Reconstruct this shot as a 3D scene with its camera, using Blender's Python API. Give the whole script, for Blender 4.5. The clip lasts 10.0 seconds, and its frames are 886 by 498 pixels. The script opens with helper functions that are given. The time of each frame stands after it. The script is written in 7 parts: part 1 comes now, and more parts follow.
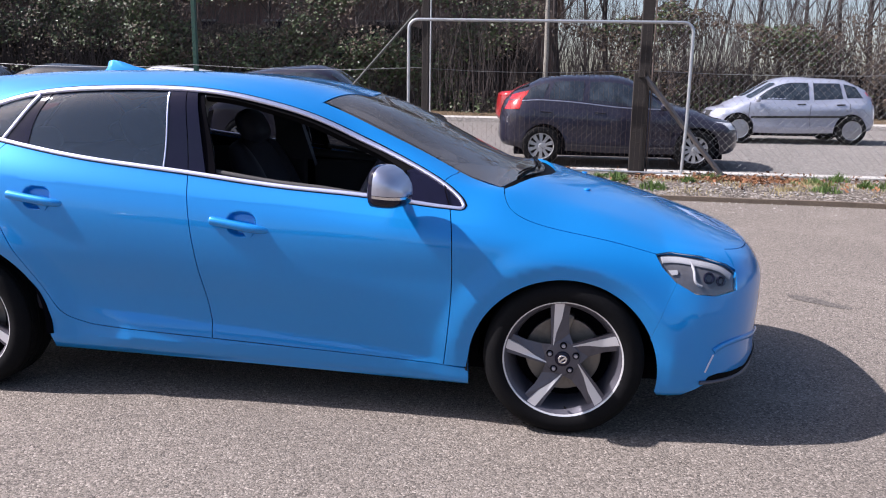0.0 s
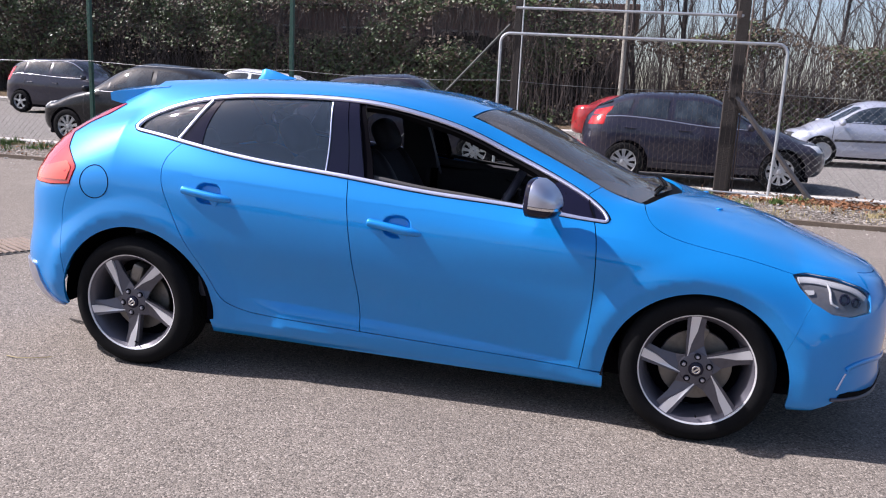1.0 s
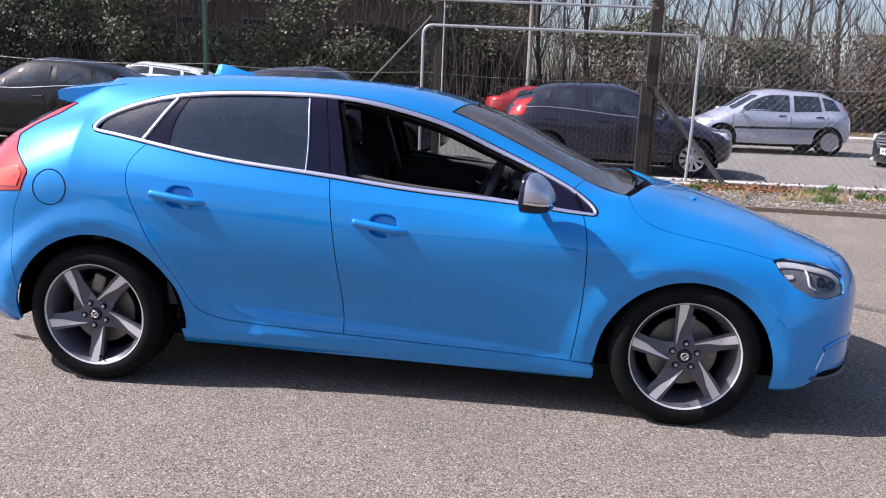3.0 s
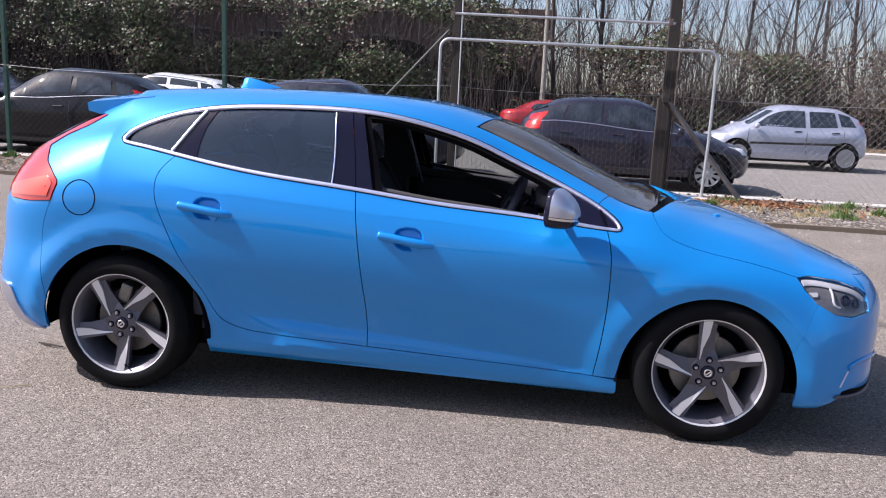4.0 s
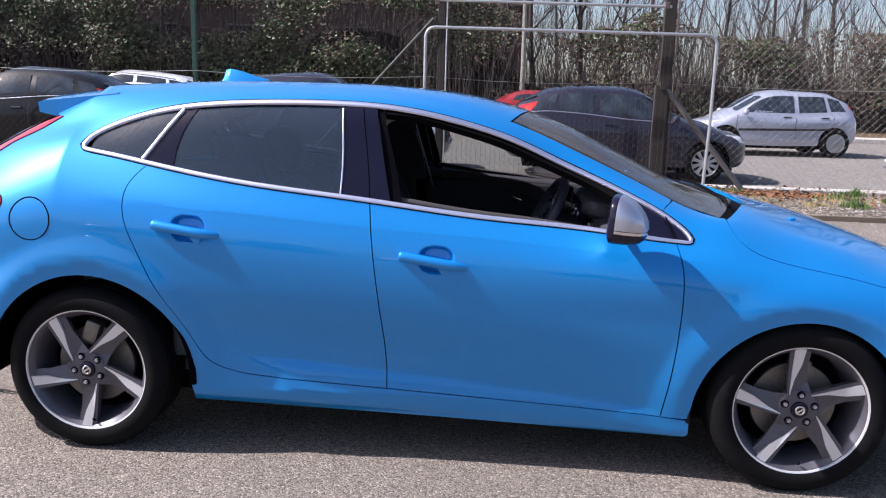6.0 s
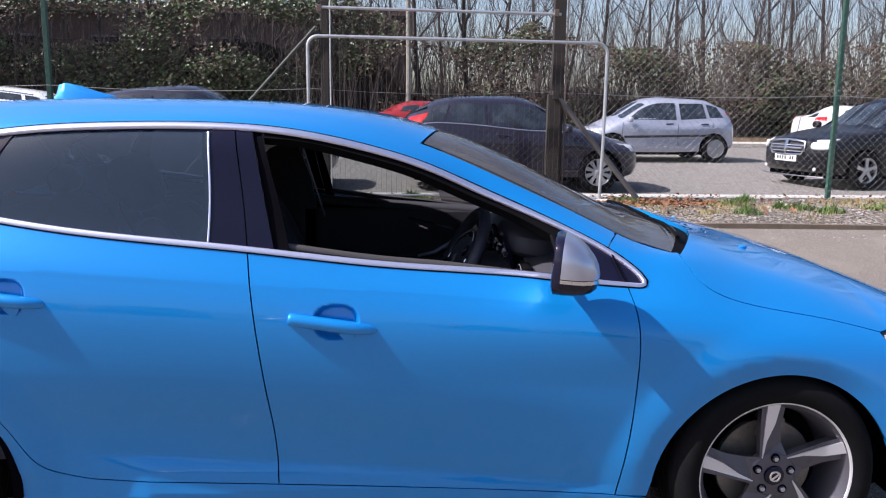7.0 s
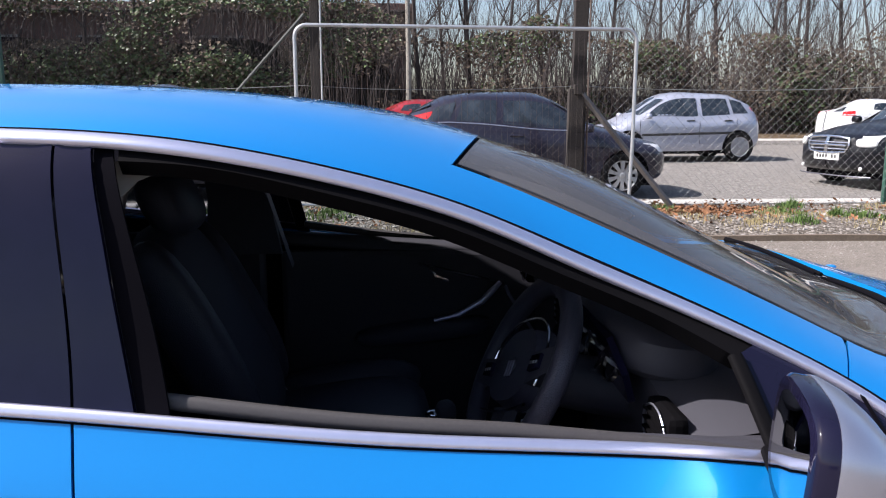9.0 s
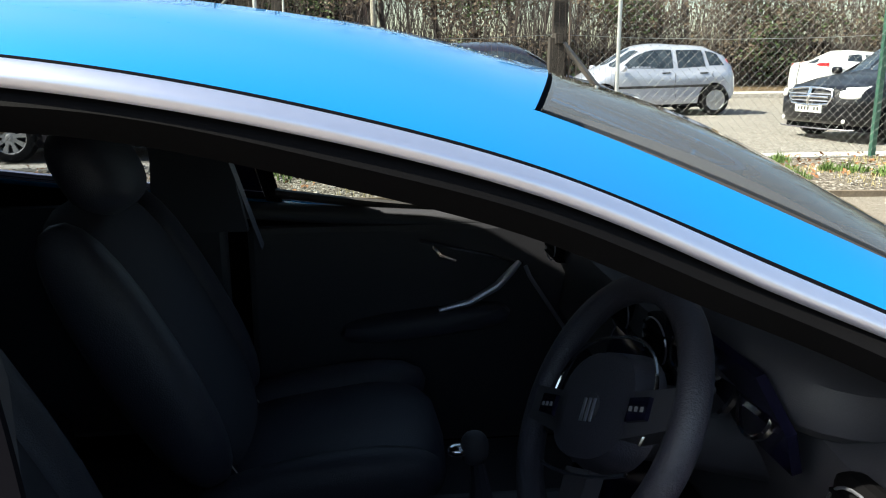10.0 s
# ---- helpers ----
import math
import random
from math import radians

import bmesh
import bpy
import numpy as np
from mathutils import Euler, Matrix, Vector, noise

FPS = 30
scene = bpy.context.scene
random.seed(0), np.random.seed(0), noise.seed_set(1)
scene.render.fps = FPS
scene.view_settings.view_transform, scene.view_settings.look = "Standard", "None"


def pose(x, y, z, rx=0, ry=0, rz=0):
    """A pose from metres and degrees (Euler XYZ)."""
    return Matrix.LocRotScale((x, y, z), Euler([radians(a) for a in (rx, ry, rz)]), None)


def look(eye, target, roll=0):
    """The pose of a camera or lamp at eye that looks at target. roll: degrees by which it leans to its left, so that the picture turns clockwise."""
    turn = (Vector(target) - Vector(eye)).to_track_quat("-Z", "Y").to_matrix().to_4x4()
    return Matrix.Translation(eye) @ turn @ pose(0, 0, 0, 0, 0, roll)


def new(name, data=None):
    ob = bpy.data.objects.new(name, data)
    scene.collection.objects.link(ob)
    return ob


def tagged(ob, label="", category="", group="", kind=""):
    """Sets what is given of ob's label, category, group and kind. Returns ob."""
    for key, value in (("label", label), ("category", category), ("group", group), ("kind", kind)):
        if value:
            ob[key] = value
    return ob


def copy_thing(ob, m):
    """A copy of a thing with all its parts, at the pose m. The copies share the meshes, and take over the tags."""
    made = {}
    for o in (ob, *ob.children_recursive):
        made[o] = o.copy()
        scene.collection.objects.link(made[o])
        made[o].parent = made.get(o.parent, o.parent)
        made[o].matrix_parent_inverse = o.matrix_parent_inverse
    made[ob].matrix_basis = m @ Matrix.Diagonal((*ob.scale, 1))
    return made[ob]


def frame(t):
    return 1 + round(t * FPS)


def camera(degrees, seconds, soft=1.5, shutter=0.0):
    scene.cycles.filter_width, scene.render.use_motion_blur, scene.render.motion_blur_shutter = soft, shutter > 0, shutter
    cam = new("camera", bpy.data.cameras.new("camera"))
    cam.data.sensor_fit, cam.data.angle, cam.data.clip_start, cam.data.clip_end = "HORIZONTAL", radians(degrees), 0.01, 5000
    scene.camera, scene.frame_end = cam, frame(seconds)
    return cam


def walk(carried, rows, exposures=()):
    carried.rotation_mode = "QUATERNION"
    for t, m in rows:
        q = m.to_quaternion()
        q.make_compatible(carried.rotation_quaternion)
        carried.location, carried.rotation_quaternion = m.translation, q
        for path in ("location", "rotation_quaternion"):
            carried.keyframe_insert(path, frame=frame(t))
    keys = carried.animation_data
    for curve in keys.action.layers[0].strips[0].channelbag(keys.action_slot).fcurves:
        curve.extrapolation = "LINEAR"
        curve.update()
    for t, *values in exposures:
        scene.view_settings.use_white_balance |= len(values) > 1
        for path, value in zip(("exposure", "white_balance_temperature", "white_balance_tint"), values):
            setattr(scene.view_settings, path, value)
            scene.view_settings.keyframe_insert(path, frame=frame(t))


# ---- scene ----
cam = camera(58.4, 10.0, soft=1.1)
PATH = [
    (0, (1.302, -3.902, 1.374), (1.005, -1.966, 0.97), 0.9),
    (0.5, (1.22, -4.057, 1.404), (0.906, -2.124, 0.996), 1.5),
    (1, (0.968, -4.184, 1.397), (0.535, -2.27, 1.01), 2.9),
    (1.5, (0.832, -4.188, 1.395), (0.384, -2.283, 0.984), 4.3),
    (2, (0.746, -4.103, 1.39), (0.4, -2.176, 0.982), 1.9),
    (2.5, (0.666, -4.133, 1.398), (0.45, -2.186, 0.993), 2.6),
    (2.7, (0.634, -4.162, 1.396), (0.451, -2.212, 0.994), 2.2),
    (3.8, (0.544, -4.222, 1.409), (0.312, -2.271, 1.035), 3.0),
    (4, (0.539, -4.222, 1.408), (0.318, -2.269, 1.039), 2.8),
    (4.5, (0.516, -4.218, 1.401), (0.292, -2.265, 1.029), 2.9),
    (5, (0.459, -4.12, 1.39), (0.217, -2.174, 0.997), 3.1),
    (5.5, (0.366, -3.885, 1.405), (0.113, -1.942, 1.006), 1.6),
    (6, (0.253, -3.638, 1.391), (0.096, -1.682, 1.007), 1.6),
    (6.2, (0.196, -3.54, 1.406), (0.164, -1.573, 1.045), 1.6),
    (7.3, (0.172, -2.855, 1.408), (0.294, -0.89, 1.055), 0.7),
    (7.5, (0.164, -2.722, 1.393), (0.289, -0.761, 1.025), 0.5),
    (8, (0.119, -2.371, 1.409), (0.37, -0.419, 1.052), 0.6),
    (8.5, (0.126, -2.075, 1.384), (0.361, -0.124, 1.01), 1.1),
    (9, (0.164, -1.790, 1.384), (0.280, 0.175, 1.030), 0.0),
    (9.2, (0.151, -1.686, 1.367), (0.245, 0.273, 0.972), 0.1),
    (9.4, (0.128, -1.548, 1.364), (0.244, 0.405, 0.952), 0.7),
    (9.5, (0.115, -1.483, 1.362), (0.253, 0.469, 0.957), 0.9),
    (9.6, (0.105, -1.433, 1.364), (0.261, 0.516, 0.953), 0.6),
    (9.8, (0.092, -1.366, 1.354), (0.276, 0.578, 0.927), -0.5),
    (10, (0.086, -1.289, 1.339), (0.288, 0.647, 0.878), -0.2),
]
walk(cam, [(t, look(eye, target, roll)) for t, eye, target, roll in PATH], [(0, 0.75, 6200.0, 19.0), (6, 0.73, 6200.0, 19.0), (8.5, 0.68, 6200.0, 17.0), (9, 0.82, 6350.0, 15.0), (9.5, 1.12, 6650.0, 3.0), (10, 1.47, 7150.0, -3.0)])

# ---- light ----
SUN = Vector((-1.0, -0.15, 1.0)).normalized()
world = bpy.data.worlds.new("sky")
scene.world = world
world.use_nodes = True
wn = world.node_tree.nodes
sky = wn.new("ShaderNodeTexSky")
sky.sky_type, sky.sun_disc = "NISHITA", False
sky.sun_elevation, sky.sun_rotation = math.asin(SUN.z), radians(262.6)
sky.dust_density, sky.air_density = 2.0, 1.0
wn["Background"].inputs["Strength"].default_value = 0.103
world.node_tree.links.new(sky.outputs["Color"], wn["Background"].inputs["Color"])
sun = new("sun", bpy.data.lights.new("sun", "SUN"))
sun.data.energy, sun.data.angle, sun.data.color = 5.25, radians(0.55), (1.0, 0.96, 0.91)
sun.matrix_world = look(SUN * 40, (0, 0, 0))


# ---- materials ----
def mix_colors(nt, a, b, fac):
    n = nt.nodes.new("ShaderNodeMix")
    n.data_type = "RGBA"
    for sock, v in ((n.inputs["A"], a), (n.inputs["B"], b), (n.inputs["Factor"], fac)):
        if hasattr(v, "is_output"):
            nt.links.new(v, sock)
        else:
            sock.default_value = v if isinstance(v, float) else (*v, 1.0)
    return n.outputs["Result"]


def noise_at(nt, coords, scale, detail=4.0, rough=0.55):
    n = nt.nodes.new("ShaderNodeTexNoise")
    n.inputs["Scale"].default_value, n.inputs["Detail"].default_value, n.inputs["Roughness"].default_value = scale, detail, rough
    nt.links.new(coords, n.inputs["Vector"])
    return n.outputs["Fac"]


def ramp(nt, fac, lo, hi):
    n = nt.nodes.new("ShaderNodeMapRange")
    n.inputs["From Min"].default_value, n.inputs["From Max"].default_value = lo, hi
    nt.links.new(fac, n.inputs["Value"])
    return n.outputs["Result"]


def surface(name, color, rough, metal=0.0, dark=None, grain=0.0, grain_scale=300.0, stain=0.0, stain_scale=3.0, bump=0.0, bump_scale=200.0, coat=0.0, coat_rough=0.03, spec=0.5, vary=0.0, emit=None):
    """A principled material with fine grain, broad stains and relief, all in metres of the object's own space."""
    m = bpy.data.materials.new(name)
    m.use_nodes = True
    nt = m.node_tree
    p = nt.nodes["Principled BSDF"]
    co = nt.nodes.new("ShaderNodeTexCoord").outputs["Object"]
    col = color
    other = dark or tuple(c * 0.45 for c in color)
    if stain:
        col = mix_colors(nt, col, other, ramp(nt, noise_at(nt, co, stain_scale), 0.62 - 0.3 * stain, 0.62 + 0.5 * (1 - stain) + 0.12))
    if grain:
        g = ramp(nt, noise_at(nt, co, grain_scale, 2.0), 0.35, 0.75)
        mul = nt.nodes.new("ShaderNodeMath")
        mul.operation = "MULTIPLY"
        mul.inputs[1].default_value = grain
        nt.links.new(g, mul.inputs[0])
        col = mix_colors(nt, col, other, mul.outputs[0])
    if vary:
        info = nt.nodes.new("ShaderNodeObjectInfo").outputs["Random"]
        geo = nt.nodes.new("ShaderNodeNewGeometry").outputs["Random Per Island"]
        add = nt.nodes.new("ShaderNodeMath")
        add.operation = "ADD"
        nt.links.new(info, add.inputs[0])
        nt.links.new(geo, add.inputs[1])
        hsv = nt.nodes.new("ShaderNodeHueSaturation")
        nt.links.new(ramp(nt, add.outputs[0], 0.0, 2.0), hsv.inputs["Value"])
        mr = hsv.inputs["Value"].links[0].from_node
        mr.inputs["To Min"].default_value, mr.inputs["To Max"].default_value = 1 - vary, 1 + vary
        if hasattr(col, "is_output"):
            nt.links.new(col, hsv.inputs["Color"])
        else:
            hsv.inputs["Color"].default_value = (*col, 1.0)
        col = hsv.outputs["Color"]
    if hasattr(col, "is_output"):
        nt.links.new(col, p.inputs["Base Color"])
    else:
        p.inputs["Base Color"].default_value = (*col, 1.0)
    p.inputs["Roughness"].default_value, p.inputs["Metallic"].default_value = rough, metal
    p.inputs["Specular IOR Level"].default_value = spec
    p.inputs["Coat Weight"].default_value, p.inputs["Coat Roughness"].default_value = coat, coat_rough
    if bump:
        b = nt.nodes.new("ShaderNodeBump")
        b.inputs["Strength"].default_value, b.inputs["Distance"].default_value = bump, 1.5 / bump_scale
        nt.links.new(noise_at(nt, co, bump_scale, 3.0), b.inputs["Height"])
        nt.links.new(b.outputs["Normal"], p.inputs["Normal"])
    if emit:
        p.inputs["Emission Color"].default_value, p.inputs["Emission Strength"].default_value = (*emit[0], 1.0), emit[1]
    return m


def glass(name, tint, gloss_rough=0.02, body=None, body_share=0.0):
    """A pane: it lets tinted light through, and mirrors by Fresnel; body is a thin matt veil, on SCREEN dust plus
    painted sky sheen.
    """
    m = bpy.data.materials.new(name)
    m.use_nodes = True
    nt = m.node_tree
    nt.nodes.remove(nt.nodes["Principled BSDF"])
    out = nt.nodes["Material Output"]
    clear = nt.nodes.new("ShaderNodeBsdfTransparent")
    clear.inputs["Color"].default_value = (*tint, 1.0)
    base = clear.outputs[0]
    if body_share:
        d = nt.nodes.new("ShaderNodeBsdfDiffuse")
        d.inputs["Color"].default_value = (*body, 1.0)
        mx = nt.nodes.new("ShaderNodeMixShader")
        mx.inputs[0].default_value = body_share
        nt.links.new(base, mx.inputs[1])
        nt.links.new(d.outputs[0], mx.inputs[2])
        base = mx.outputs[0]
    g = nt.nodes.new("ShaderNodeBsdfGlossy")
    g.inputs["Roughness"].default_value = gloss_rough
    f = nt.nodes.new("ShaderNodeFresnel")
    f.inputs["IOR"].default_value = 1.5
    mx = nt.nodes.new("ShaderNodeMixShader")
    nt.links.new(f.outputs[0], mx.inputs[0])
    nt.links.new(base, mx.inputs[1])
    nt.links.new(g.outputs[0], mx.inputs[2])
    nt.links.new(mx.outputs[0], out.inputs["Surface"])
    return m


def stony(name, stops, scale, rough, bump, broad=0.35, broad_scale=0.5, patch=None):
    """Chips of several shades at one scale, with worn and stained patches at a broad one."""
    m = bpy.data.materials.new(name)
    m.use_nodes = True
    nt = m.node_tree
    p = nt.nodes["Principled BSDF"]
    co = nt.nodes.new("ShaderNodeTexCoord").outputs["Object"]
    v = nt.nodes.new("ShaderNodeTexVoronoi")
    v.inputs["Scale"].default_value = scale
    nt.links.new(co, v.inputs["Vector"])
    cr = nt.nodes.new("ShaderNodeValToRGB")
    cr.color_ramp.interpolation = "LINEAR"
    while len(cr.color_ramp.elements) < len(stops):
        cr.color_ramp.elements.new(0.5)
    for e, (at, c) in zip(cr.color_ramp.elements, stops):
        e.position, e.color = at, (*c, 1.0)
    sep = nt.nodes.new("ShaderNodeSeparateColor")
    nt.links.new(v.outputs["Color"], sep.inputs[0])
    nt.links.new(sep.outputs[0], cr.inputs[0])
    col = cr.outputs[0]
    mid = tuple(sum(c[i] for _, c in stops) / len(stops) for i in range(3))
    col = mix_colors(nt, col, tuple(c * 0.5 for c in mid), ramp(nt, noise_at(nt, co, broad_scale, 6.0), 0.52, 0.52 + 0.5 / (broad + 0.05)))
    col = mix_colors(nt, col, tuple(min(1, c * 1.5) for c in mid), ramp(nt, noise_at(nt, co, broad_scale * 2.7, 5.0), 0.55, 0.55 + 0.5 / (broad + 0.05)))
    nt.links.new(col, p.inputs["Base Color"])
    p.inputs["Roughness"].default_value = rough
    p.inputs["Specular IOR Level"].default_value = 0.1
    b = nt.nodes.new("ShaderNodeBump")
    b.inputs["Strength"].default_value, b.inputs["Distance"].default_value = bump, 0.6 / scale
    nt.links.new(v.outputs["Distance"], b.inputs["Height"])
    b.invert = True
    nt.links.new(b.outputs["Normal"], p.inputs["Normal"])
    return m


PAINT = surface("blue_paint", (0.003, 0.222, 0.60), 0.42, metal=0.30, dark=(0.004, 0.26, 0.68), grain=0.2, grain_scale=900, spec=0.2, coat=1.0, coat_rough=0.004)
CHROME = surface("satin_chrome", (0.72, 0.72, 0.74), 0.16, metal=1.0, grain=0.08, grain_scale=60)
ALU = surface("bright_aluminium", (0.75, 0.75, 0.91), 0.36, metal=0.9, grain=0.06, grain_scale=60)
SATIN = surface("satin_silver", (0.50, 0.51, 0.60), 0.32, metal=0.85, grain=0.06, grain_scale=500)
GLOSSBLACK = surface("gloss_black", (0.008, 0.0075, 0.021), 0.06, spec=0.33, grain=0.2, grain_scale=30, stain=0.3)
TRIM = surface("black_trim", (0.0045, 0.0042, 0.005), 0.7, spec=0.05, grain=0.4, grain_scale=400, bump=0.15, bump_scale=700)
SEALGREY = surface("window_seal", (0.045, 0.041, 0.042), 0.6, grain=0.3, grain_scale=250)
GAP = surface("black_gap", (0.0035, 0.0032, 0.005), 0.9, spec=0.03)
PRIVACY = glass("privacy_glass", (0.46, 0.48, 0.52), 0.012, (0.10, 0.15, 0.23), 0.20)
CLEAR = glass("clear_glass", (0.62, 0.66, 0.66), 0.015, (0.3, 0.3, 0.3), 0.03)
# the grey veil is dust, raised further to paint in the sky's reflection
SCREEN = glass("screen_glass", (0.40, 0.415, 0.42), 0.02, (0.26, 0.255, 0.26), 0.26)
LAMPGLASS = glass("lamp_glass", (0.86, 0.87, 0.88), 0.01)
RUBBER = surface("tyre_rubber", (0.0045, 0.0045, 0.0055), 0.8, spec=0.12, grain=0.4, grain_scale=150, stain=0.25, stain_scale=20, dark=(0.010, 0.010, 0.010), bump=0.2, bump_scale=500)
ALLOY_DARK = surface("anthracite_alloy", (0.105, 0.10, 0.12), 0.42, metal=0.4, grain=0.2, grain_scale=900, stain=0.3, stain_scale=30)
ALLOY_CUT = surface("machined_alloy", (0.70, 0.69, 0.71), 0.36, metal=0.45, grain=0.15, grain_scale=700)
IRON = surface("brake_iron", (0.22, 0.20, 0.18), 0.5, metal=0.8, stain=0.5, stain_scale=40)
CABIN = surface("cabin_black", (0.046, 0.045, 0.058), 0.6, grain=0.35, grain_scale=600, bump=0.25, bump_scale=900)
CABIN_SOFT = surface("cabin_charcoal", (0.048, 0.047, 0.058), 0.55, grain=0.35, grain_scale=500, bump=0.2, bump_scale=800)
LEATHER = surface("black_leather", (0.044, 0.043, 0.062), 0.45, grain=0.3, grain_scale=200, bump=0.35, bump_scale=350)
FABRIC = surface("seat_fabric", (0.044, 0.043, 0.060), 0.9, grain=0.4, grain_scale=900, bump=0.4, bump_scale=1500)
STITCH = surface("pale_stitching", (0.55, 0.54, 0.52), 0.7)
HEADLINER = surface("headliner", (0.050, 0.047, 0.056), 0.9, grain=0.3, grain_scale=900)
PALEPLASTIC = surface("pale_plastic", (0.24, 0.235, 0.23), 0.55, grain=0.1)
REDLENS = surface("red_lens", (0.44, 0.007, 0.007), 0.12, coat=0.8, grain=0.25, grain_scale=90, dark=(0.22, 0.003, 0.003))
ORANGELENS = surface("orange_lens", (0.60, 0.055, 0.02), 0.15, coat=1.0, grain=0.25, grain_scale=120)


# ---- mesh tools ----
def mesh_part(name, verts, faces, material, parent=None, label="", normals=None, smooth=False):
    me = bpy.data.meshes.new(name)
    me.from_pydata([tuple(v) for v in verts], [], [tuple(f) for f in faces])
    if smooth or normals is not None:
        me.polygons.foreach_set("use_smooth", [True] * len(me.polygons))
    if normals is not None:
        me.normals_split_custom_set_from_vertices([tuple(n) for n in normals])
    me.materials.append(material)
    me.update()
    ob = new(name, me)
    if parent is not None:
        ob.parent = parent
    return tagged(ob, label)


def part(name, bm, material, parent=None, label="", smooth=False, sharp=35):
    """Links a bmesh as one mesh object under a thing or a part."""
    me = bpy.data.meshes.new(name)
    bm.normal_update()
    bm.to_mesh(me)
    bm.free()
    me.materials.append(material)
    if smooth:
        me.polygons.foreach_set("use_smooth", [True] * len(me.polygons))
        me.set_sharp_from_angle(angle=radians(sharp))
    ob = new(name, me)
    if parent is not None:
        ob.parent = parent
    return tagged(ob, label)


def thing(name, place, label, category, group="", yaw=0.0, kind=""):
    ob = new(name)
    ob.matrix_world = pose(*place, 0, 0, yaw)
    return tagged(ob, label, category, group, kind)


def add_box(bm, lo, hi, bevel=0.0, turn=None):
    g = bmesh.ops.create_cube(bm, size=1.0)["verts"]
    size, mid = Vector(hi) - Vector(lo), (Vector(hi) + Vector(lo)) / 2
    for v in g:
        v.co = Vector(c * s for c, s in zip(v.co, size))
    if bevel:
        edges = list({e for v in g for e in v.link_edges})
        made = bmesh.ops.bevel(bm, geom=edges, offset=bevel, segments=2, affect="EDGES", profile=0.6)
        g = list({v for f in made["faces"] for v in f.verts} | {v for v in g if v.is_valid})
    for v in g:
        v.co = ((turn @ v.co) if turn else v.co) + mid
    return bm


def box(lo, hi, bevel=0.0, turn=None):
    return add_box(bmesh.new(), lo, hi, bevel, turn)


def add_tube(bm, pts, r, segs=8, caps=True, flat=1.0):
    """Sweeps a round (or flattened) section along a line of points; r may be a list."""
    pts = [Vector(p) for p in pts]
    rs = r if isinstance(r, (list, tuple)) else [r] * len(pts)
    rings, side = [], None
    for i, p in enumerate(pts):
        d = (pts[min(i + 1, len(pts) - 1)] - pts[max(i - 1, 0)]).normalized()
        if side is None:
            side = d.cross(Vector((0, 0, 1)) if abs(d.z) < 0.9 else Vector((1, 0, 0))).normalized()
        side = (side - d * side.dot(d)).normalized()
        up = side.cross(d)
        rings.append([bm.verts.new(p + rs[i] * (math.cos(a) * side + flat * math.sin(a) * up)) for a in (2 * math.pi * k / segs for k in range(segs))])
    for a, b in zip(rings, rings[1:]):
        for k in range(segs):
            bm.faces.new((a[k], a[(k + 1) % segs], b[(k + 1) % segs], b[k]))
    if caps:
        bm.faces.new(rings[0][::-1])
        bm.faces.new(rings[-1])
    return bm


def tube(pts, r, segs=8, caps=True, flat=1.0):
    return add_tube(bmesh.new(), pts, r, segs, caps, flat)


def lathe(profile, segs=48, centre=(0, 0, 0), bm=None, closed=False):
    """Turns (radius, y) pairs about the y axis."""
    bm = bm or bmesh.new()
    c = Vector(centre)
    rings = [[bm.verts.new(c + Vector((r * math.cos(a), y, r * math.sin(a)))) for a in (2 * math.pi * k / segs for k in range(segs))] for r, y in profile]
    pairs = list(zip(rings, rings[1:])) + ([(rings[-1], rings[0])] if closed else [])
    for a, b in pairs:
        for k in range(segs):
            bm.faces.new((a[k], b[k], b[(k + 1) % segs], a[(k + 1) % segs]))
    return bm


def prism(outline, y0, y1, bm=None, place=None, taper=1.0):
    """A plate with an outline in x and z, from y0 to y1; place turns it where it belongs. taper shrinks the y1 face."""
    bm = bm or bmesh.new()
    mx, mz = sum(p[0] for p in outline) / len(outline), sum(p[1] for p in outline) / len(outline)
    a = [bm.verts.new((x, y0, z)) for x, z in outline]
    b = [bm.verts.new((mx + (x - mx) * taper, y1, mz + (z - mz) * taper)) for x, z in outline]
    n = len(a)
    bm.faces.new(a)
    bm.faces.new(b[::-1])
    for k in range(n):
        bm.faces.new((a[k], b[k], b[(k + 1) % n], a[(k + 1) % n]))
    bmesh.ops.recalc_face_normals(bm, faces=bm.faces[:])
    if place:
        bmesh.ops.transform(bm, matrix=place, verts=bm.verts[:])
    return bm


def blob(size, place=(0, 0, 0), power=2.6, turn=None, segs=20, rings=12, bm=None):
    """A rounded cushion: a superellipsoid of the given half sizes."""
    bm = bm or bmesh.new()
    e = 2.0 / power
    grid = []
    for i in range(rings + 1):
        ph = -math.pi / 2 + math.pi * i / rings
        row = []
        for k in range(segs):
            th = 2 * math.pi * k / segs
            def pw(v):
                return math.copysign(abs(v) ** e, v)
            q = Vector((size[0] * pw(math.cos(ph)) * pw(math.cos(th)), size[1] * pw(math.cos(ph)) * pw(math.sin(th)), size[2] * pw(math.sin(ph))))
            row.append(bm.verts.new((turn @ q if turn else q) + Vector(place)))
        grid.append(row)
    for a, b in zip(grid, grid[1:]):
        for k in range(segs):
            bm.faces.new((a[k], a[(k + 1) % segs], b[(k + 1) % segs], b[k]))
    bmesh.ops.remove_doubles(bm, verts=bm.verts[:], dist=1e-5)
    return bm


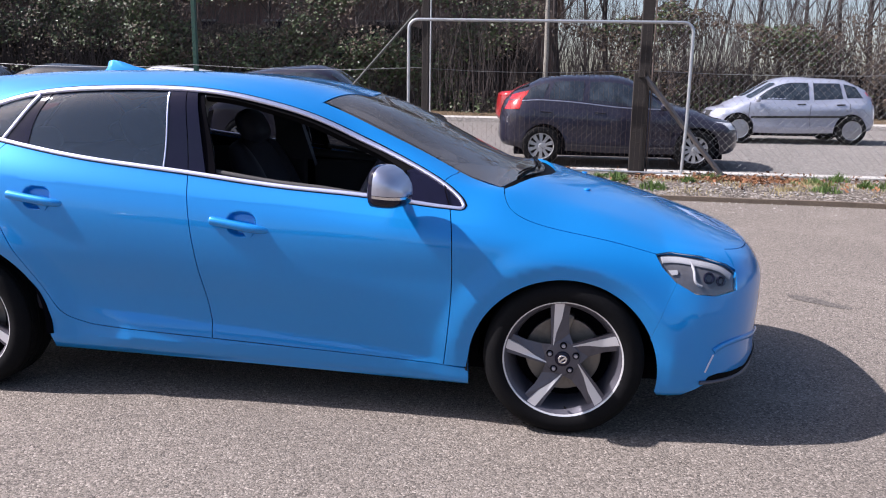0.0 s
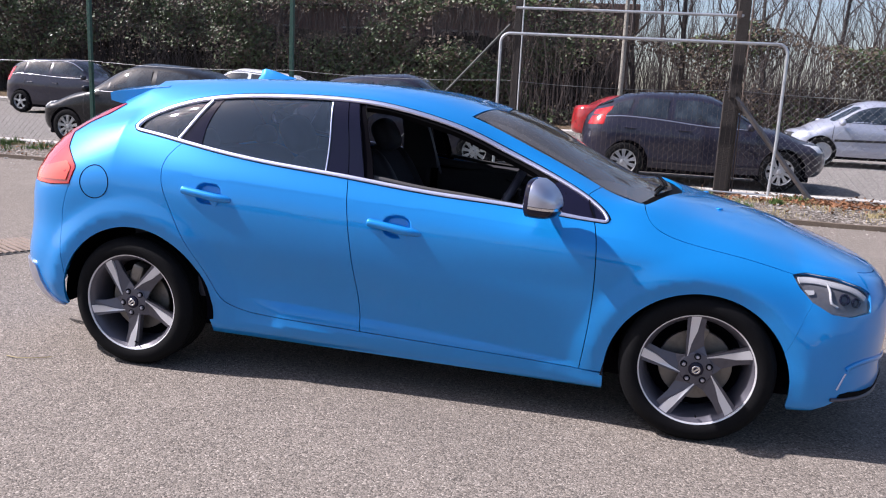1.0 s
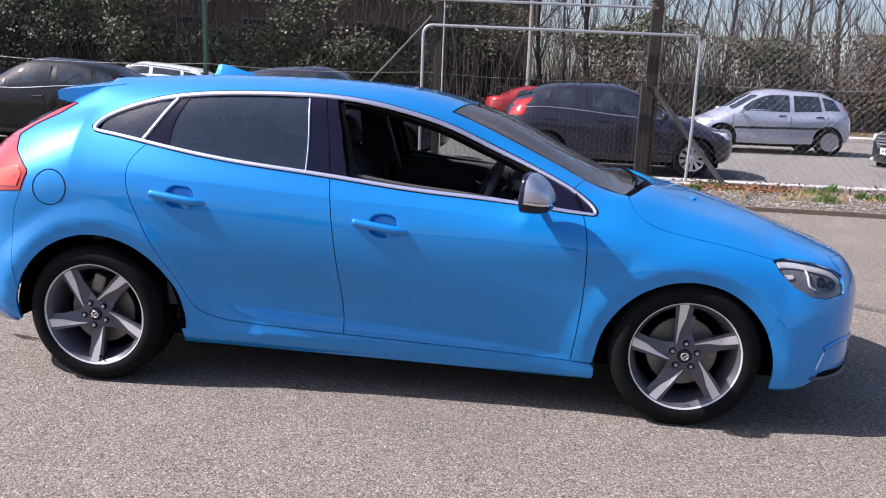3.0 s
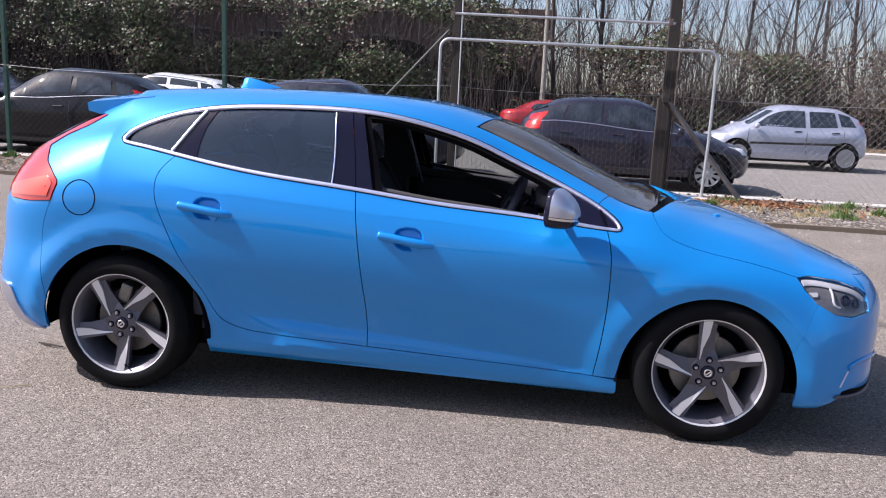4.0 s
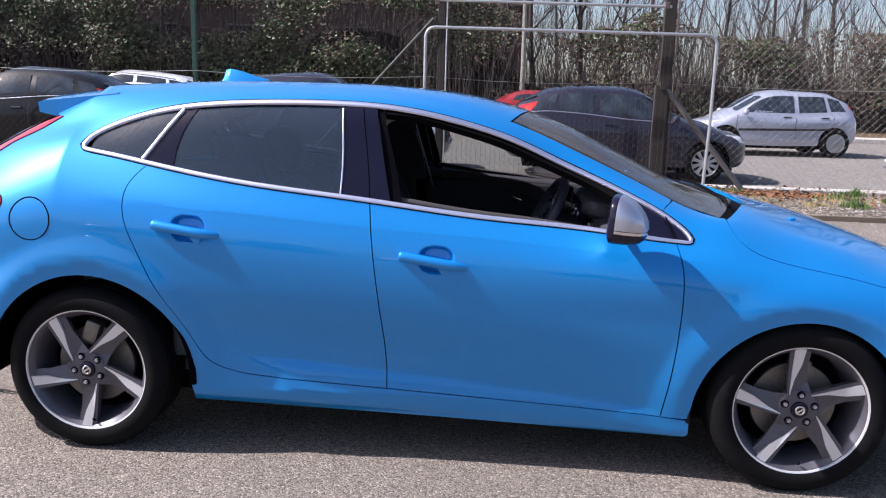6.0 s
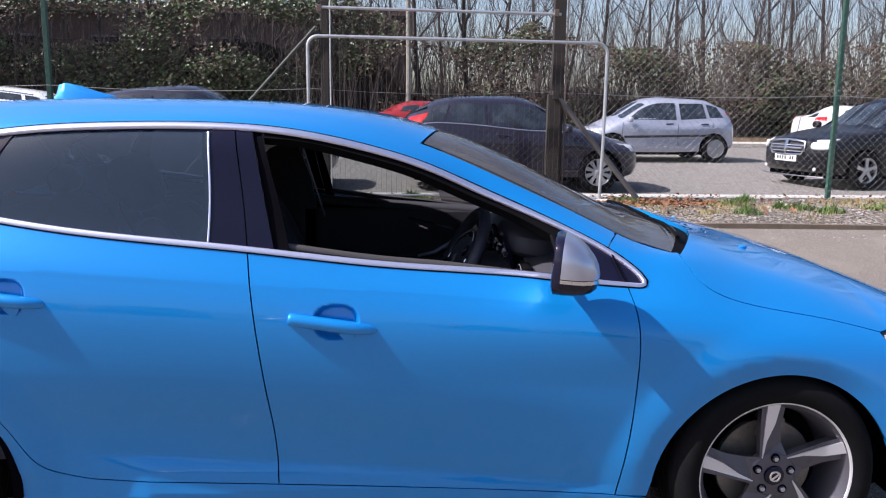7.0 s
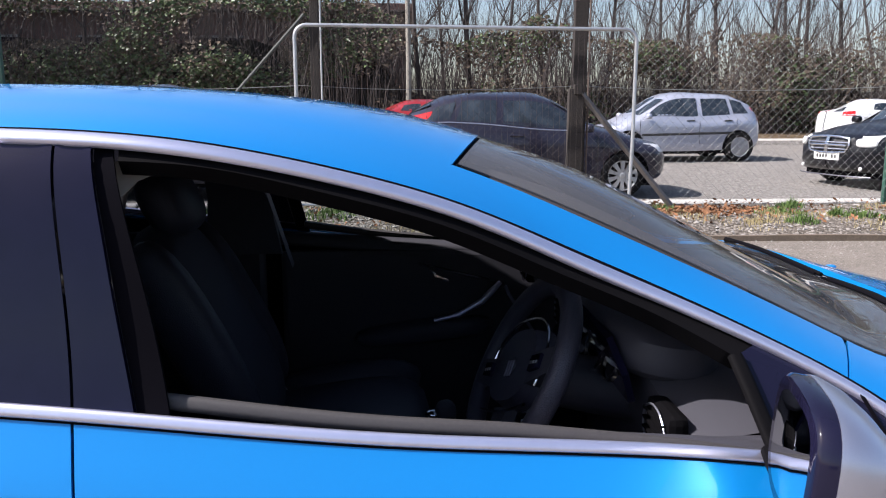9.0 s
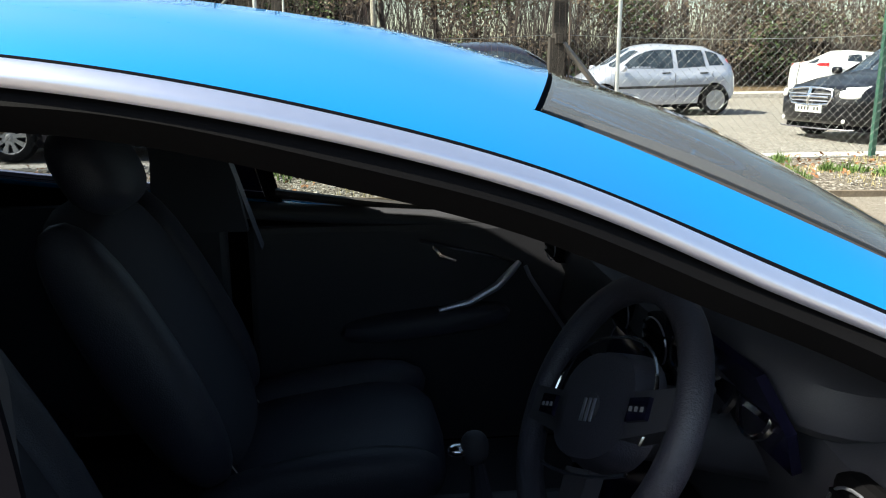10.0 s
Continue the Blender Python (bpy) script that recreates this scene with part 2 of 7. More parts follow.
def spline(pairs):
    """A natural cubic through (x, value) pairs, level beyond its ends."""
    x, y = np.array([p[0] for p in pairs], float), np.array([p[1] for p in pairs], float)
    n, h = len(x), np.diff(x)
    a, r = np.eye(n), np.zeros(n)
    for i in range(1, n - 1):
        a[i, i - 1], a[i, i], a[i, i + 1] = h[i - 1], 2 * (h[i - 1] + h[i]), h[i]
        r[i] = 6 * ((y[i + 1] - y[i]) / h[i] - (y[i] - y[i - 1]) / h[i - 1])
    m = np.linalg.solve(a, r)

    def f(t):
        t = np.clip(np.asarray(t, float), x[0], x[-1])
        i = np.clip(np.searchsorted(x, t) - 1, 0, n - 2)
        d, e, g = x[i + 1] - t, t - x[i], h[i]
        return (m[i] * d**3 + m[i + 1] * e**3) / (6 * g) + (y[i] / g - m[i] * g / 6) * d + (y[i + 1] / g - m[i + 1] * g / 6) * e
    return f


def line(pts, step=0.02, smooth=True):
    """Points at even steps along a curve (or a chain of straights) through the given ones."""
    p = np.array(pts, float)
    s = np.concatenate([[0], np.cumsum(np.linalg.norm(np.diff(p, axis=0), axis=1))])
    n = max(2, int(s[-1] / step) + 1)
    t = np.linspace(0, s[-1], n)
    if smooth and len(p) > 2:
        return np.stack([spline(list(zip(s, p[:, k])))(t) for k in range(p.shape[1])], 1)
    return np.stack([np.interp(t, s, p[:, k]) for k in range(p.shape[1])], 1)


def arc(cx, cz, r, a0, a1, step=0.02):
    n = max(3, int(abs(radians(a1 - a0)) * r / step))
    a = np.radians(np.linspace(a0, a1, n))
    return np.stack([cx + r * np.cos(a), cz + r * np.sin(a)], 1)


class Skin:
    """A car's outer skin: rows from the sill (0) to the middle of the roof, each a half width and a height along the car.
    (u, v): u is the way along the car, v the row; nose and tail round off in plan."""

    def __init__(self, rows, x0, x1, nose, tail, nose_power=2.2, tail_power=3.0, push=None, even=False):
        self.rows = [(spline(w), spline(z)) for w, z in rows]
        self.x0, self.x1, self.nose, self.tail, self.pf, self.pr, self.push, self.even = x0, x1, nose, tail, nose_power, tail_power, push, even
        self.n = len(rows)
        uu, vv = np.meshgrid(np.linspace(x1 - 0.999, x0 + 0.999, 260), np.linspace(0, self.n - 1, 120), indexing="ij")
        self.tab_uv = np.stack([uu.ravel(), vv.ravel()], 1)
        self.tab = self.at(self.tab_uv)

    def at(self, uv):
        uv = np.asarray(uv, float)
        u, v = uv[:, 0], np.clip(uv[:, 1], 0, self.n - 1)
        tf, tr = np.clip(u - self.x0, 0, 1) * np.pi / 2, np.clip(self.x1 - u, 0, 1) * np.pi / 2
        base = np.clip(u, self.x1, self.x0)
        sf, cf = np.sin(tf) ** (2 / self.pf), np.clip(np.cos(tf), 0, 1) ** (2 / self.pf)
        sr, cr = np.sin(tr) ** (2 / self.pr), np.clip(np.cos(tr), 0, 1) ** (2 / self.pr)
        if self.even:
            den = (np.sin(tr) ** self.pr + np.clip(np.cos(tr), 0, 1) ** self.pr) ** (1 / self.pr)
            sr, cr = np.sin(tr) / den, np.clip(np.cos(tr), 0, 1) / den
        ease = 0.5
        g = []
        for i, (w, z) in enumerate(self.rows):
            nx, nz = self.nose[i]
            tx, tz = self.tail[i]
            zz = z(base)
            g.append(np.stack([base + (nx - self.x0) * sf + (tx - self.x1) * sr, (w(base) - (w(np.array(self.x1 + 0.01)) - w(np.array(self.x1))) / 0.01 * self.even * ease * (1 - np.exp((tx - self.x1) * sr / ease))) * cf * cr, zz + (nz - zz) * sf + (tz - zz) * sr], 1))
        g = np.array(g)
        g = np.concatenate([2 * g[:1] - g[1:2], g, g[-2:-1] * np.array([1, -1, 1])])
        k = np.clip(np.floor(v).astype(int), 0, self.n - 2)
        f = (v - k)[:, None]
        i = np.arange(len(u))
        p0, p1, p2, p3 = g[k, i], g[k + 1, i], g[k + 2, i], g[k + 3, i]
        d01, d12, d23 = (np.maximum(np.linalg.norm(b - a, axis=1, keepdims=True), 1e-4) for a, b in ((p0, p1), (p1, p2), (p2, p3)))
        m1 = ((p1 - p0) / d01 * d12 + (p2 - p1) / d12 * d01) / (d01 + d12) * d12
        m2 = ((p2 - p1) / d12 * d23 + (p3 - p2) / d23 * d12) / (d12 + d23) * d12
        q = (2 * f**3 - 3 * f**2 + 1) * p1 + (f**3 - 2 * f**2 + f) * m1 + (3 * f**2 - 2 * f**3) * p2 + (f**3 - f**2) * m2
        if self.push:
            q[:, 1] += self.push(q[:, 0], q[:, 2], q[:, 1])
        return q

    def normal(self, uv):
        e = 2e-3
        du = self.at(uv + np.array([e, 0])) - self.at(uv - np.array([e, 0]))
        up, dn = np.array(uv), np.array(uv)
        up[:, 1] = np.minimum(up[:, 1] + 5 * e, self.n - 1)
        dn[:, 1] = np.maximum(dn[:, 1] - 5 * e, 0)
        n = np.cross(self.at(up) - self.at(dn), du)
        ln = np.linalg.norm(n, axis=1, keepdims=True)
        return n / np.maximum(ln, 1e-9)

    def uv(self, pts, other=2):
        """The (u, v) of places given by x and z (other=2) or by x and half width (other=1)."""
        p = np.asarray(pts, float)
        near = [np.argmin((self.tab[:, 0] - a) ** 2 + (self.tab[:, other] - b) ** 2) for a, b in p]
        q = self.tab_uv[near].copy()
        for _ in range(7):
            a = self.at(q)[:, [0, other]]
            du = (self.at(q + (1e-3, 0))[:, [0, other]] - a) / 1e-3
            dv = (self.at(q + (0, 1e-3))[:, [0, other]] - a) / 1e-3
            det = du[:, 0] * dv[:, 1] - dv[:, 0] * du[:, 1]
            good = np.abs(det) > 1e-5
            det = np.where(good, det, 1.0)
            r = p - a
            step = np.stack([(r[:, 0] * dv[:, 1] - dv[:, 0] * r[:, 1]) / det, (du[:, 0] * r[:, 1] - r[:, 0] * du[:, 1]) / det], 1)
            q = q + np.clip(step, -0.05, 0.05) * good[:, None]
            q[:, 0], q[:, 1] = np.clip(q[:, 0], self.x1 - 0.999, self.x0 + 0.999), np.clip(q[:, 1], 0, self.n - 1)
        return q


SPREAD = 0.13


def fill(skin, loop, step=0.035, dense=()):
    """Triangles inside a closed loop of (u, v)."""
    from mathutils.geometry import delaunay_2d_cdt
    d = np.array(loop) * (1, SPREAD)
    keep = [0]
    for i in range(1, len(d)):
        if np.linalg.norm(d[i] - d[keep[-1]]) > 1e-4:
            keep.append(i)
    if np.linalg.norm(d[keep[-1]] - d[keep[0]]) < 1e-4:
        keep.pop()
    d = d[keep]
    lo, hi = d.min(0), d.max(0)
    gx, gy = np.meshgrid(np.arange(lo[0], hi[0], step), np.arange(lo[1], hi[1], step), indexing="ij")
    pts = np.stack([gx.ravel(), gy.ravel()], 1)
    for cx, cy, r, s in dense:
        ax, ay = np.meshgrid(np.arange(cx - r, cx + r, s), np.arange(cy * SPREAD - r, cy * SPREAD + r, s), indexing="ij")
        near = (abs(pts[:, 0] - cx) < r) & (abs(pts[:, 1] - cy * SPREAD) < r)
        pts = np.concatenate([pts[~near], np.stack([ax.ravel(), ay.ravel()], 1)])
    inside = np.zeros(len(pts), bool)
    far = np.full(len(pts), 9.0)
    for a, b in zip(d, np.roll(d, -1, 0)):
        cross = (a[1] > pts[:, 1]) != (b[1] > pts[:, 1])
        if abs(b[1] - a[1]) > 1e-12:
            inside ^= cross & (pts[:, 0] < (b[0] - a[0]) * (pts[:, 1] - a[1]) / (b[1] - a[1]) + a[0])
        ab = b - a
        t = np.clip(((pts - a) @ ab) / max(ab @ ab, 1e-12), 0, 1)
        far = np.minimum(far, np.linalg.norm(pts - a - t[:, None] * ab, axis=1))
    lim = np.full(len(pts), 0.3 * step)
    for cx, cy, r, s in dense:
        lim[(abs(pts[:, 0] - cx) < r) & (abs(pts[:, 1] - cy * SPREAD) < r)] = 0.3 * s
    pts = pts[inside & (far > lim)]
    both = np.concatenate([d, pts])
    vs, _, fs, *_ = delaunay_2d_cdt([Vector(p) for p in both], [], [list(range(len(d)))], 1, 1e-6)
    return np.array([tuple(v) for v in vs]) / (1, SPREAD), [tuple(f) for f in fs]


def inset(skin, loop, gap):
    """The loop moved inwards over the skin by gap metres."""
    q = np.array(loop, float)
    area = np.sum(q[:, 0] * np.roll(q[:, 1], -1) - np.roll(q[:, 0], -1) * q[:, 1])
    e = 2e-3
    pu = (skin.at(q + (e, 0)) - skin.at(q - (e, 0))) / (2 * e)
    up, dn = q.copy(), q.copy()
    up[:, 1], dn[:, 1] = np.minimum(q[:, 1] + e, skin.n - 1), np.maximum(q[:, 1] - e, 0)
    pv = (skin.at(up) - skin.at(dn)) / (up[:, 1] - dn[:, 1])[:, None]
    t = np.roll(q, -1, 0) - np.roll(q, 1, 0)
    t3 = pu * t[:, :1] + pv * t[:, 1:]
    t3 /= np.maximum(np.linalg.norm(t3, axis=1, keepdims=True), 1e-9)
    n = np.cross(pu, pv)
    n /= np.maximum(np.linalg.norm(n, axis=1, keepdims=True), 1e-9)
    b = np.cross(n, t3) * np.sign(area)
    a11, a12, a22 = np.sum(pu * pu, 1), np.sum(pu * pv, 1), np.sum(pv * pv, 1)
    r1, r2 = np.sum(pu * b, 1), np.sum(pv * b, 1)
    det = np.maximum(a11 * a22 - a12**2, 1e-8)
    step = gap * np.stack([(a22 * r1 - a12 * r2) / det, (a11 * r2 - a12 * r1) / det], 1)
    here, want = skin.at(q), np.broadcast_to(np.abs(gap), (len(q), 1))
    for _ in range(4):
        moved = np.linalg.norm(skin.at(q + step) - here, axis=1, keepdims=True)
        step = step * np.clip(want / np.maximum(moved, 1e-7), 0.3, 3.0)
    q = q + step
    q[:, 1] = np.clip(q[:, 1], 0, skin.n - 1)
    return q


def skin_panel(name, skin, loop, material, parent, label="", out=0.0, depth=0.014, gap=0.0, step=0.035, side=-1, dense=(), whole=False):
    """A panel of the skin inside a loop of (u, v), with folded edges; side -1 is the driver's; whole mirrors a half to both sides."""
    if np.any(gap):
        loop = inset(skin, loop, gap)
    uv, faces = fill(skin, loop, step, dense)
    pos, nor = skin.at(uv), skin.normal(uv)
    pos = pos + nor * out
    count = {}
    for f in faces:
        for a, b in zip(f, f[1:] + f[:1]):
            count[(a, b)] = 1
    rim = [(a, b) for a, b in count if (b, a) not in count and not (whole and uv[a, 1] > skin.n - 1.003 and uv[b, 1] > skin.n - 1.003)]
    pos, nor, faces = list(pos), list(nor), list(faces)
    first = {}
    for a, b in rim:
        quad = []
        for k in (a, b):
            if k not in first:
                first[k] = len(pos)
                pos += [pos[k], pos[k] - nor[k] * depth]
                nor += [np.zeros(3), np.zeros(3)]
            quad.append(first[k])
        fn = np.cross(pos[b] - pos[a], -nor[a])
        for k in quad:
            nor[k] = nor[k] + fn
            nor[k + 1] = nor[k + 1] + fn
        faces.append((quad[1], quad[0], quad[0] + 1, quad[1] + 1))
    pos, nor = np.array(pos), np.array(nor)
    nor /= np.maximum(np.linalg.norm(nor, axis=1, keepdims=True), 1e-9)
    near, far = np.array([1, -1, 1]), np.array([1, 1, 1])
    n = len(pos)
    if whole:
        pos, nor = np.concatenate([pos * near, pos * far]), np.concatenate([nor * near, nor * far])
        faces = [tuple(f) for f in faces] + [tuple(i + n for i in f[::-1]) for f in faces]
    elif side < 0:
        pos, nor = pos * near, nor * near
    else:
        faces = [f[::-1] for f in faces]
    # faces must look the way of their normals
    f0 = faces[0]
    fn = np.cross(pos[f0[1]] - pos[f0[0]], pos[f0[2]] - pos[f0[0]])
    if fn @ nor[f0[0]] < 0:
        faces = [f[::-1] for f in faces]
    return mesh_part(name, pos, faces, material, parent, label, normals=nor)


def ribbon(name, skin, uv, width, height, material, parent, label="", side=-1, closed=False, out=0.0, round_=True):
    """A raised strip along a line of (u, v) on the skin."""
    pos, nor = skin.at(uv) , skin.normal(uv)
    pos = pos + nor * out
    t = np.roll(pos, -1, 0) - np.roll(pos, 1, 0) if closed else np.gradient(pos, axis=0)
    t /= np.maximum(np.linalg.norm(t, axis=1, keepdims=True), 1e-9)
    b = np.cross(nor, t)
    prof = [(-0.5, -0.6), (-0.5, 0.4), (-0.38, 0.85), (-0.15, 1.0), (0.15, 1.0), (0.38, 0.85), (0.5, 0.4), (0.5, -0.6)] if round_ else [(-0.5, -0.6), (-0.5, 1.0), (0.5, 1.0), (0.5, -0.6)]
    n, k = len(pos), len(prof)
    wid = np.broadcast_to(np.asarray(width, float), (n,))[:, None]
    verts = np.concatenate([pos + b * wid * a + nor * height * h for a, h in prof])
    m = np.array([1, -1, 1]) if side < 0 else np.array([1, 1, 1])
    verts = verts * m
    faces = []
    for j in range(k - 1):
        for i in range(n if closed else n - 1):
            i2 = (i + 1) % n
            f = (j * n + i, j * n + i2, (j + 1) * n + i2, (j + 1) * n + i)
            faces.append(f if side < 0 else f[::-1])
    if not closed:
        caps = [tuple(j * n for j in range(k)), tuple(j * n + n - 1 for j in range(k))[::-1]]
        faces += caps if side < 0 else [c[::-1] for c in caps]
    ob = mesh_part(name, verts, faces, material, parent, label, smooth=True)
    ob.data.set_sharp_from_angle(angle=radians(50))
    return ob


# ---- the yard and the ground beyond ----
ASPHALT = stony("worn_asphalt", [(0.0, (0.076, 0.067, 0.059)), (0.3, (0.149, 0.130, 0.112)), (0.6, (0.193, 0.168, 0.145)), (0.9, (0.247, 0.215, 0.186)), (1.0, (0.38, 0.335, 0.29))], 150.0, 0.85, 0.6, 0.6)
LOT = stony("gravelly_lot", [(0.0, (0.100, 0.092, 0.085)), (0.4, (0.166, 0.153, 0.141)), (0.8, (0.228, 0.212, 0.194)), (1.0, (0.33, 0.31, 0.285))], 45.0, 0.9, 0.5, 0.5, 0.35)
EARTH = stony("verge_earth", [(0.0, (0.06, 0.050, 0.041)), (0.4, (0.125, 0.106, 0.089)), (0.8, (0.20, 0.175, 0.15)), (1.0, (0.34, 0.31, 0.28))], 38.0, 0.95, 0.8, 0.8, 1.2)
LITTER = stony("leaf_litter", [(0.0, (0.05, 0.035, 0.022)), (0.5, (0.11, 0.08, 0.05)), (1.0, (0.19, 0.14, 0.09))], 20.0, 0.95, 0.8, 0.8, 0.8)
CONCRETE = stony("pale_concrete", [(0.0, (0.34, 0.32, 0.29)), (0.6, (0.45, 0.43, 0.40)), (1.0, (0.55, 0.53, 0.49))], 120.0, 0.9, 0.3, 0.6, 1.5)
SLOPE = 0.017


def ground_z(y):
    return max(0.0, SLOPE * (min(y, 60.0) - 0.9))


def kerb_y(x):
    return 5.83 - 0.035 * max(-20.0, min(20.0, x))


def verge_z(x, y):
    """The uneven strip between the yard's edging and the fence."""
    k = kerb_y(x)
    t = max(0.0, min(1.0, (y - k) / 0.5)) * max(0.0, min(1.0, (8.15 - y) / 0.45))
    lump = 0.5 + 0.5 * noise.noise(Vector((x * 0.9, y * 1.3, 2.0)))
    return ground_z(y) + t * (0.05 + 0.09 * lump + 0.02 * noise.noise(Vector((x * 4, y * 4, 7.0))))


def build_ground():
    xs = sorted(set([-500, -200, -90, -50, -30, 30, 50, 90, 200, 500] + [round(-20 + 0.4 * k, 3) for k in range(101)]))
    rows = []
    for j, (kind, val) in enumerate([("y", -400), ("y", -60), ("y", -15), ("y", 0.0), ("y", 0.9), ("y", 3.0)] + [("k", 0.0), ("k", 0.045)] + [("y", 6.0 + 0.18 * k if k < 12 else 8.15) for k in range(1, 13)] + [("y", 8.2), ("y", 8.42), ("y", 8.44), ("y", 12), ("y", 16), ("y", 19.9), ("y", 20.0), ("y", 20.35), ("y", 24), ("y", 30), ("y", 60), ("y", 600)]):
        rows.append((kind, val))
    verts, faces, mats = [], [], []
    for kind, val in rows:
        for x in xs:
            y = kerb_y(x) + val if kind == "k" else val
            if kind == "y" and 5.9 < y <= 8.15:
                z = verge_z(x, y)
            else:
                z = ground_z(y)
            if 8.18 < y < 8.43:
                z += 0.05
            if y >= 20.0:
                z += 0.12 + min(1.0, (y - 20.0) * 0.10)
            verts.append((x, y, z))
    n = len(xs)
    for j in range(len(rows) - 1):
        kind, val = rows[j]
        for i in range(n - 1):
            a = j * n + i
            faces.append((a, a + 1, a + n + 1, a + n))
            top = rows[j + 1][1] if rows[j + 1][0] == "y" else 5.8
            here = val if kind == "y" else 5.85
            mats.append(0 if here < 5.8 else 1 if here < 8.15 else 3 if here < 8.42 else 2 if here < 20.0 else 3 if here < 20.3 else 4)
    ob = mesh_part("ground", verts, faces, ASPHALT, None, "worn grey asphalt yard with a gravel lot beyond", smooth=False)
    for m in (EARTH, LOT, CONCRETE, LITTER):
        ob.data.materials.append(m)
    ob.data.polygons.foreach_set("material_index", mats)
    return tagged(ob, "", "ground", kind="structure")


build_ground()
WEATHERED = surface("weathered_timber", (0.17, 0.13, 0.095), 0.85, grain=0.5, grain_scale=60, stain=0.5, stain_scale=4, bump=0.4, bump_scale=90)
verts_, faces_ = [], []
xs_ = [-16 + 0.5 * k for k in range(65)]
for x in xs_:
    wob = 0.012 * noise.noise(Vector((x * 0.8, 0, 0)))
    for y, z in ((-0.012, -0.03), (-0.012, 0.055 + wob), (0.022, 0.058 + wob), (0.022, -0.03)):
        verts_.append((x, kerb_y(x) + y + wob, ground_z(kerb_y(x)) + z))
for i in range(len(xs_) - 1):
    for k in range(3):
        faces_.append((4 * i + k, 4 * i + k + 1, 4 * i + k + 5, 4 * i + k + 4))
tagged(mesh_part("trim", verts_, faces_, WEATHERED, None, "low weathered timber edging along the verge"), "", "edging", kind="structure")


# ---- the blue hatchback ----
FRONT, REAR, HUB, NEAR = 1.3235, -1.3235, 0.318, 0.892


def arch_push(x, z, w):
    """Flared lips round the wheel openings, cups behind the door handles, the creases of the doors."""
    d = 0.0 * x
    for cx, cz, r in ((1.318, 0.272, 0.372), (-1.306, 0.310, 0.384)):
        s = np.sqrt((x - cx) ** 2 + (z - cz) ** 2) - r
        rise = np.clip((s + 0.01) / 0.062, 0, 1)
        fall = np.clip(1 - (s - 0.052) / 0.11, 0, 1)
        lip = np.where(s < 0.052, 0.006 + 0.010 * rise, 0.016 * fall * fall * (3 - 2 * fall))
        d = d + lip * np.clip((z - 0.16) / 0.22, 0, 1)
    for cx, cz in ((-0.900, 0.884), (0.009, 0.809)):
        q = np.clip(1 - np.abs((x - cx) / 0.066) ** 2.6 - np.abs((z - cz) / 0.050) ** 2.6, 0, 1)
        q = np.clip(1.7 * q, 0, 1)
        d = d - 0.026 * q * q * (3 - 2 * q)
    # the sculpted crease above the sill
    zc = 0.402 - 0.080 * (x + 0.76)
    ends = np.clip((x + 0.80) / 0.25, 0, 1) * np.clip((0.88 - x) / 0.15, 0, 1)
    below = 0.0035 * np.logaddexp(0.0, (zc - z) / 0.0035)
    d = d + 0.034 * ends * (1 - np.exp(-below / 0.050)) * np.clip((z - 0.19) / 0.08, 0, 1)
    # the shoulder line
    zs = np.interp(x, (-1.35, -0.7, 0.0, 0.7, 1.0), (0.985, 0.942, 0.900, 0.856, 0.832))
    fade = np.clip((x + 1.30) / 0.2, 0, 1) * np.clip((1.15 - x) / 0.25, 0, 1)
    d = d - 0.0028 * fade * (1 - np.exp(-np.clip(zs - z, 0, 1) / 0.012)) * np.clip((z - 0.45) / 0.3, 0, 1)
    return d


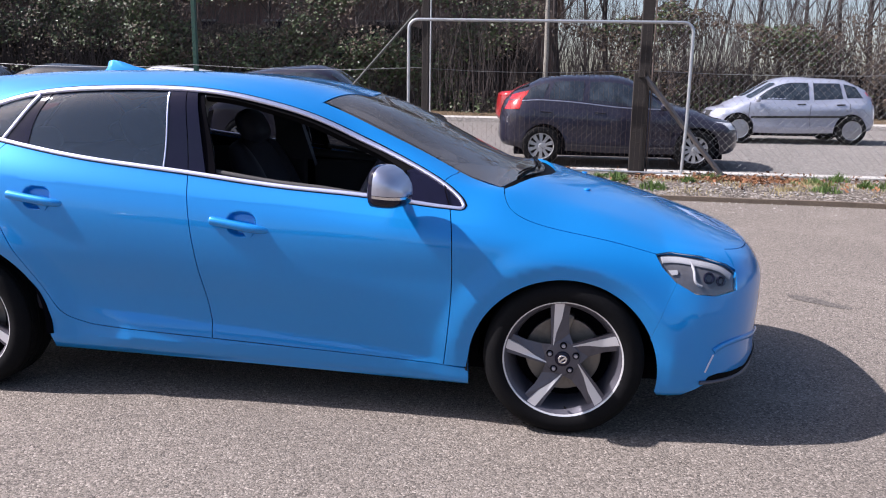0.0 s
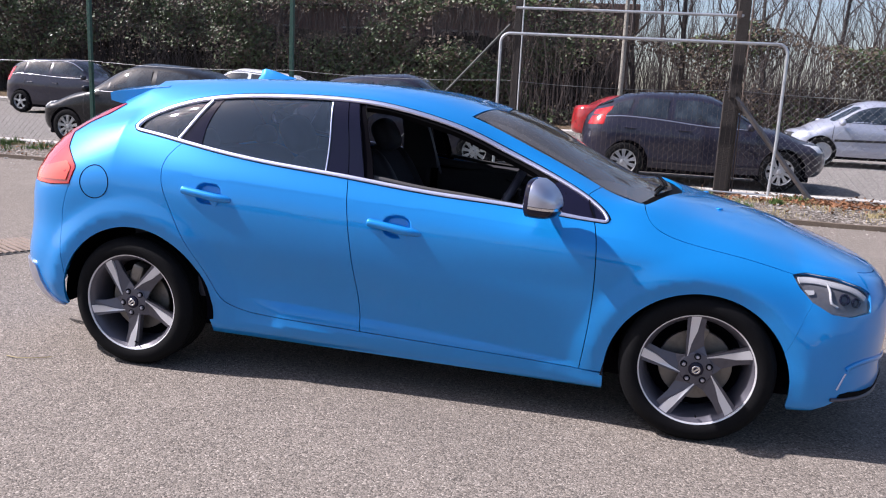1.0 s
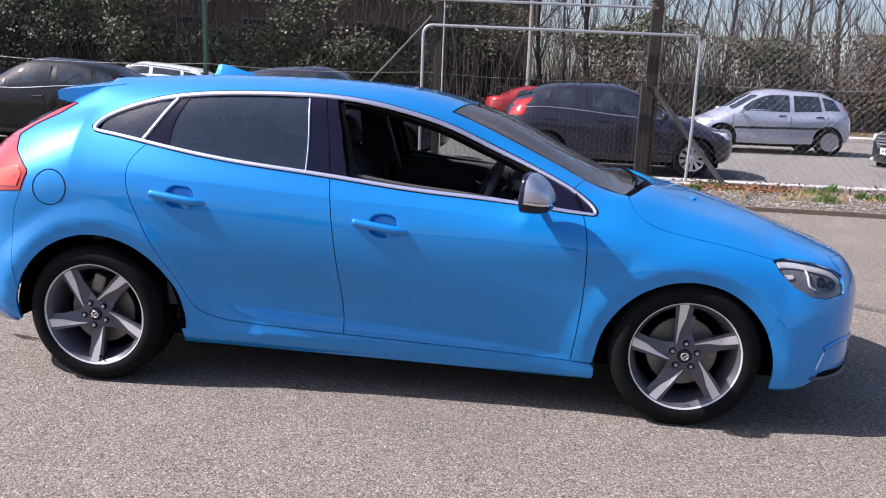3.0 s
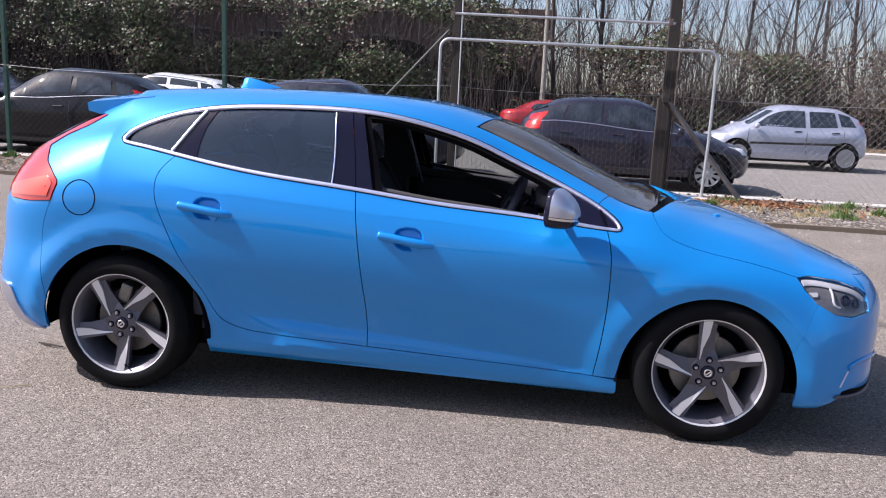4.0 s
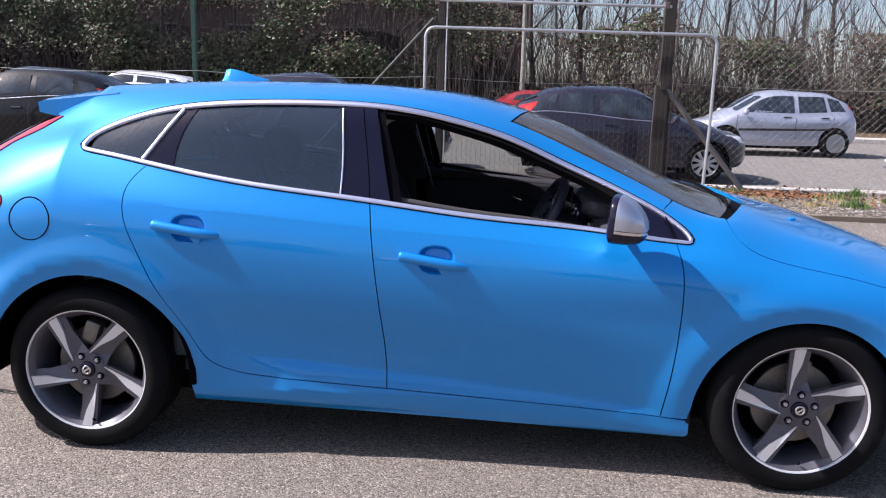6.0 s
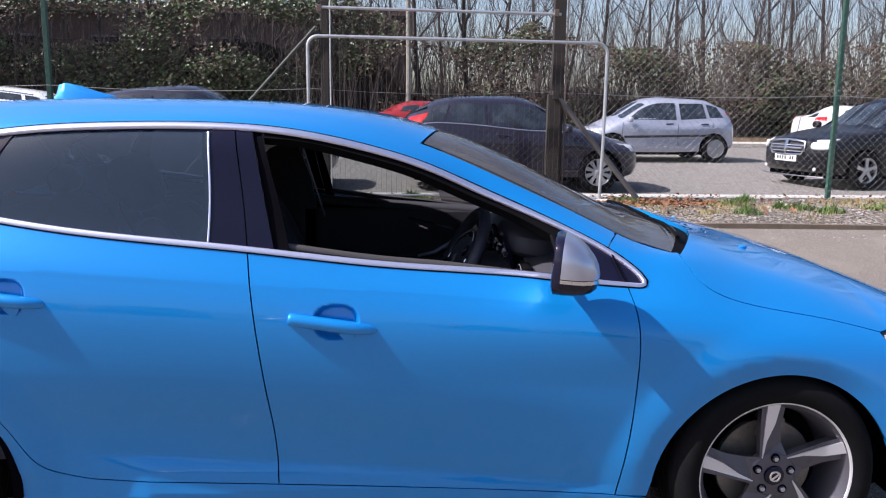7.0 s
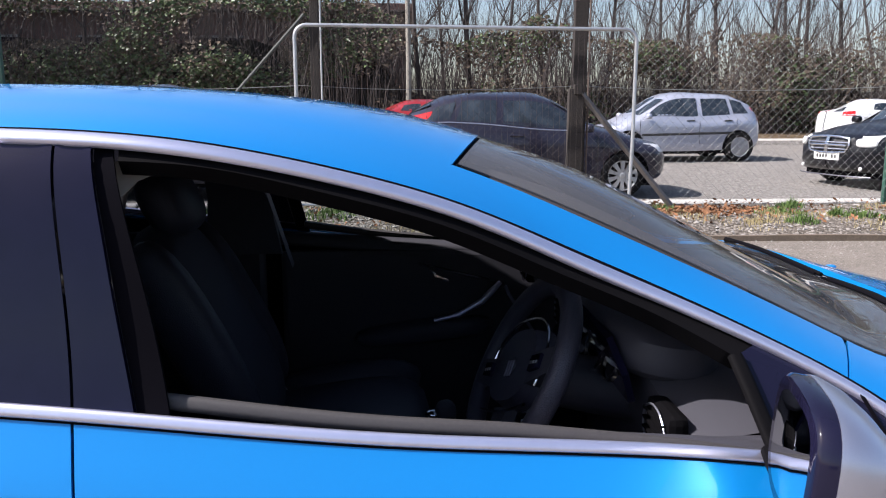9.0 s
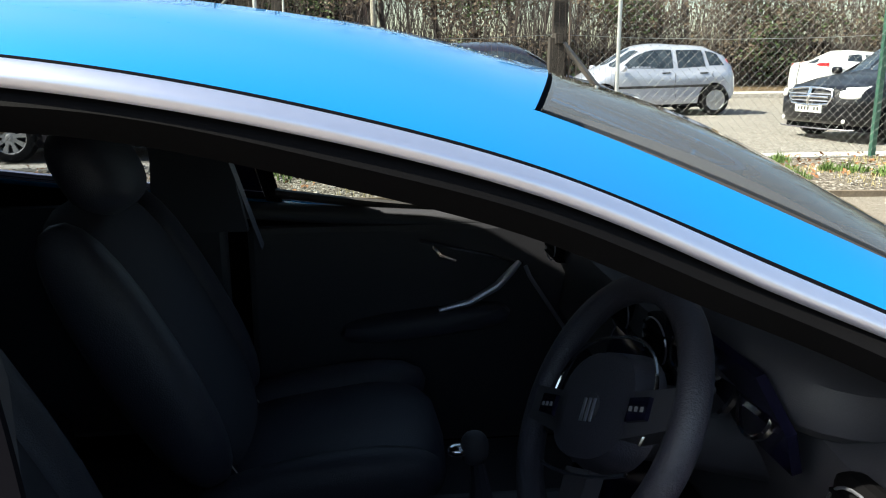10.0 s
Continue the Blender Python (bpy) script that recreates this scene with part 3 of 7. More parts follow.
car_rows = [
    # half widths along the car, heights along the car
    ([(-1.35, 0.80), (-0.8, 0.785), (0.8, 0.785), (1.72, 0.80)], [(-1.35, 0.20), (-0.9, 0.185), (0, 0.165), (1.0, 0.155), (1.72, 0.17)]),
    ([(-1.35, 0.855), (-0.7, 0.815), (0.7, 0.815), (1.05, 0.85), (1.72, 0.855)], [(-1.35, 0.25), (-0.9, 0.226), (0, 0.190), (0.94, 0.180), (1.72, 0.195)]),
    ([(-1.35, 0.878), (-0.75, 0.828), (0.75, 0.828), (1.1, 0.872), (1.72, 0.872)], [(-1.35, 0.36), (-0.7, 0.318), (0, 0.278), (0.94, 0.244), (1.72, 0.28)]),
    ([(-1.35, 0.885), (-0.75, 0.837), (0.45, 0.837), (1.0, 0.874), (1.72, 0.872)], [(-1.35, 0.50), (-0.7, 0.455), (0, 0.415), (0.94, 0.385), (1.72, 0.40)]),
    ([(-1.35, 0.893), (-0.75, 0.890), (0.5, 0.890), (1.2, 0.890), (1.72, 0.858)], [(-1.35, 0.70), (-0.7, 0.665), (0, 0.625), (0.94, 0.585), (1.72, 0.555)]),
    ([(-1.35, 0.880), (-0.6, 0.881), (0.2, 0.881), (1.2, 0.878), (1.72, 0.812)], [(-1.35, 0.965), (-0.7, 0.925), (0, 0.880), (0.7, 0.828), (1.2, 0.775), (1.72, 0.69)]),
    ([(-1.35, 0.768), (-0.9, 0.815), (-0.25, 0.832), (0.4, 0.832), (0.86, 0.815), (1.2, 0.785), (1.72, 0.755)], [(-1.35, 1.148), (-1.09, 1.100), (-0.73, 1.047), (-0.25, 0.998), (0.15, 0.956), (0.55, 0.926), (0.86, 0.902), (1.05, 0.893), (1.23, 0.852), (1.47, 0.805), (1.72, 0.742)]),
    ([(-1.35, 0.632), (-1.0, 0.665), (-0.5, 0.676), (0, 0.664), (0.26, 0.631), (0.43, 0.626), (0.60, 0.652), (0.76, 0.700), (0.90, 0.732), (1.05, 0.690), (1.35, 0.680), (1.72, 0.660)], [(-1.35, 1.262), (-1.0, 1.326), (-0.63, 1.354), (-0.3, 1.354), (-0.15, 1.342), (0.08, 1.296), (0.26, 1.243), (0.43, 1.168), (0.60, 1.096), (0.76, 1.026), (0.90, 0.972), (1.05, 0.962), (1.25, 0.910), (1.50, 0.846), (1.72, 0.780)]),
    ([(-1.35, 0.520), (-0.9, 0.545), (-0.4, 0.550), (0.1, 0.550), (0.26, 0.545), (0.50, 0.575), (0.80, 0.610), (1.0, 0.640), (1.2, 0.560), (1.72, 0.480)], [(-1.35, 1.346), (-1.0, 1.382), (-0.5, 1.397), (-0.2, 1.387), (0.08, 1.343), (0.26, 1.291), (0.50, 1.192), (0.80, 1.055), (1.0, 0.978), (1.12, 0.972), (1.35, 0.924), (1.55, 0.876), (1.72, 0.828)]),
    ([(-1.35, 0.0), (1.72, 0.0)], [(-1.35, 1.386), (-1.1, 1.402), (-0.8, 1.414), (-0.49, 1.419), (-0.2, 1.411), (0.05, 1.386), (0.22, 1.354), (0.36, 1.311), (0.53, 1.252), (0.79, 1.137), (1.03, 1.028), (1.15, 0.992), (1.3, 0.968), (1.5, 0.927), (1.72, 0.862)]),
]
TAIL = -1.42


def lengthen(pairs):
    """Carries a row on to the start of the tail."""
    (a, p), (b, q) = pairs[:2]
    return [(TAIL, p + (p - q) / (b - a) * (a - TAIL))] + list(pairs)


car_rows = [(lengthen(w), lengthen(z)) for w, z in car_rows]
car_skin = Skin(
    car_rows, 1.72, TAIL,
    [(2.00, 0.20), (2.12, 0.215), (2.17, 0.26), (2.175, 0.36), (2.185, 0.52), (2.185, 0.62), (2.15, 0.685), (2.12, 0.712), (2.10, 0.722), (2.09, 0.725)],
    [(-1.98, 0.24), (-2.06, 0.28), (-2.12, 0.36), (-2.14, 0.48), (-2.125, 0.62), (-2.09, 0.86), (-2.04, 1.02), (-1.90, 1.15), (-1.73, 1.22), (-1.66, 1.27)],
    2.45, 3.3, arch_push, True)

# lines of the body in the side view
DLO_TOP = [(-1.358, 1.167), (-1.347, 1.191), (-1.318, 1.217), (-1.26, 1.248), (-1.18, 1.278), (-0.97, 1.325), (-0.63, 1.350), (-0.30, 1.350), (-0.15, 1.338), (0.08, 1.293), (0.256, 1.240), (0.43, 1.166), (0.60, 1.093), (0.743, 1.028), (0.83, 0.982), (0.882, 0.946), (0.905, 0.924), (0.915, 0.908)]
DLO_LOW = [(0.915, 0.908), (0.9135, 0.899), (0.905, 0.8935), (0.88, 0.8925), (0.84, 0.8955), (0.55, 0.926), (0.15, 0.955), (-0.25, 0.998), (-0.73, 1.047), (-1.09, 1.103), (-1.28, 1.135), (-1.328, 1.143), (-1.351, 1.153), (-1.358, 1.167)]
SEAM_FRONT = [(0.855, 0.896), (0.868, 0.84), (0.876, 0.75), (0.872, 0.52), (0.842, 0.252)]
SEAM_B = [(-0.242, 0.998), (-0.207, 0.723), (-0.180, 0.470), (-0.172, 0.290)]
SEAM_REAR = [(-1.085, 1.102), (-1.142, 1.030), (-1.150, 0.985), (-1.105, 0.817), (-1.030, 0.668), (-0.910, 0.467), (-0.835, 0.365), (-0.71, 0.324)]
DOOR_FOOT = [(-0.71, 0.324), (-0.172, 0.290), (0.44, 0.264), (0.842, 0.252), (0.944, 0.247)]
BONNET_SIDE = [(1.055, 0.968), (1.085, 0.906), (1.14, 0.868), (1.23, 0.838), (1.47, 0.790), (1.665, 0.742)]
LAMP = [(1.665, 0.741), (1.72, 0.747), (1.84, 0.733), (1.945, 0.700), (1.985, 0.665), (1.985, 0.605), (1.90, 0.592), (1.82, 0.602), (1.745, 0.643), (1.69, 0.698), (1.665, 0.741)]


def side_line(pts, smooth=True, step=0.02):
    return car_skin.uv(line(pts, step, smooth))


def cut(pts, lo, hi):
    """The stretch of a side-view line between two x."""
    p = line(pts, 0.01)
    return p[(p[:, 0] >= lo - 1e-6) & (p[:, 0] <= hi + 1e-6)]


def arch(cx, cz, r, a0, a1):
    return car_skin.uv(arc(cx, cz, r, a0, a1))


def join(*runs):
    return np.concatenate(runs)


def on_row(v, ua, ub, step=0.025):
    n = max(2, int(abs(ub - ua) / step) + 1)
    return np.stack([np.linspace(ua, ub, n), np.full(n, float(v))], 1)


F_ARCH, R_ARCH = (1.318, 0.272, 0.372), (-1.306, 0.310, 0.384)


def sill_row(ua, ub):
    return on_row(0.35, ua, ub)


car = thing("hatchback", (0, 0, 0), "bright blue five-door hatchback parked on asphalt, driver's window open", "car")
uv_belt_f = car_skin.uv(cut(DLO_LOW, -0.242, 0.855)[::1])
uv_belt_r = car_skin.uv(cut(DLO_LOW, -1.085, -0.242))
# belts run towards the tail, as DLO_LOW does
seam_f, seam_b, seam_r = side_line(SEAM_FRONT), side_line(SEAM_B), side_line(SEAM_REAR)
foot_f = car_skin.uv(cut(DOOR_FOOT, -0.172, 0.842))
foot_r = car_skin.uv(cut(DOOR_FOOT, -0.71, -0.172))
dlo = car_skin.uv(np.concatenate([line(DLO_TOP, 0.012), line(DLO_LOW, 0.012)[1:-1]]))
dlo_top = car_skin.uv(line(DLO_TOP, 0.012))

lamp_uv = car_skin.uv(line(LAMP, 0.012, False))
bon_side = side_line(BONNET_SIDE)
bump_seam_f = side_line([(1.745, 0.643), (1.70, 0.54), (1.655, 0.43)], step=0.012)
fa_front = arch(*F_ARCH, 25.1, -10)
fa_rear = arch(*F_ARCH, 183, 25.1)

TAIL_LAMP = [(-1.527, 1.261), (-1.60, 1.209), (-1.70, 1.158), (-1.765, 1.108), (-1.742, 1.08), (-1.718, 1.045), (-1.665, 1.008), (-1.612, 0.962), (-1.640, 0.876)]
tl_in = side_line(TAIL_LAMP, False)
tl_out = car_skin.uv(line([(-1.640, 0.876), (-1.76, 0.866), (-1.885, 0.868), (-1.952, 0.912)], 0.02, False))
for side in (-1, 1):
    skin_panel("front_door", car_skin, join(uv_belt_f, seam_b, foot_f, seam_f[::-1]), PAINT, car, gap=0.002, side=side, step=0.013, dense=((0.009, 4.80, 0.085, 0.0038),))
    skin_panel("rear_door", car_skin, join(uv_belt_r, seam_r, foot_r, seam_b[::-1]), PAINT, car, gap=0.002, side=side, step=0.013, dense=((-0.900, 4.86, 0.085, 0.0038),))
    # wing: from the door seam over the arch to the bumper, below bonnet and lamp
    low_tip, top_tip = car_skin.uv(cut(DLO_LOW, 0.856, 0.93))[::-1], dlo_top[dlo_top[:, 0] >= 0.805][::-1]
    tip = join(low_tip, top_tip)
    pillar_base = np.linspace(top_tip[-1], (0.868, 8.0), 6)[1:]
    top = join(pillar_base, on_row(8.0, 0.885, 0.95), np.array([[0.98, 7.95], [1.01, 7.75], [1.035, 7.45]]))
    lamp_rear = car_skin.uv(line([(1.665, 0.741), (1.69, 0.698), (1.745, 0.643)], 0.012, False))
    wing_foot = car_skin.uv(line([(0.944, 0.252), (0.842, 0.252)], 0.02))
    runs = (seam_f[::-1], tip, top, bon_side, lamp_rear, bump_seam_f, fa_rear[::-1], wing_foot)
    gaps = np.concatenate([np.full(len(r), 0.0004 if k == 5 else 0.002) for k, r in enumerate(runs)])
    skin_panel("wing", car_skin, join(*runs), PAINT, car, gap=gaps[:, None], side=side, step=0.015)
    # body side: rear quarter, cant rail and front pillar in one
    rail = on_row(8.0, 0.862, TAIL)
    rail_tail = on_row(8.0, TAIL - 0.079, TAIL - 0.376)
    bump_r = car_skin.uv(line([(-1.640, 0.876), (-1.682, 0.76), (-1.69, 0.57), (-1.672, 0.42)], 0.02))
    ra_up = arch(*R_ARCH, 163, -6)[::-1]
    back = car_skin.uv(cut(DLO_LOW, -1.36, -1.085))
    up_top = dlo_top[dlo_top[:, 0] < 0.815]
    sr = car_skin.uv(line(SEAM_REAR, 0.02))
    sill_top = car_skin.uv(line([(p[0], p[1]) for p in DOOR_FOOT], 0.02)[1:])
    sill_low = join(car_skin.uv(line([(0.946, 0.245), (0.948, 0.19)], 0.02)), sill_row(0.944, -0.925))
    runs = (up_top[::-1], back[::-1], sr, sill_top, sill_low, ra_up, bump_r[::-1], tl_in[::-1], rail_tail[::-1], rail[::-1], pillar_base[::-1][1:])
    gaps = np.concatenate([np.full(len(r), 0.0 if k in (8, 9) else 0.0015) for k, r in enumerate(runs)])
    skin_panel("body_side", car_skin, join(*runs), PAINT, car, gap=gaps[:, None], side=side, step=0.015)
    # bumpers
    skin_panel("front_bumper", car_skin, join(fa_front[::-1], bump_seam_f[::-1], car_skin.uv(line([(1.745, 0.643), (1.82, 0.602), (1.90, 0.592), (1.985, 0.605), (1.985, 0.665)], 0.012, False)), on_row(6.86, 2.06, 2.718), on_row(6.86, 2.718, 2.719), np.stack([np.full(24, 2.719), np.linspace(6.8, 1.72, 24)], 1), on_row(1.70, 2.719, 1.92), np.array([[1.86, 1.35], [1.80, 0.95], [1.75, 0.7], [1.70, 0.5]])), PAINT, car, gap=0.0003, side=side)
    ra_low = arch(*R_ARCH, 163.5, 186)
    foot_r2 = np.linspace(ra_low[-1], (TAIL - 0.40, 1.0), 8)[1:]
    skin_panel("rear_bumper", car_skin, join(bump_r, ra_low, foot_r2, on_row(1.0, TAIL - 0.42, TAIL - 0.999), np.stack([np.full(22, TAIL - 0.999), np.linspace(1.05, 5.2, 22)], 1), on_row(5.2, TAIL - 0.999, tl_out[-1][0] - 0.02), tl_out[::-1]), PAINT, car, gap=0.001, side=side, step=0.025)

# middle panels, both sides in one
def roof_front(ahead):
    return car_skin.uv([(0.335 + ahead - 0.084 * (w / 0.545) ** 2.6, w) for w in np.linspace(0.541, 0.02, 34)], 1)


skin_panel("roof", car_skin, join(on_row(8.0, TAIL - 0.112, 0.250), roof_front(0.0), on_row(9, 0.335, TAIL - 0.112), on_row(8.5, TAIL - 0.112, TAIL - 0.117)), PAINT, car, gap=0.0, whole=True)
screen_base = car_skin.uv([(1.035 + 0.165 * (1 - (w / 0.66) ** 2), w) for w in np.linspace(0.652, 0.02, 22)], 1)
roof_edge = roof_front(0.006)
for side in (-1, 1):
    ribbon("roof_seal", car_skin, roof_front(0.003), 0.016, 0.002, GAP, car, side=side, out=-0.007, round_=False)
windscreen = skin_panel("windscreen", car_skin, join(on_row(8.03, 0.262, 0.93), screen_base, on_row(9, 1.20, 0.341), roof_edge[::-1]), SCREEN, car, "dark windscreen with a pale veil of dust and painted sky sheen", out=-0.003, depth=0.004, whole=True)
windscreen.visible_shadow = False
bonnet_rear = car_skin.uv([(1.055 + 0.20 * (1 - (w / 0.68) ** 2), w) for w in np.linspace(0.675, 0.02, 24)], 1)
lamp_top = car_skin.uv(line([(1.665, 0.741), (1.72, 0.747), (1.84, 0.733), (1.945, 0.700), (1.985, 0.676)], 0.015, False))
bon_front = on_row(6.9, 2.07, 2.715)
skin_panel("bonnet", car_skin, join(bon_side, lamp_top, bon_front, np.stack([np.full(12, 2.715), np.linspace(6.95, 9, 12)], 1), on_row(9, 2.70, 1.255), bonnet_rear[::-1]), PAINT, car, gap=0.0015, whole=True)
skin_panel("scuttle", car_skin, join(car_skin.uv([(1.015 + 0.165 * (1 - (w / 0.66) ** 2), w) for w in np.linspace(0.655, 0.02, 22)], 1), on_row(9, 1.18, 1.30), car_skin.uv([(1.085 + 0.21 * (1 - (w / 0.68) ** 2), w) for w in np.linspace(0.02, 0.672, 24)], 1)), TRIM, car, "black plastic scuttle tray", out=-0.016, depth=0.01, whole=True)
skin_panel("tailgate", car_skin, join(on_row(8.06, TAIL - 0.136, TAIL - 0.364), np.array([[TAIL - 0.376, 7.6], [TAIL - 0.46, 6.6], [TAIL - 0.51, 5.3]]), on_row(5.25, TAIL - 0.525, TAIL - 0.999), np.stack([np.full(14, TAIL - 0.999), np.linspace(5.3, 9, 14)], 1), on_row(9, TAIL - 0.99, TAIL - 0.136)), GLOSSBLACK, car, "black glass tailgate", gap=0.002, whole=True)

# inner shells close the gaps between panels
for side in (-1, 1):
    low = join(car_skin.uv(cut(DLO_LOW, -1.10, 0.88)), side_line([(-1.10, 1.10), (-1.16, 0.98), (-1.12, 0.80), (-0.95, 0.50), (-0.90, 0.29)], True), sill_row(-0.92, 0.94), car_skin.uv(line([(0.945, 0.25), (0.95, 0.34), (1.00, 0.48), (1.06, 0.56), (1.0, 0.80), (0.90, 0.88)], 0.02, False)))
    skin_panel("door_shell", car_skin, low, GAP, car, "matt black inner shell", out=-0.030, depth=0.008, side=side)
    skin_panel("rail_shell", car_skin, join(on_row(7.2, 0.70, -1.30), on_row(8.6, -1.30, 0.25), on_row(8.2, 0.30, 0.78)), HEADLINER, car, "dark headlining rail", out=-0.028, depth=0.012, side=side)

# windows, pillars and the bright trim round them
C_LINE = [(-1.117, 1.106), (-1.05, 1.205), (-0.965, 1.322)]
GLASS_EDGE = [(-0.985, 1.092), (-0.978, 1.18), (-0.945, 1.27), (-0.915, 1.325)]
for side in (-1, 1):
    c_line, g_edge = side_line(C_LINE), side_line(GLASS_EDGE)
    top_a = car_skin.uv(cut(DLO_TOP, -1.33, -0.975))
    low_a = car_skin.uv(cut(DLO_LOW, -1.33, -1.117))
    skin_panel("quarter_window", car_skin, join(top_a, c_line[::-1], low_a), PRIVACY, car, "dark tinted quarter glass", out=-0.005, depth=0.004, gap=0.004, side=side)
    skin_panel("pillar_cover", car_skin, join(c_line, car_skin.uv(cut(DLO_TOP, -0.965, -0.915)), g_edge[::-1], car_skin.uv(cut(DLO_LOW, -1.117, -0.985))), GLOSSBLACK, car, "gloss black pillar cover", out=-0.003, depth=0.006, side=side)
    b_bar = side_line([(-0.352, 1.006), (-0.350, 1.18), (-0.366, 1.348)])
    skin_panel("rear_window", car_skin, join(g_edge, car_skin.uv(cut(DLO_TOP, -0.915, -0.366)), b_bar[::-1], car_skin.uv(cut(DLO_LOW, -0.985, -0.352))), PRIVACY, car, "dark tinted rear door glass", out=-0.006, depth=0.004, side=side)
    ribbon("pillar_strip", car_skin, b_bar[1:-1], 0.006, 0.003, ALU, car, side=side)
    ribbon("quarter_strip", car_skin, c_line[1:-1], 0.014, 0.006, ALU, car, side=side)
    b_mid = side_line([(-0.242, 0.998), (-0.262, 1.18), (-0.292, 1.350)])
    skin_panel("pillar_cover", car_skin, join(b_bar, car_skin.uv(cut(DLO_TOP, -0.366, -0.292)), b_mid[::-1], car_skin.uv(cut(DLO_LOW, -0.352, -0.242))), GLOSSBLACK, car, "gloss black pillar cover", out=-0.001, depth=0.010, gap=0.002, side=side)
    b_fwd = side_line([(-0.123, 0.985), (-0.156, 1.13), (-0.190, 1.249), (-0.218, 1.343)])
    b_gloss = side_line([(-0.163, 0.990), (-0.190, 1.11), (-0.214, 1.23), (-0.243, 1.345)])
    skin_panel("window_channel", car_skin, join(b_gloss, car_skin.uv(cut(DLO_TOP, -0.243, -0.218)), b_fwd[::-1], car_skin.uv(cut(DLO_LOW, -0.163, -0.123))), GAP, car, "black window channel", out=-0.009, depth=0.008, side=side)
    skin_panel("pillar_cover", car_skin, join(b_mid, car_skin.uv(cut(DLO_TOP, -0.292, -0.243)), b_gloss[::-1], car_skin.uv(cut(DLO_LOW, -0.242, -0.163))), GLOSSBLACK, car, "gloss black pillar cover", out=-0.001, depth=0.012, gap=0.002, side=side)
    # window frame of the front door: a dark lip under the bright trim, and the sail in front
    lip_in = [(-0.205, 1.318), (-0.12, 1.312), (0.07, 1.270), (0.24, 1.219), (0.41, 1.145), (0.57, 1.076), (0.66, 1.029)]
    skin_panel("door_frame", car_skin, join(car_skin.uv(cut(DLO_TOP, -0.212, 0.70)), car_skin.uv(line(lip_in, 0.02)[::-1])), TRIM, car, "black window frame", out=-0.008, depth=0.030, side=side)
    sail_in = car_skin.uv(line([(0.648, 1.030), (0.672, 0.918)], 0.01))
    skin_panel("sail_panel", car_skin, join(car_skin.uv(line([(0.648, 1.030), (0.70, 1.046)], 0.01)), car_skin.uv(cut(DLO_TOP, 0.70, 0.905)), car_skin.uv(cut(DLO_LOW, 0.672, 0.905)), sail_in[::-1]), GLOSSBLACK, car, "black mirror sail panel", out=-0.004, depth=0.012, side=side)
    ribbon("sail_edge", car_skin, sail_in, 0.022, 0.006, TRIM, car, side=side, out=0.002)
    trim_w = np.interp(dlo[:, 0], (-1.4, -1.25, 0.45, 0.75, 0.92), (0.019, 0.022, 0.023, 0.017, 0.013))
    trim_w[len(dlo_top):] = np.minimum(trim_w[len(dlo_top):], 0.0175)
    ribbon("window_trim", car_skin, inset(car_skin, dlo, trim_w[:, None] / 2 + 0.0005), trim_w, 0.007, ALU, car, "satin chrome window surround", side=side, closed=True)
    gap_w = np.where(np.arange(len(dlo)) < len(dlo_top), 0.008, 0.003)
    ribbon("trim_shadow", car_skin, inset(car_skin, dlo, -gap_w[:, None] * 0.3), gap_w, 0.002, GAP, car, side=side, closed=True, round_=False)
    # inner lip of the open window
    low_f = car_skin.uv(cut(DLO_LOW, -0.14, 0.67))
    ribbon("window_seal", car_skin, low_f + np.array([0, 0.09]), 0.022, 0.010, SEALGREY, car, "grey felt window seal", side=side, out=-0.030)
    if side > 0:
        closed = skin_panel("front_window", car_skin, join(b_fwd, car_skin.uv(cut(DLO_TOP, -0.218, 0.652)), sail_in, car_skin.uv(cut(DLO_LOW, -0.123, 0.672))), CLEAR, car, "clear front door glass, wound up", out=-0.012, depth=0.004, side=side)
        closed.visible_shadow = False
    ribbon("sail_seam", car_skin, car_skin.uv(line([(0.855, 0.899), (0.834, 0.942), (0.820, 0.986)], 0.01)), 0.005, 0.0015, GAP, car, side=side, round_=False, out=0.004)
    # filler flap
    if side < 0:
        ring = car_skin.uv(arc(-1.50, 0.898, 0.078, 0, 358, 0.01))
        ribbon("filler_flap", car_skin, ring, 0.0045, 0.0008, GAP, car, "round filler flap seam", side=side, closed=True, round_=False)
    # tail lamp, with its band climbing the tailgate edge
    inner = side_line(TAIL_LAMP, False)
    outer = car_skin.uv(line([(-1.952, 0.912), (-1.962, 0.965), (-1.952, 1.021), (-1.890, 1.079), (-1.771, 1.140), (-1.624, 1.228), (-1.545, 1.262)], 0.02))
    lamp = skin_panel("tail_lamp", car_skin, join(inner, tl_out, outer), REDLENS, car, "red tail lamp", out=0.004, depth=0.03, gap=0.002, side=side)
    skin_panel("indicator_lens", car_skin, car_skin.uv(line([(-1.68, 0.985), (-1.635, 0.955), (-1.655, 0.890), (-1.88, 0.882), (-1.935, 0.925), (-1.68, 0.985)], 0.02, False))[:-1], ORANGELENS, lamp, "orange red lens", out=0.0065, depth=0.003, gap=0.004, side=side)

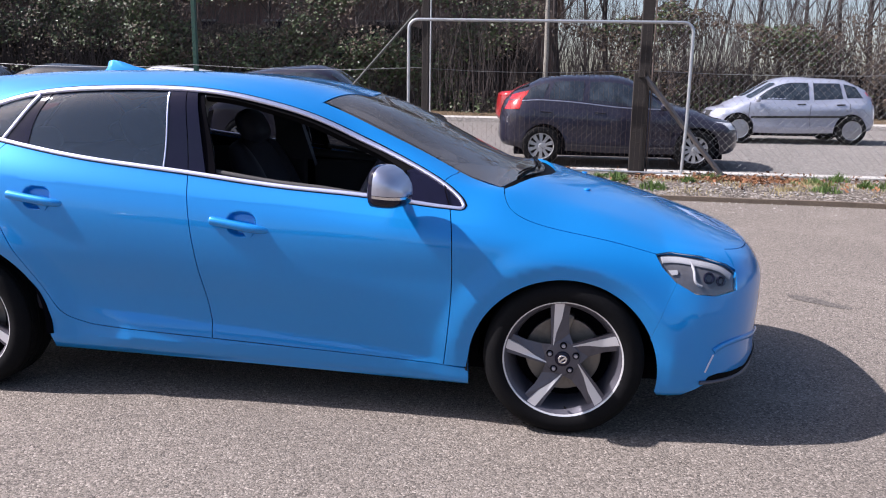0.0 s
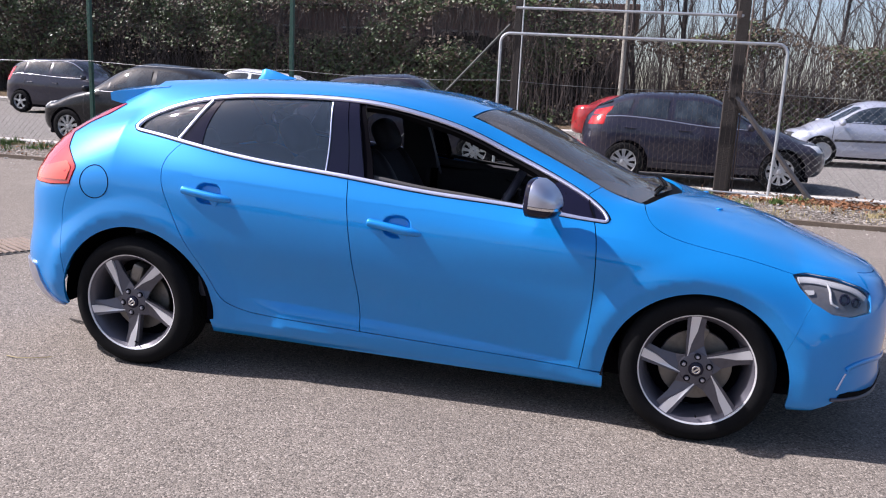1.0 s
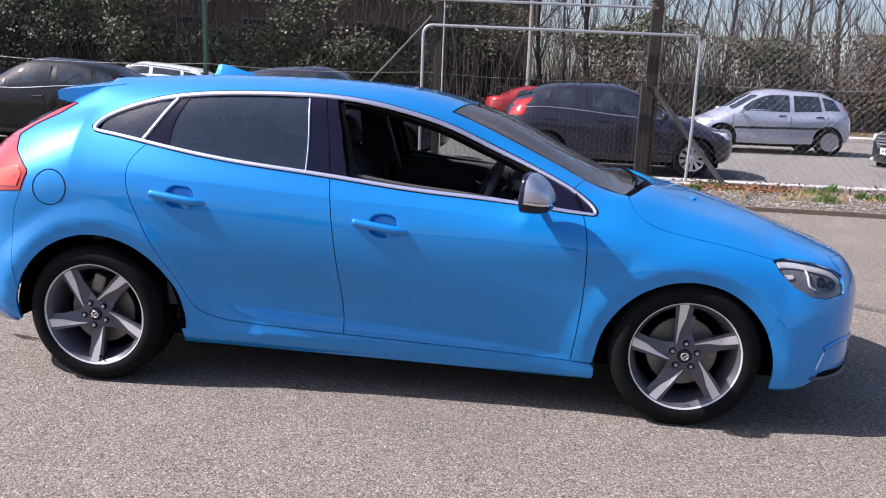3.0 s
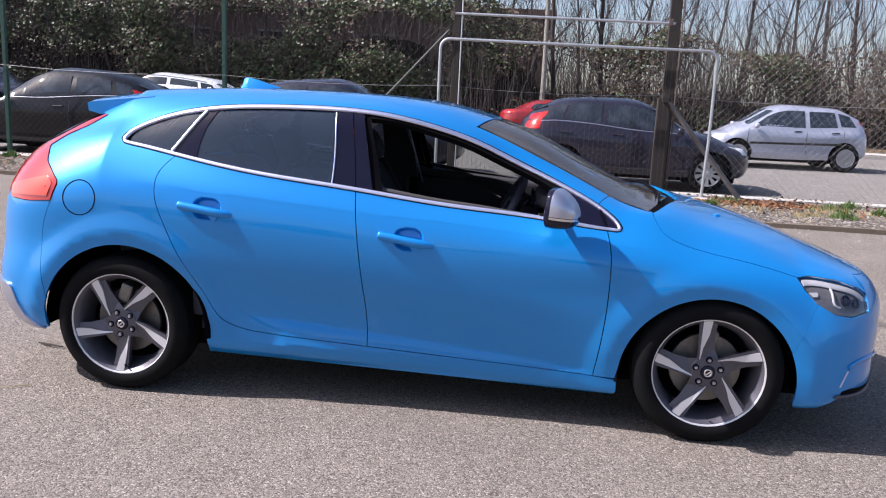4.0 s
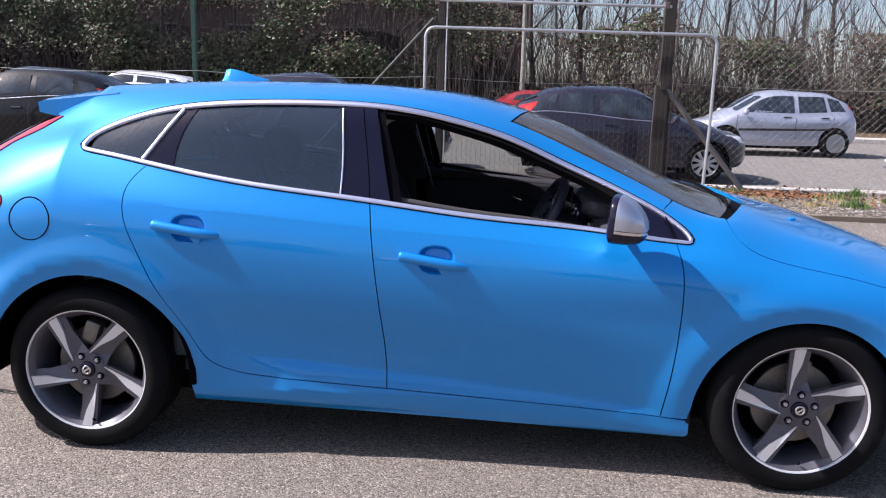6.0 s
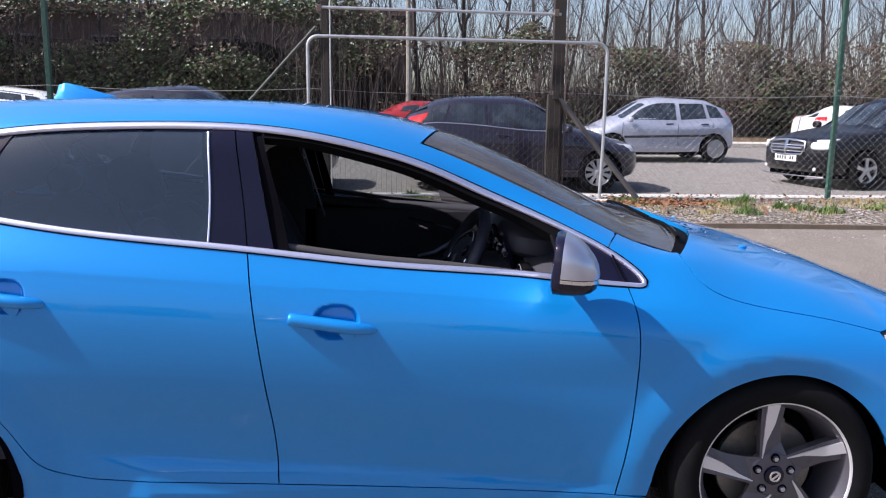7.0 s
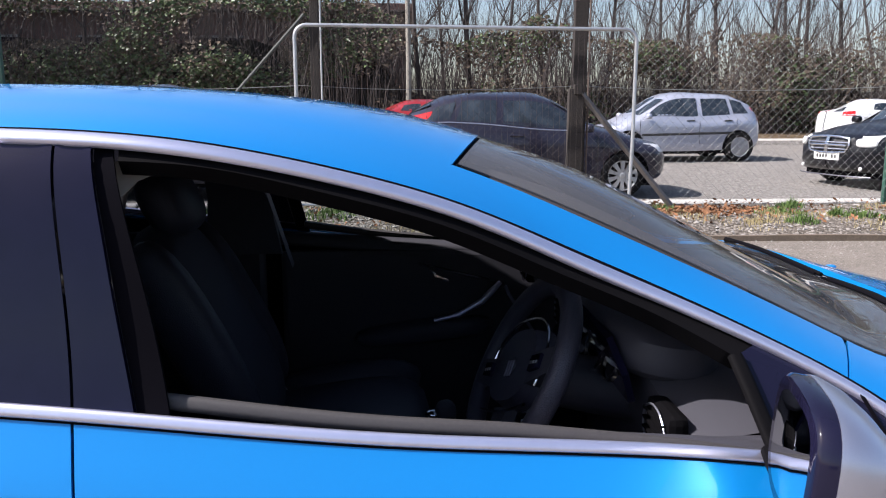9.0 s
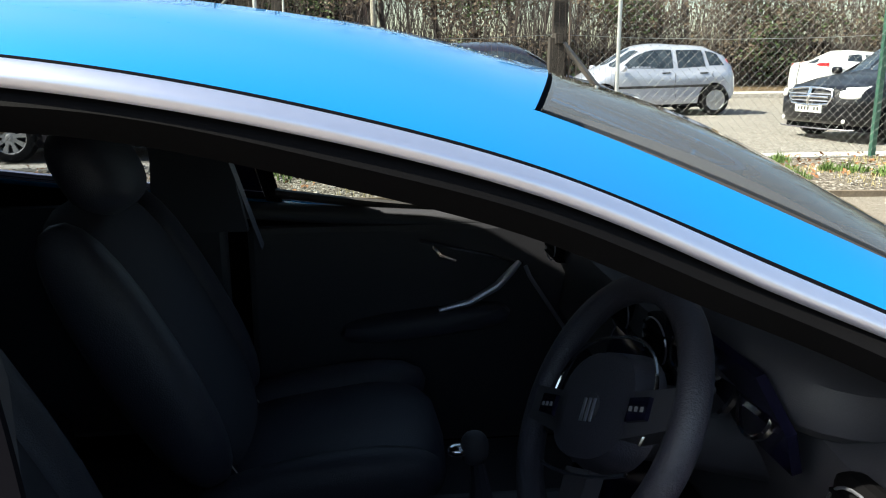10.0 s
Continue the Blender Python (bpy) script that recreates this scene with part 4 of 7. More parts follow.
# headlamps
LAMPWHITE = surface("lamp_white", (0.50, 0.50, 0.53), 0.35, grain=0.1)
for side in (-1, 1):
    bowl = skin_panel("headlamp", car_skin, lamp_uv[:-1], surface("lamp_bowl", (0.20, 0.195, 0.21), 0.35, metal=0.4, grain=0.3, grain_scale=60) if side < 0 else bpy.data.materials["lamp_bowl"], car, "grey headlamp bowl", out=-0.014, depth=0.004, gap=0.003, side=side, step=0.02)
    lens = skin_panel("lamp_lens", car_skin, lamp_uv[:-1], LAMPGLASS, bowl, "clear lamp cover", out=0.001, depth=0.004, gap=0.003, side=side, step=0.02)
    lens.visible_shadow = False
    for cx, cz, rr in ((1.875, 0.662, 0.026), (1.925, 0.648, 0.022)):
        ribbon("projector", car_skin, car_skin.uv(arc(cx, cz, rr * 0.7, 0, 350, 0.008)), 0.010, 0.004, GLOSSBLACK, bowl, side=side, out=-0.011, closed=True)
    ribbon("lamp_strip", car_skin, car_skin.uv(line([(1.69, 0.726), (1.74, 0.727), (1.84, 0.712), (1.935, 0.682), (1.965, 0.660)], 0.015)), 0.030, 0.004, LAMPWHITE, bowl, "pale upper light strip", side=side, out=-0.010)
    ribbon("lamp_blade", car_skin, car_skin.uv(line([(1.800, 0.722), (1.815, 0.69), (1.822, 0.645), (1.845, 0.632)], 0.012)), 0.009, 0.005, LAMPWHITE, bowl, "white lamp blade", side=side, out=-0.010)

# small white reflector at the rear of each lamp
for side in (-1, 1):
    skin_panel("lamp_reflector", car_skin, car_skin.uv(line([(1.715, 0.690), (1.750, 0.692), (1.752, 0.676), (1.727, 0.672), (1.715, 0.690)], 0.01, False))[:-1], LAMPWHITE, car, "small white lamp reflector", out=-0.008, depth=0.003, side=side, step=0.01)

# lower grille, splitter and its bright lip
for side in (-1, 1):
    skin_panel("air_intake", car_skin, join(np.array([[1.905, 1.84], [1.915, 2.02]]), on_row(2.12, 1.97, 2.12), on_row(2.34, 2.30, 2.70), on_row(1.78, 2.70, 1.96)), TRIM, car, "black air intake", out=0.003, depth=0.004, side=side)
    ribbon("splitter_lip", car_skin, join(np.array([[1.868, 1.72], [1.93, 1.745]]), on_row(1.76, 2.0, 2.70)), 0.013, 0.012, ALLOY_DARK, car, "dark grey splitter lip", side=side)
    ribbon("intake_blade", car_skin, line([(1.888, 2.20), (1.905, 2.50), (1.930, 2.82)], 0.05), 0.006, 0.005, SATIN, car, "bright intake edge", side=side)
    ribbon("bumper_crease", car_skin, line([(1.93, 2.95), (1.98, 3.10), (2.10, 3.20), (2.25, 3.16), (2.42, 3.05)], 0.03), 0.022, 0.008, PAINT, car, side=side)
    skin_panel("diffuser_corner", car_skin, join(np.array([[TAIL - 0.27, 1.0], [TAIL - 0.31, 1.2], [TAIL - 0.34, 1.6], [TAIL - 0.36, 2.1], [TAIL - 0.38, 2.65]]), on_row(2.8, TAIL - 0.41, TAIL - 0.70), on_row(0.95, TAIL - 0.70, TAIL - 0.30)), SATIN, car, "silver diffuser corner", out=0.010, depth=0.014, side=side)
    skin_panel("quarter_liner", car_skin, join(on_row(5.4, -1.375, TAIL - 0.60), on_row(8.3, TAIL - 0.40, -1.375)), HEADLINER, car, "dark quarter lining", out=-0.035, depth=0.006, side=side)
part("underbody", box((-1.75, -0.70, 0.19), (1.78, 0.70, 0.30), 0.03), GAP, car, "black underbody")
part("undertray", box((1.68, -0.62, 0.23), (2.0, 0.62, 0.27), 0.01), GAP, car, "black front undertray")
part("engine_block", box((1.02, -0.60, 0.30), (1.80, 0.60, 0.62), 0.05), GAP, car)

# spoiler and aerial fin
sp = bmesh.new()
ring = []
for w in np.linspace(-0.506, 0.506, 25):
    q = abs(w) / 0.506
    a = car_skin.at(car_skin.uv([(-1.34, min(abs(w), 0.50))], 1))[0]
    zf = 1.395 - 0.042 * q**2.6
    xe = -1.705 + 0.035 * q**4
    ze = 1.345 - 0.028 * q**3
    sec = [(-1.33, zf + 0.004), (-1.45, zf - 0.012 + 0.003), (xe + 0.03, ze + 0.004), (xe, ze - 0.005), (xe + 0.005, ze - 0.043), (xe + 0.075, ze - 0.058), (-1.50, zf - 0.062), (-1.33, zf - 0.035)]
    ring.append([sp.verts.new((x, w, z)) for x, z in sec])
for a, b in zip(ring, ring[1:]):
    for k in range(8):
        sp.faces.new((a[k], a[(k + 1) % 8], b[(k + 1) % 8], b[k]))
sp.faces.new(ring[0])
sp.faces.new(ring[-1][::-1])
bmesh.ops.recalc_face_normals(sp, faces=sp.faces[:])
part("spoiler", sp, PAINT, car, "blue roof spoiler", smooth=True, sharp=40)
fin = bmesh.new()
rings = []
for x, h, w in ((-0.86, 0.004, 0.006), (-0.92, 0.020, 0.022), (-0.985, 0.044, 0.030), (-1.035, 0.056, 0.028), (-1.06, 0.050, 0.024), (-1.075, 0.006, 0.026)):
    z = 1.428 + (x + 0.9) * 0.03
    rings.append([fin.verts.new((x, w * s, z + h * c)) for s, c in ((-1, -0.2), (-0.75, 0.35), (-0.25, 0.95), (0.25, 0.95), (0.75, 0.35), (1, -0.2))])
for a, b in zip(rings, rings[1:]):
    for k in range(5):
        fin.faces.new((a[k], a[k + 1], b[k + 1], b[k]))
fin.faces.new(rings[-1][::-1])
fin.faces.new(rings[0])
part("aerial_fin", fin, PAINT, car, "blue shark fin aerial", smooth=True, sharp=60)


# door handles, with key cover
def door_handle(x0, z0, x1, z1, side, parent):
    y = 0.882
    ts = (0.0, 0.012, 0.04, 0.10, 0.2, 0.3, 0.4, 0.5, 0.6, 0.7, 0.8, 0.88, 0.94, 0.98, 1.0)
    pts = [(x0 + (x1 - x0) * t, side * (y + 0.013 + 0.005 * math.sin(math.pi * t) - 0.012 * max(0, t - 0.8) / 0.2), z0 + (z1 - z0) * t) for t in ts]
    rad = [0.0150, 0.0175, 0.0185] + [0.0190] * 7 + [0.0170, 0.0160, 0.0140, 0.0115, 0.008]
    grip = part("door_handle", tube(pts, rad, 14), PAINT, parent, "body-coloured pull handle", smooth=True, sharp=60)
    t = 0.24
    cx, cz, cy = x0 + (x1 - x0) * t, z0 + (z1 - z0) * t, y + 0.013 + 0.005 * math.sin(math.pi * t)
    part("handle_seam", tube([(cx, side * (cy + 0.0172 * math.cos(a)), cz + 0.0172 * math.sin(a)) for a in np.linspace(0, 6.2832, 25)], 0.0009, 4, False), GAP, grip)
    kx, kz = x0 + (x1 - x0) * 0.66, z0 + (z1 - z0) * 0.66
    part("lock_cover", prism([(kx - 0.026, kz - 0.018), (kx + 0.024, kz - 0.016), (kx + 0.010, kz - 0.040), (kx - 0.004, kz - 0.042)], side * 0.860, side * 0.900), PAINT, grip)


for side in (-1, 1):
    door_handle(-1.030, 0.896, -0.782, 0.862, side, car)
    door_handle(-0.123, 0.821, 0.126, 0.785, side, car)

# mirrors
def mirror_form(grow=1.0):
    """A tall rounded wedge, open towards the tail: sections from the glass to the nose."""
    bm = bmesh.new()
    rings = []
    for x, a, b, zc in ((-0.046, 0.095, 0.076, 0.002), (-0.040, 0.102, 0.082, 0.0), (-0.015, 0.104, 0.081, -0.001), (0.012, 0.101, 0.074, -0.006), (0.038, 0.092, 0.062, -0.014), (0.058, 0.076, 0.047, -0.021), (0.072, 0.053, 0.030, -0.026), (0.078, 0.022, 0.012, -0.030)):
        ring = []
        for k in range(32):
            th = 2 * math.pi * k / 32
            c, s = math.cos(th), math.sin(th)
            ring.append(bm.verts.new((x, grow * a * math.copysign(abs(c) ** 0.62, c), zc + grow * b * math.copysign(abs(s) ** 0.62, s))))
        rings.append(ring)
    for p, q in zip(rings, rings[1:]):
        for k in range(32):
            bm.faces.new((p[k], p[(k + 1) % 32], q[(k + 1) % 32], q[k]))
    bm.faces.new(rings[0][::-1])
    bm.faces.new(rings[-1])
    bmesh.ops.recalc_face_normals(bm, faces=bm.faces[:])
    return bm


MIRROR = surface("mirror_silver", (0.85, 0.86, 0.87), 0.02, metal=1.0)
for side in (-1, 1):
    face = pose(0.648, side * 0.985, 0.996, 0, 4, side * 15)

    def shell(x_lo, z_lo, z_hi, grow, name, material, label, parent):
        bm = mirror_form(grow)
        for co, no in (((0, 0, z_lo), (0, 0, -1)), ((0, 0, z_hi), (0, 0, 1)), ((x_lo, 0, 0), (-1, 0, 0))):
            bmesh.ops.bisect_plane(bm, geom=bm.verts[:] + bm.edges[:] + bm.faces[:], plane_co=co, plane_no=no, clear_outer=True)
            bmesh.ops.holes_fill(bm, edges=bm.edges[:])
        bmesh.ops.transform(bm, matrix=face, verts=bm.verts[:])
        return part(name, bm, material, parent, label, smooth=True, sharp=50)
    mir = shell(-0.08, -0.2, 0.2, 0.985, "door_mirror", GLOSSBLACK, "black mirror housing with a silver cap", car)
    shell(-0.022, -0.024, 0.2, 1.0, "mirror_cap", SATIN, "satin silver mirror cap", mir)
    shell(-0.022, -0.036, -0.0262, 0.998, "repeater_strip", CHROME, "silver indicator strip", mir)
    oval = [(0.086 * math.copysign(abs(math.cos(a)) ** 0.6, math.cos(a)), 0.066 * math.copysign(abs(math.sin(a)) ** 0.6, math.sin(a))) for a in np.linspace(0, 6.2832, 29)[:-1]]
    bm = bmesh.new()
    shells = [[bm.verts.new((-0.0045 * (1 - k * k), k * p, k * q)) for p, q in oval] for k in (1.0, 0.8, 0.55, 0.3)]
    for p, q in zip(shells, shells[1:]):
        for k in range(28):
            bm.faces.new((p[k], p[(k + 1) % 28], q[(k + 1) % 28], q[k]))
    bm.faces.new(shells[-1])
    bm.faces.new([bm.verts.new((0.004, v.co.y, v.co.z)) for v in shells[0]][::-1])
    bmesh.ops.recalc_face_normals(bm, faces=bm.faces[:])
    bmesh.ops.transform(bm, matrix=face @ Matrix.Translation((-0.0455, 0, 0)), verts=bm.verts[:])
    part("mirror_glass", bm, MIRROR, mir, "convex mirror glass", smooth=True, sharp=60)
    part("mirror_arm", tube([(0.630, side * 0.92, 0.934), (0.645, side * 0.87, 0.932), (0.662, side * 0.825, 0.93)], [0.014, 0.014, 0.016], 10, flat=0.7), TRIM, mir, smooth=True)


# wheels
def wheel(x, side, turn):
    hub = part("wheel", lathe([(0.236, 0.0), (0.240, 0.006), (0.232, 0.014), (0.222, 0.030), (0.208, 0.075), (0.204, 0.17), (0.235, 0.19), (0.228, 0.19), (0.196, 0.17), (0.200, 0.07), (0.212, 0.030), (0.224, 0.010), (0.236, 0.0)], 72), ALLOY_DARK, car, "five-spoke anthracite alloy wheel", smooth=True, sharp=30)
    hub.matrix_world = pose(x, side * (NEAR - 0.012), HUB, 0, 0, 0 if side < 0 else 180)
    prof = [(0.232, 0.002), (0.240, -0.006), (0.262, -0.013), (0.285, -0.011), (0.302, 0.0), (0.312, 0.016)]
    for y in (0.030, 0.075, 0.115, 0.160):
        prof += [(0.318, y - 0.006), (0.318, y), (0.309, y + 0.002), (0.309, y + 0.009), (0.318, y + 0.011)]
    prof += [(0.318, 0.190), (0.312, 0.204), (0.300, 0.216), (0.262, 0.226), (0.236, 0.20)]
    part("tyre", lathe(prof, 72), RUBBER, hub, "black low-profile tyre", smooth=True, sharp=50)
    part("rim_edge", lathe([(0.2315, 0.003), (0.2330, -0.002), (0.2375, -0.004), (0.2415, 0.000), (0.2400, 0.007)], 72), ALLOY_CUT, hub, "machined rim edge", smooth=True)
    part("brake_disc", lathe([(0.05, 0.085), (0.150, 0.085), (0.152, 0.087), (0.152, 0.105), (0.05, 0.105)], 48), IRON, hub, "worn brake disc", smooth=True, sharp=40)
    part("brake_back", lathe([(0.001, 0.14), (0.200, 0.14)], 40), GAP, hub)
    part("caliper", box((-0.045, 0.045, 0.105), (0.045, 0.12, 0.165), 0.012, pose(0, 0, 0, 0, -70, 0).to_3x3()), IRON, hub)
    dark = [(-0.064, 0.232), (0.016, 0.232), (0.012, 0.16), (0.020, 0.10), (0.040, 0.055), (0.0, 0.02), (-0.048, 0.045), (-0.054, 0.10), (-0.058, 0.16)]
    cutf = [(-0.047, 0.233), (-0.008, 0.233), (-0.015, 0.165), (-0.032, 0.105), (-0.0385, 0.052), (-0.0415, 0.052), (-0.0435, 0.105), (-0.0455, 0.165)]
    for k in range(5):
        m = pose(0, 0, 0, 0, turn + 72 * k, 0)
        bm = prism(dark, 0.018, 0.055)
        for v in bm.verts:
            rr = math.hypot(v.co.x, v.co.z)
            if v.co.y < 0.03:
                v.co.y = 0.022 - 0.012 * max(0, (rr - 0.10) / 0.13) - 0.004 * (rr < 0.07)
                if v.co.x > -0.01 and rr > 0.09:
                    v.co.y += 0.012
            else:
                v.co.x = -0.022 + (v.co.x + 0.022) * 0.8
        bmesh.ops.transform(bm, matrix=m, verts=bm.verts[:])
        part("spoke", bm, ALLOY_DARK, hub)
        bm = prism(cutf, 0.012, 0.030)
        for v in bm.verts:
            rr = math.hypot(v.co.x, v.co.z)
            v.co.y = (0.0185 if v.co.y < 0.02 else 0.034) - 0.0125 * max(0, (rr - 0.10) / 0.13) - 0.002 * (rr < 0.07)
        bmesh.ops.transform(bm, matrix=m, verts=bm.verts[:])
        part("spoke_face", bm, ALLOY_CUT, hub, "bright machined spoke face")
        a = radians(90 - (turn + 72 * k))
        n = part("wheel_nut", lathe([(0.001, 0.006), (0.007, 0.006), (0.0085, 0.009), (0.009, 0.020)], 6, (0.054 * math.cos(a), 0.0, 0.054 * math.sin(a))), SATIN, hub, "bright wheel nut")
        part("nut_well", lathe([(0.0095, 0.014), (0.014, 0.0135), (0.0145, 0.022)], 14, (0.054 * math.cos(a), 0.0, 0.054 * math.sin(a))), GAP, hub)
    part("hub_plate", lathe([(0.001, 0.014), (0.038, 0.014), (0.066, 0.018), (0.072, 0.024), (0.072, 0.05)], 40), ALLOY_DARK, hub, smooth=True, sharp=30)
    part("centre_cap", lathe([(0.001, 0.004), (0.020, 0.004), (0.029, 0.007), (0.031, 0.011), (0.031, 0.016)], 32), GLOSSBLACK, hub, "black centre cap", smooth=True, sharp=30)
    bm = lathe([(0.011, 0.003), (0.0125, 0.0015), (0.0165, 0.0015), (0.018, 0.003)], 28)
    add_box(bm, (-0.018, 0.001, -0.0035), (0.018, 0.004, 0.0035), 0, pose(0, 0, 0, 0, -38, 0).to_3x3())
    part("cap_ring", bm, CHROME, hub)
    part("valve", tube([(0.02, 0.012, -0.208), (0.016, 0.0, -0.196)], 0.0035, 6), TRIM, hub)


for x in (FRONT, REAR):
    for side in (-1, 1):
        wheel(x, side, 2 if x > 0 else 46)
        cx, cz, r = F_ARCH if x > 0 else R_ARCH
        n = 40
        verts, faces = [], []
        for k in range(n + 1):
            a = radians(-5 + 190 * k / n)
            for rr, y in ((r + 0.002, 0.868), (r + 0.02, 0.85), (r + 0.03, 0.55)):
                verts.append((cx + rr * math.cos(a), side * y, cz + rr * math.sin(a)))
        for k in range(n):
            for j in range(2):
                faces.append((3 * k + j, 3 * k + j + 1, 3 * k + j + 4, 3 * k + j + 3))
        mesh_part("arch_liner", verts, faces, GAP, car, "black wheel arch liner", smooth=True)
        part("arch_wall", prism([(cx + (r + 0.03) * math.cos(radians(a)), cz + (r + 0.03) * math.sin(radians(a))) for a in range(-4, 187, 10)], side * 0.56, side * 0.55), GAP, car)

# wipers, washer jets, screen sticker
def wiper(ws, side, ahead):
    """An arm and blade lying along the foot of the screen."""
    run = car_skin.at(car_skin.uv([(1.012 + 0.165 * (1 - (w / 0.66) ** 2) + a, w) for w, a in zip(ws, ahead)], 1))
    arm = part("wiper", tube([(p[0], side * p[1], p[2] + 0.003) for p in run], [0.005] * (len(run) - 1) + [0.008], 6), TRIM, car, "black wiper arm", smooth=True)
    part("blade", tube([(p[0] - 0.016, side * p[1], p[2] + 0.005) for p in run[:-1]], 0.0035, 5), GAP, arm)


wiper((0.06, 0.16, 0.26, 0.36, 0.44, 0.52), -1, (-0.02, -0.015, -0.01, 0.0, 0.012, 0.03))
wiper((0.02, 0.10, 0.20, 0.30, 0.38, 0.46), 1, (0.0, 0.0, 0.0, 0.008, 0.018, 0.035))
for y in (-0.36, 0.36):
    part("washer_jet", blob((0.016, 0.012, 0.006), (1.40, y, car_skin.at(car_skin.uv([(1.40, 0.36)], 1))[0][2] + 0.002), 2.2, None, 10, 6), PAINT, car)


# ---- cabin of the blue car ----
part("cabin_floor", box((-1.3, -0.70, 0.26), (0.95, 0.70, 0.33), 0.02), CABIN, car, "black carpet floor")
part("centre_tunnel", box((-0.9, -0.11, 0.30), (0.75, 0.11, 0.52), 0.03), CABIN, car, "black centre console")
part("firewall", box((0.86, -0.74, 0.25), (0.98, 0.74, 0.86), 0.03), GAP, car)
part("rear_bulkhead", box((-1.42, -0.70, 0.28), (-1.34, 0.70, 0.98), 0.02), CABIN, car)
part("parcel_shelf", box((-1.75, -0.60, 0.97), (-1.30, 0.60, 1.00), 0.008), CABIN, car)


def seat(y, name, label, head, back=0.0, nod=0.0):
    tilt = pose(0, 0, 0, 0, -27, 0).to_3x3()
    cushion = part(name, blob((0.27, 0.255, 0.095), (0.06 - back, y, 0.47), 3.2, pose(0, 0, 0, 0, -8, 0).to_3x3(), 24, 12), LEATHER, car, label, smooth=True, sharp=80)
    for s in (-1, 1):
        part("bolster", blob((0.25, 0.05, 0.075), (0.06 - back, y + s * 0.235, 0.515), 2.6, pose(0, 0, 0, 0, -8, 0).to_3x3(), 16, 10), LEATHER, cushion, smooth=True, sharp=80)
        part("back_bolster", blob((0.075, 0.055, 0.29), (-0.262 - back, y + s * 0.225, 0.80), 2.6, tilt, 16, 12), LEATHER, cushion, smooth=True, sharp=80)
        seam = [(-0.135 - back - 0.27 * t + 0.03, y + s * 0.175, 0.53 + 0.47 * t) for t in np.linspace(0, 1, 8)]
        part("stitching", tube(seam, 0.0016, 4), STITCH, cushion, "pale contrast stitching")
    part("backrest", blob((0.085, 0.235, 0.325), (-0.275 - back, y, 0.785), 3.0, tilt, 24, 14), FABRIC, cushion, smooth=True, sharp=80)
    part("headrest", blob((0.062, 0.138, 0.100), (-0.48 - back + nod, y, head), 2.8, tilt, 20, 12), LEATHER, cushion, smooth=True, sharp=80)
    for s in (-1, 1):
        part("headrest_post", tube([(-0.475 - back + nod, y + s * 0.06, 1.10), (-0.43 - back + nod / 2, y + s * 0.06, 1.0)], 0.006, 6), CHROME, cushion)


seat(-0.37, "driver_seat", "black leather and cloth front seat, slid back", 1.150, 0.20)
seat(0.37, "passenger_seat", "black leather and cloth front seat", 1.135, 0.07, 0.11)
bench = part("rear_bench", blob((0.26, 0.62, 0.10), (-0.82, 0, 0.46), 4.0, None, 28, 10), LEATHER, car, "black rear bench seat", smooth=True, sharp=80)
part("bench_back", blob((0.09, 0.62, 0.30), (-1.10, 0, 0.76), 4.0, pose(0, 0, 0, 0, -22, 0).to_3x3(), 28, 12), LEATHER, bench, smooth=True, sharp=80)
for y in (-0.36, 0.36):
    part("rear_headrest", blob((0.045, 0.12, 0.06), (-1.215, y, 1.09), 2.8, pose(0, 0, 0, 0, -22, 0).to_3x3(), 16, 10), LEATHER, bench, smooth=True, sharp=80)

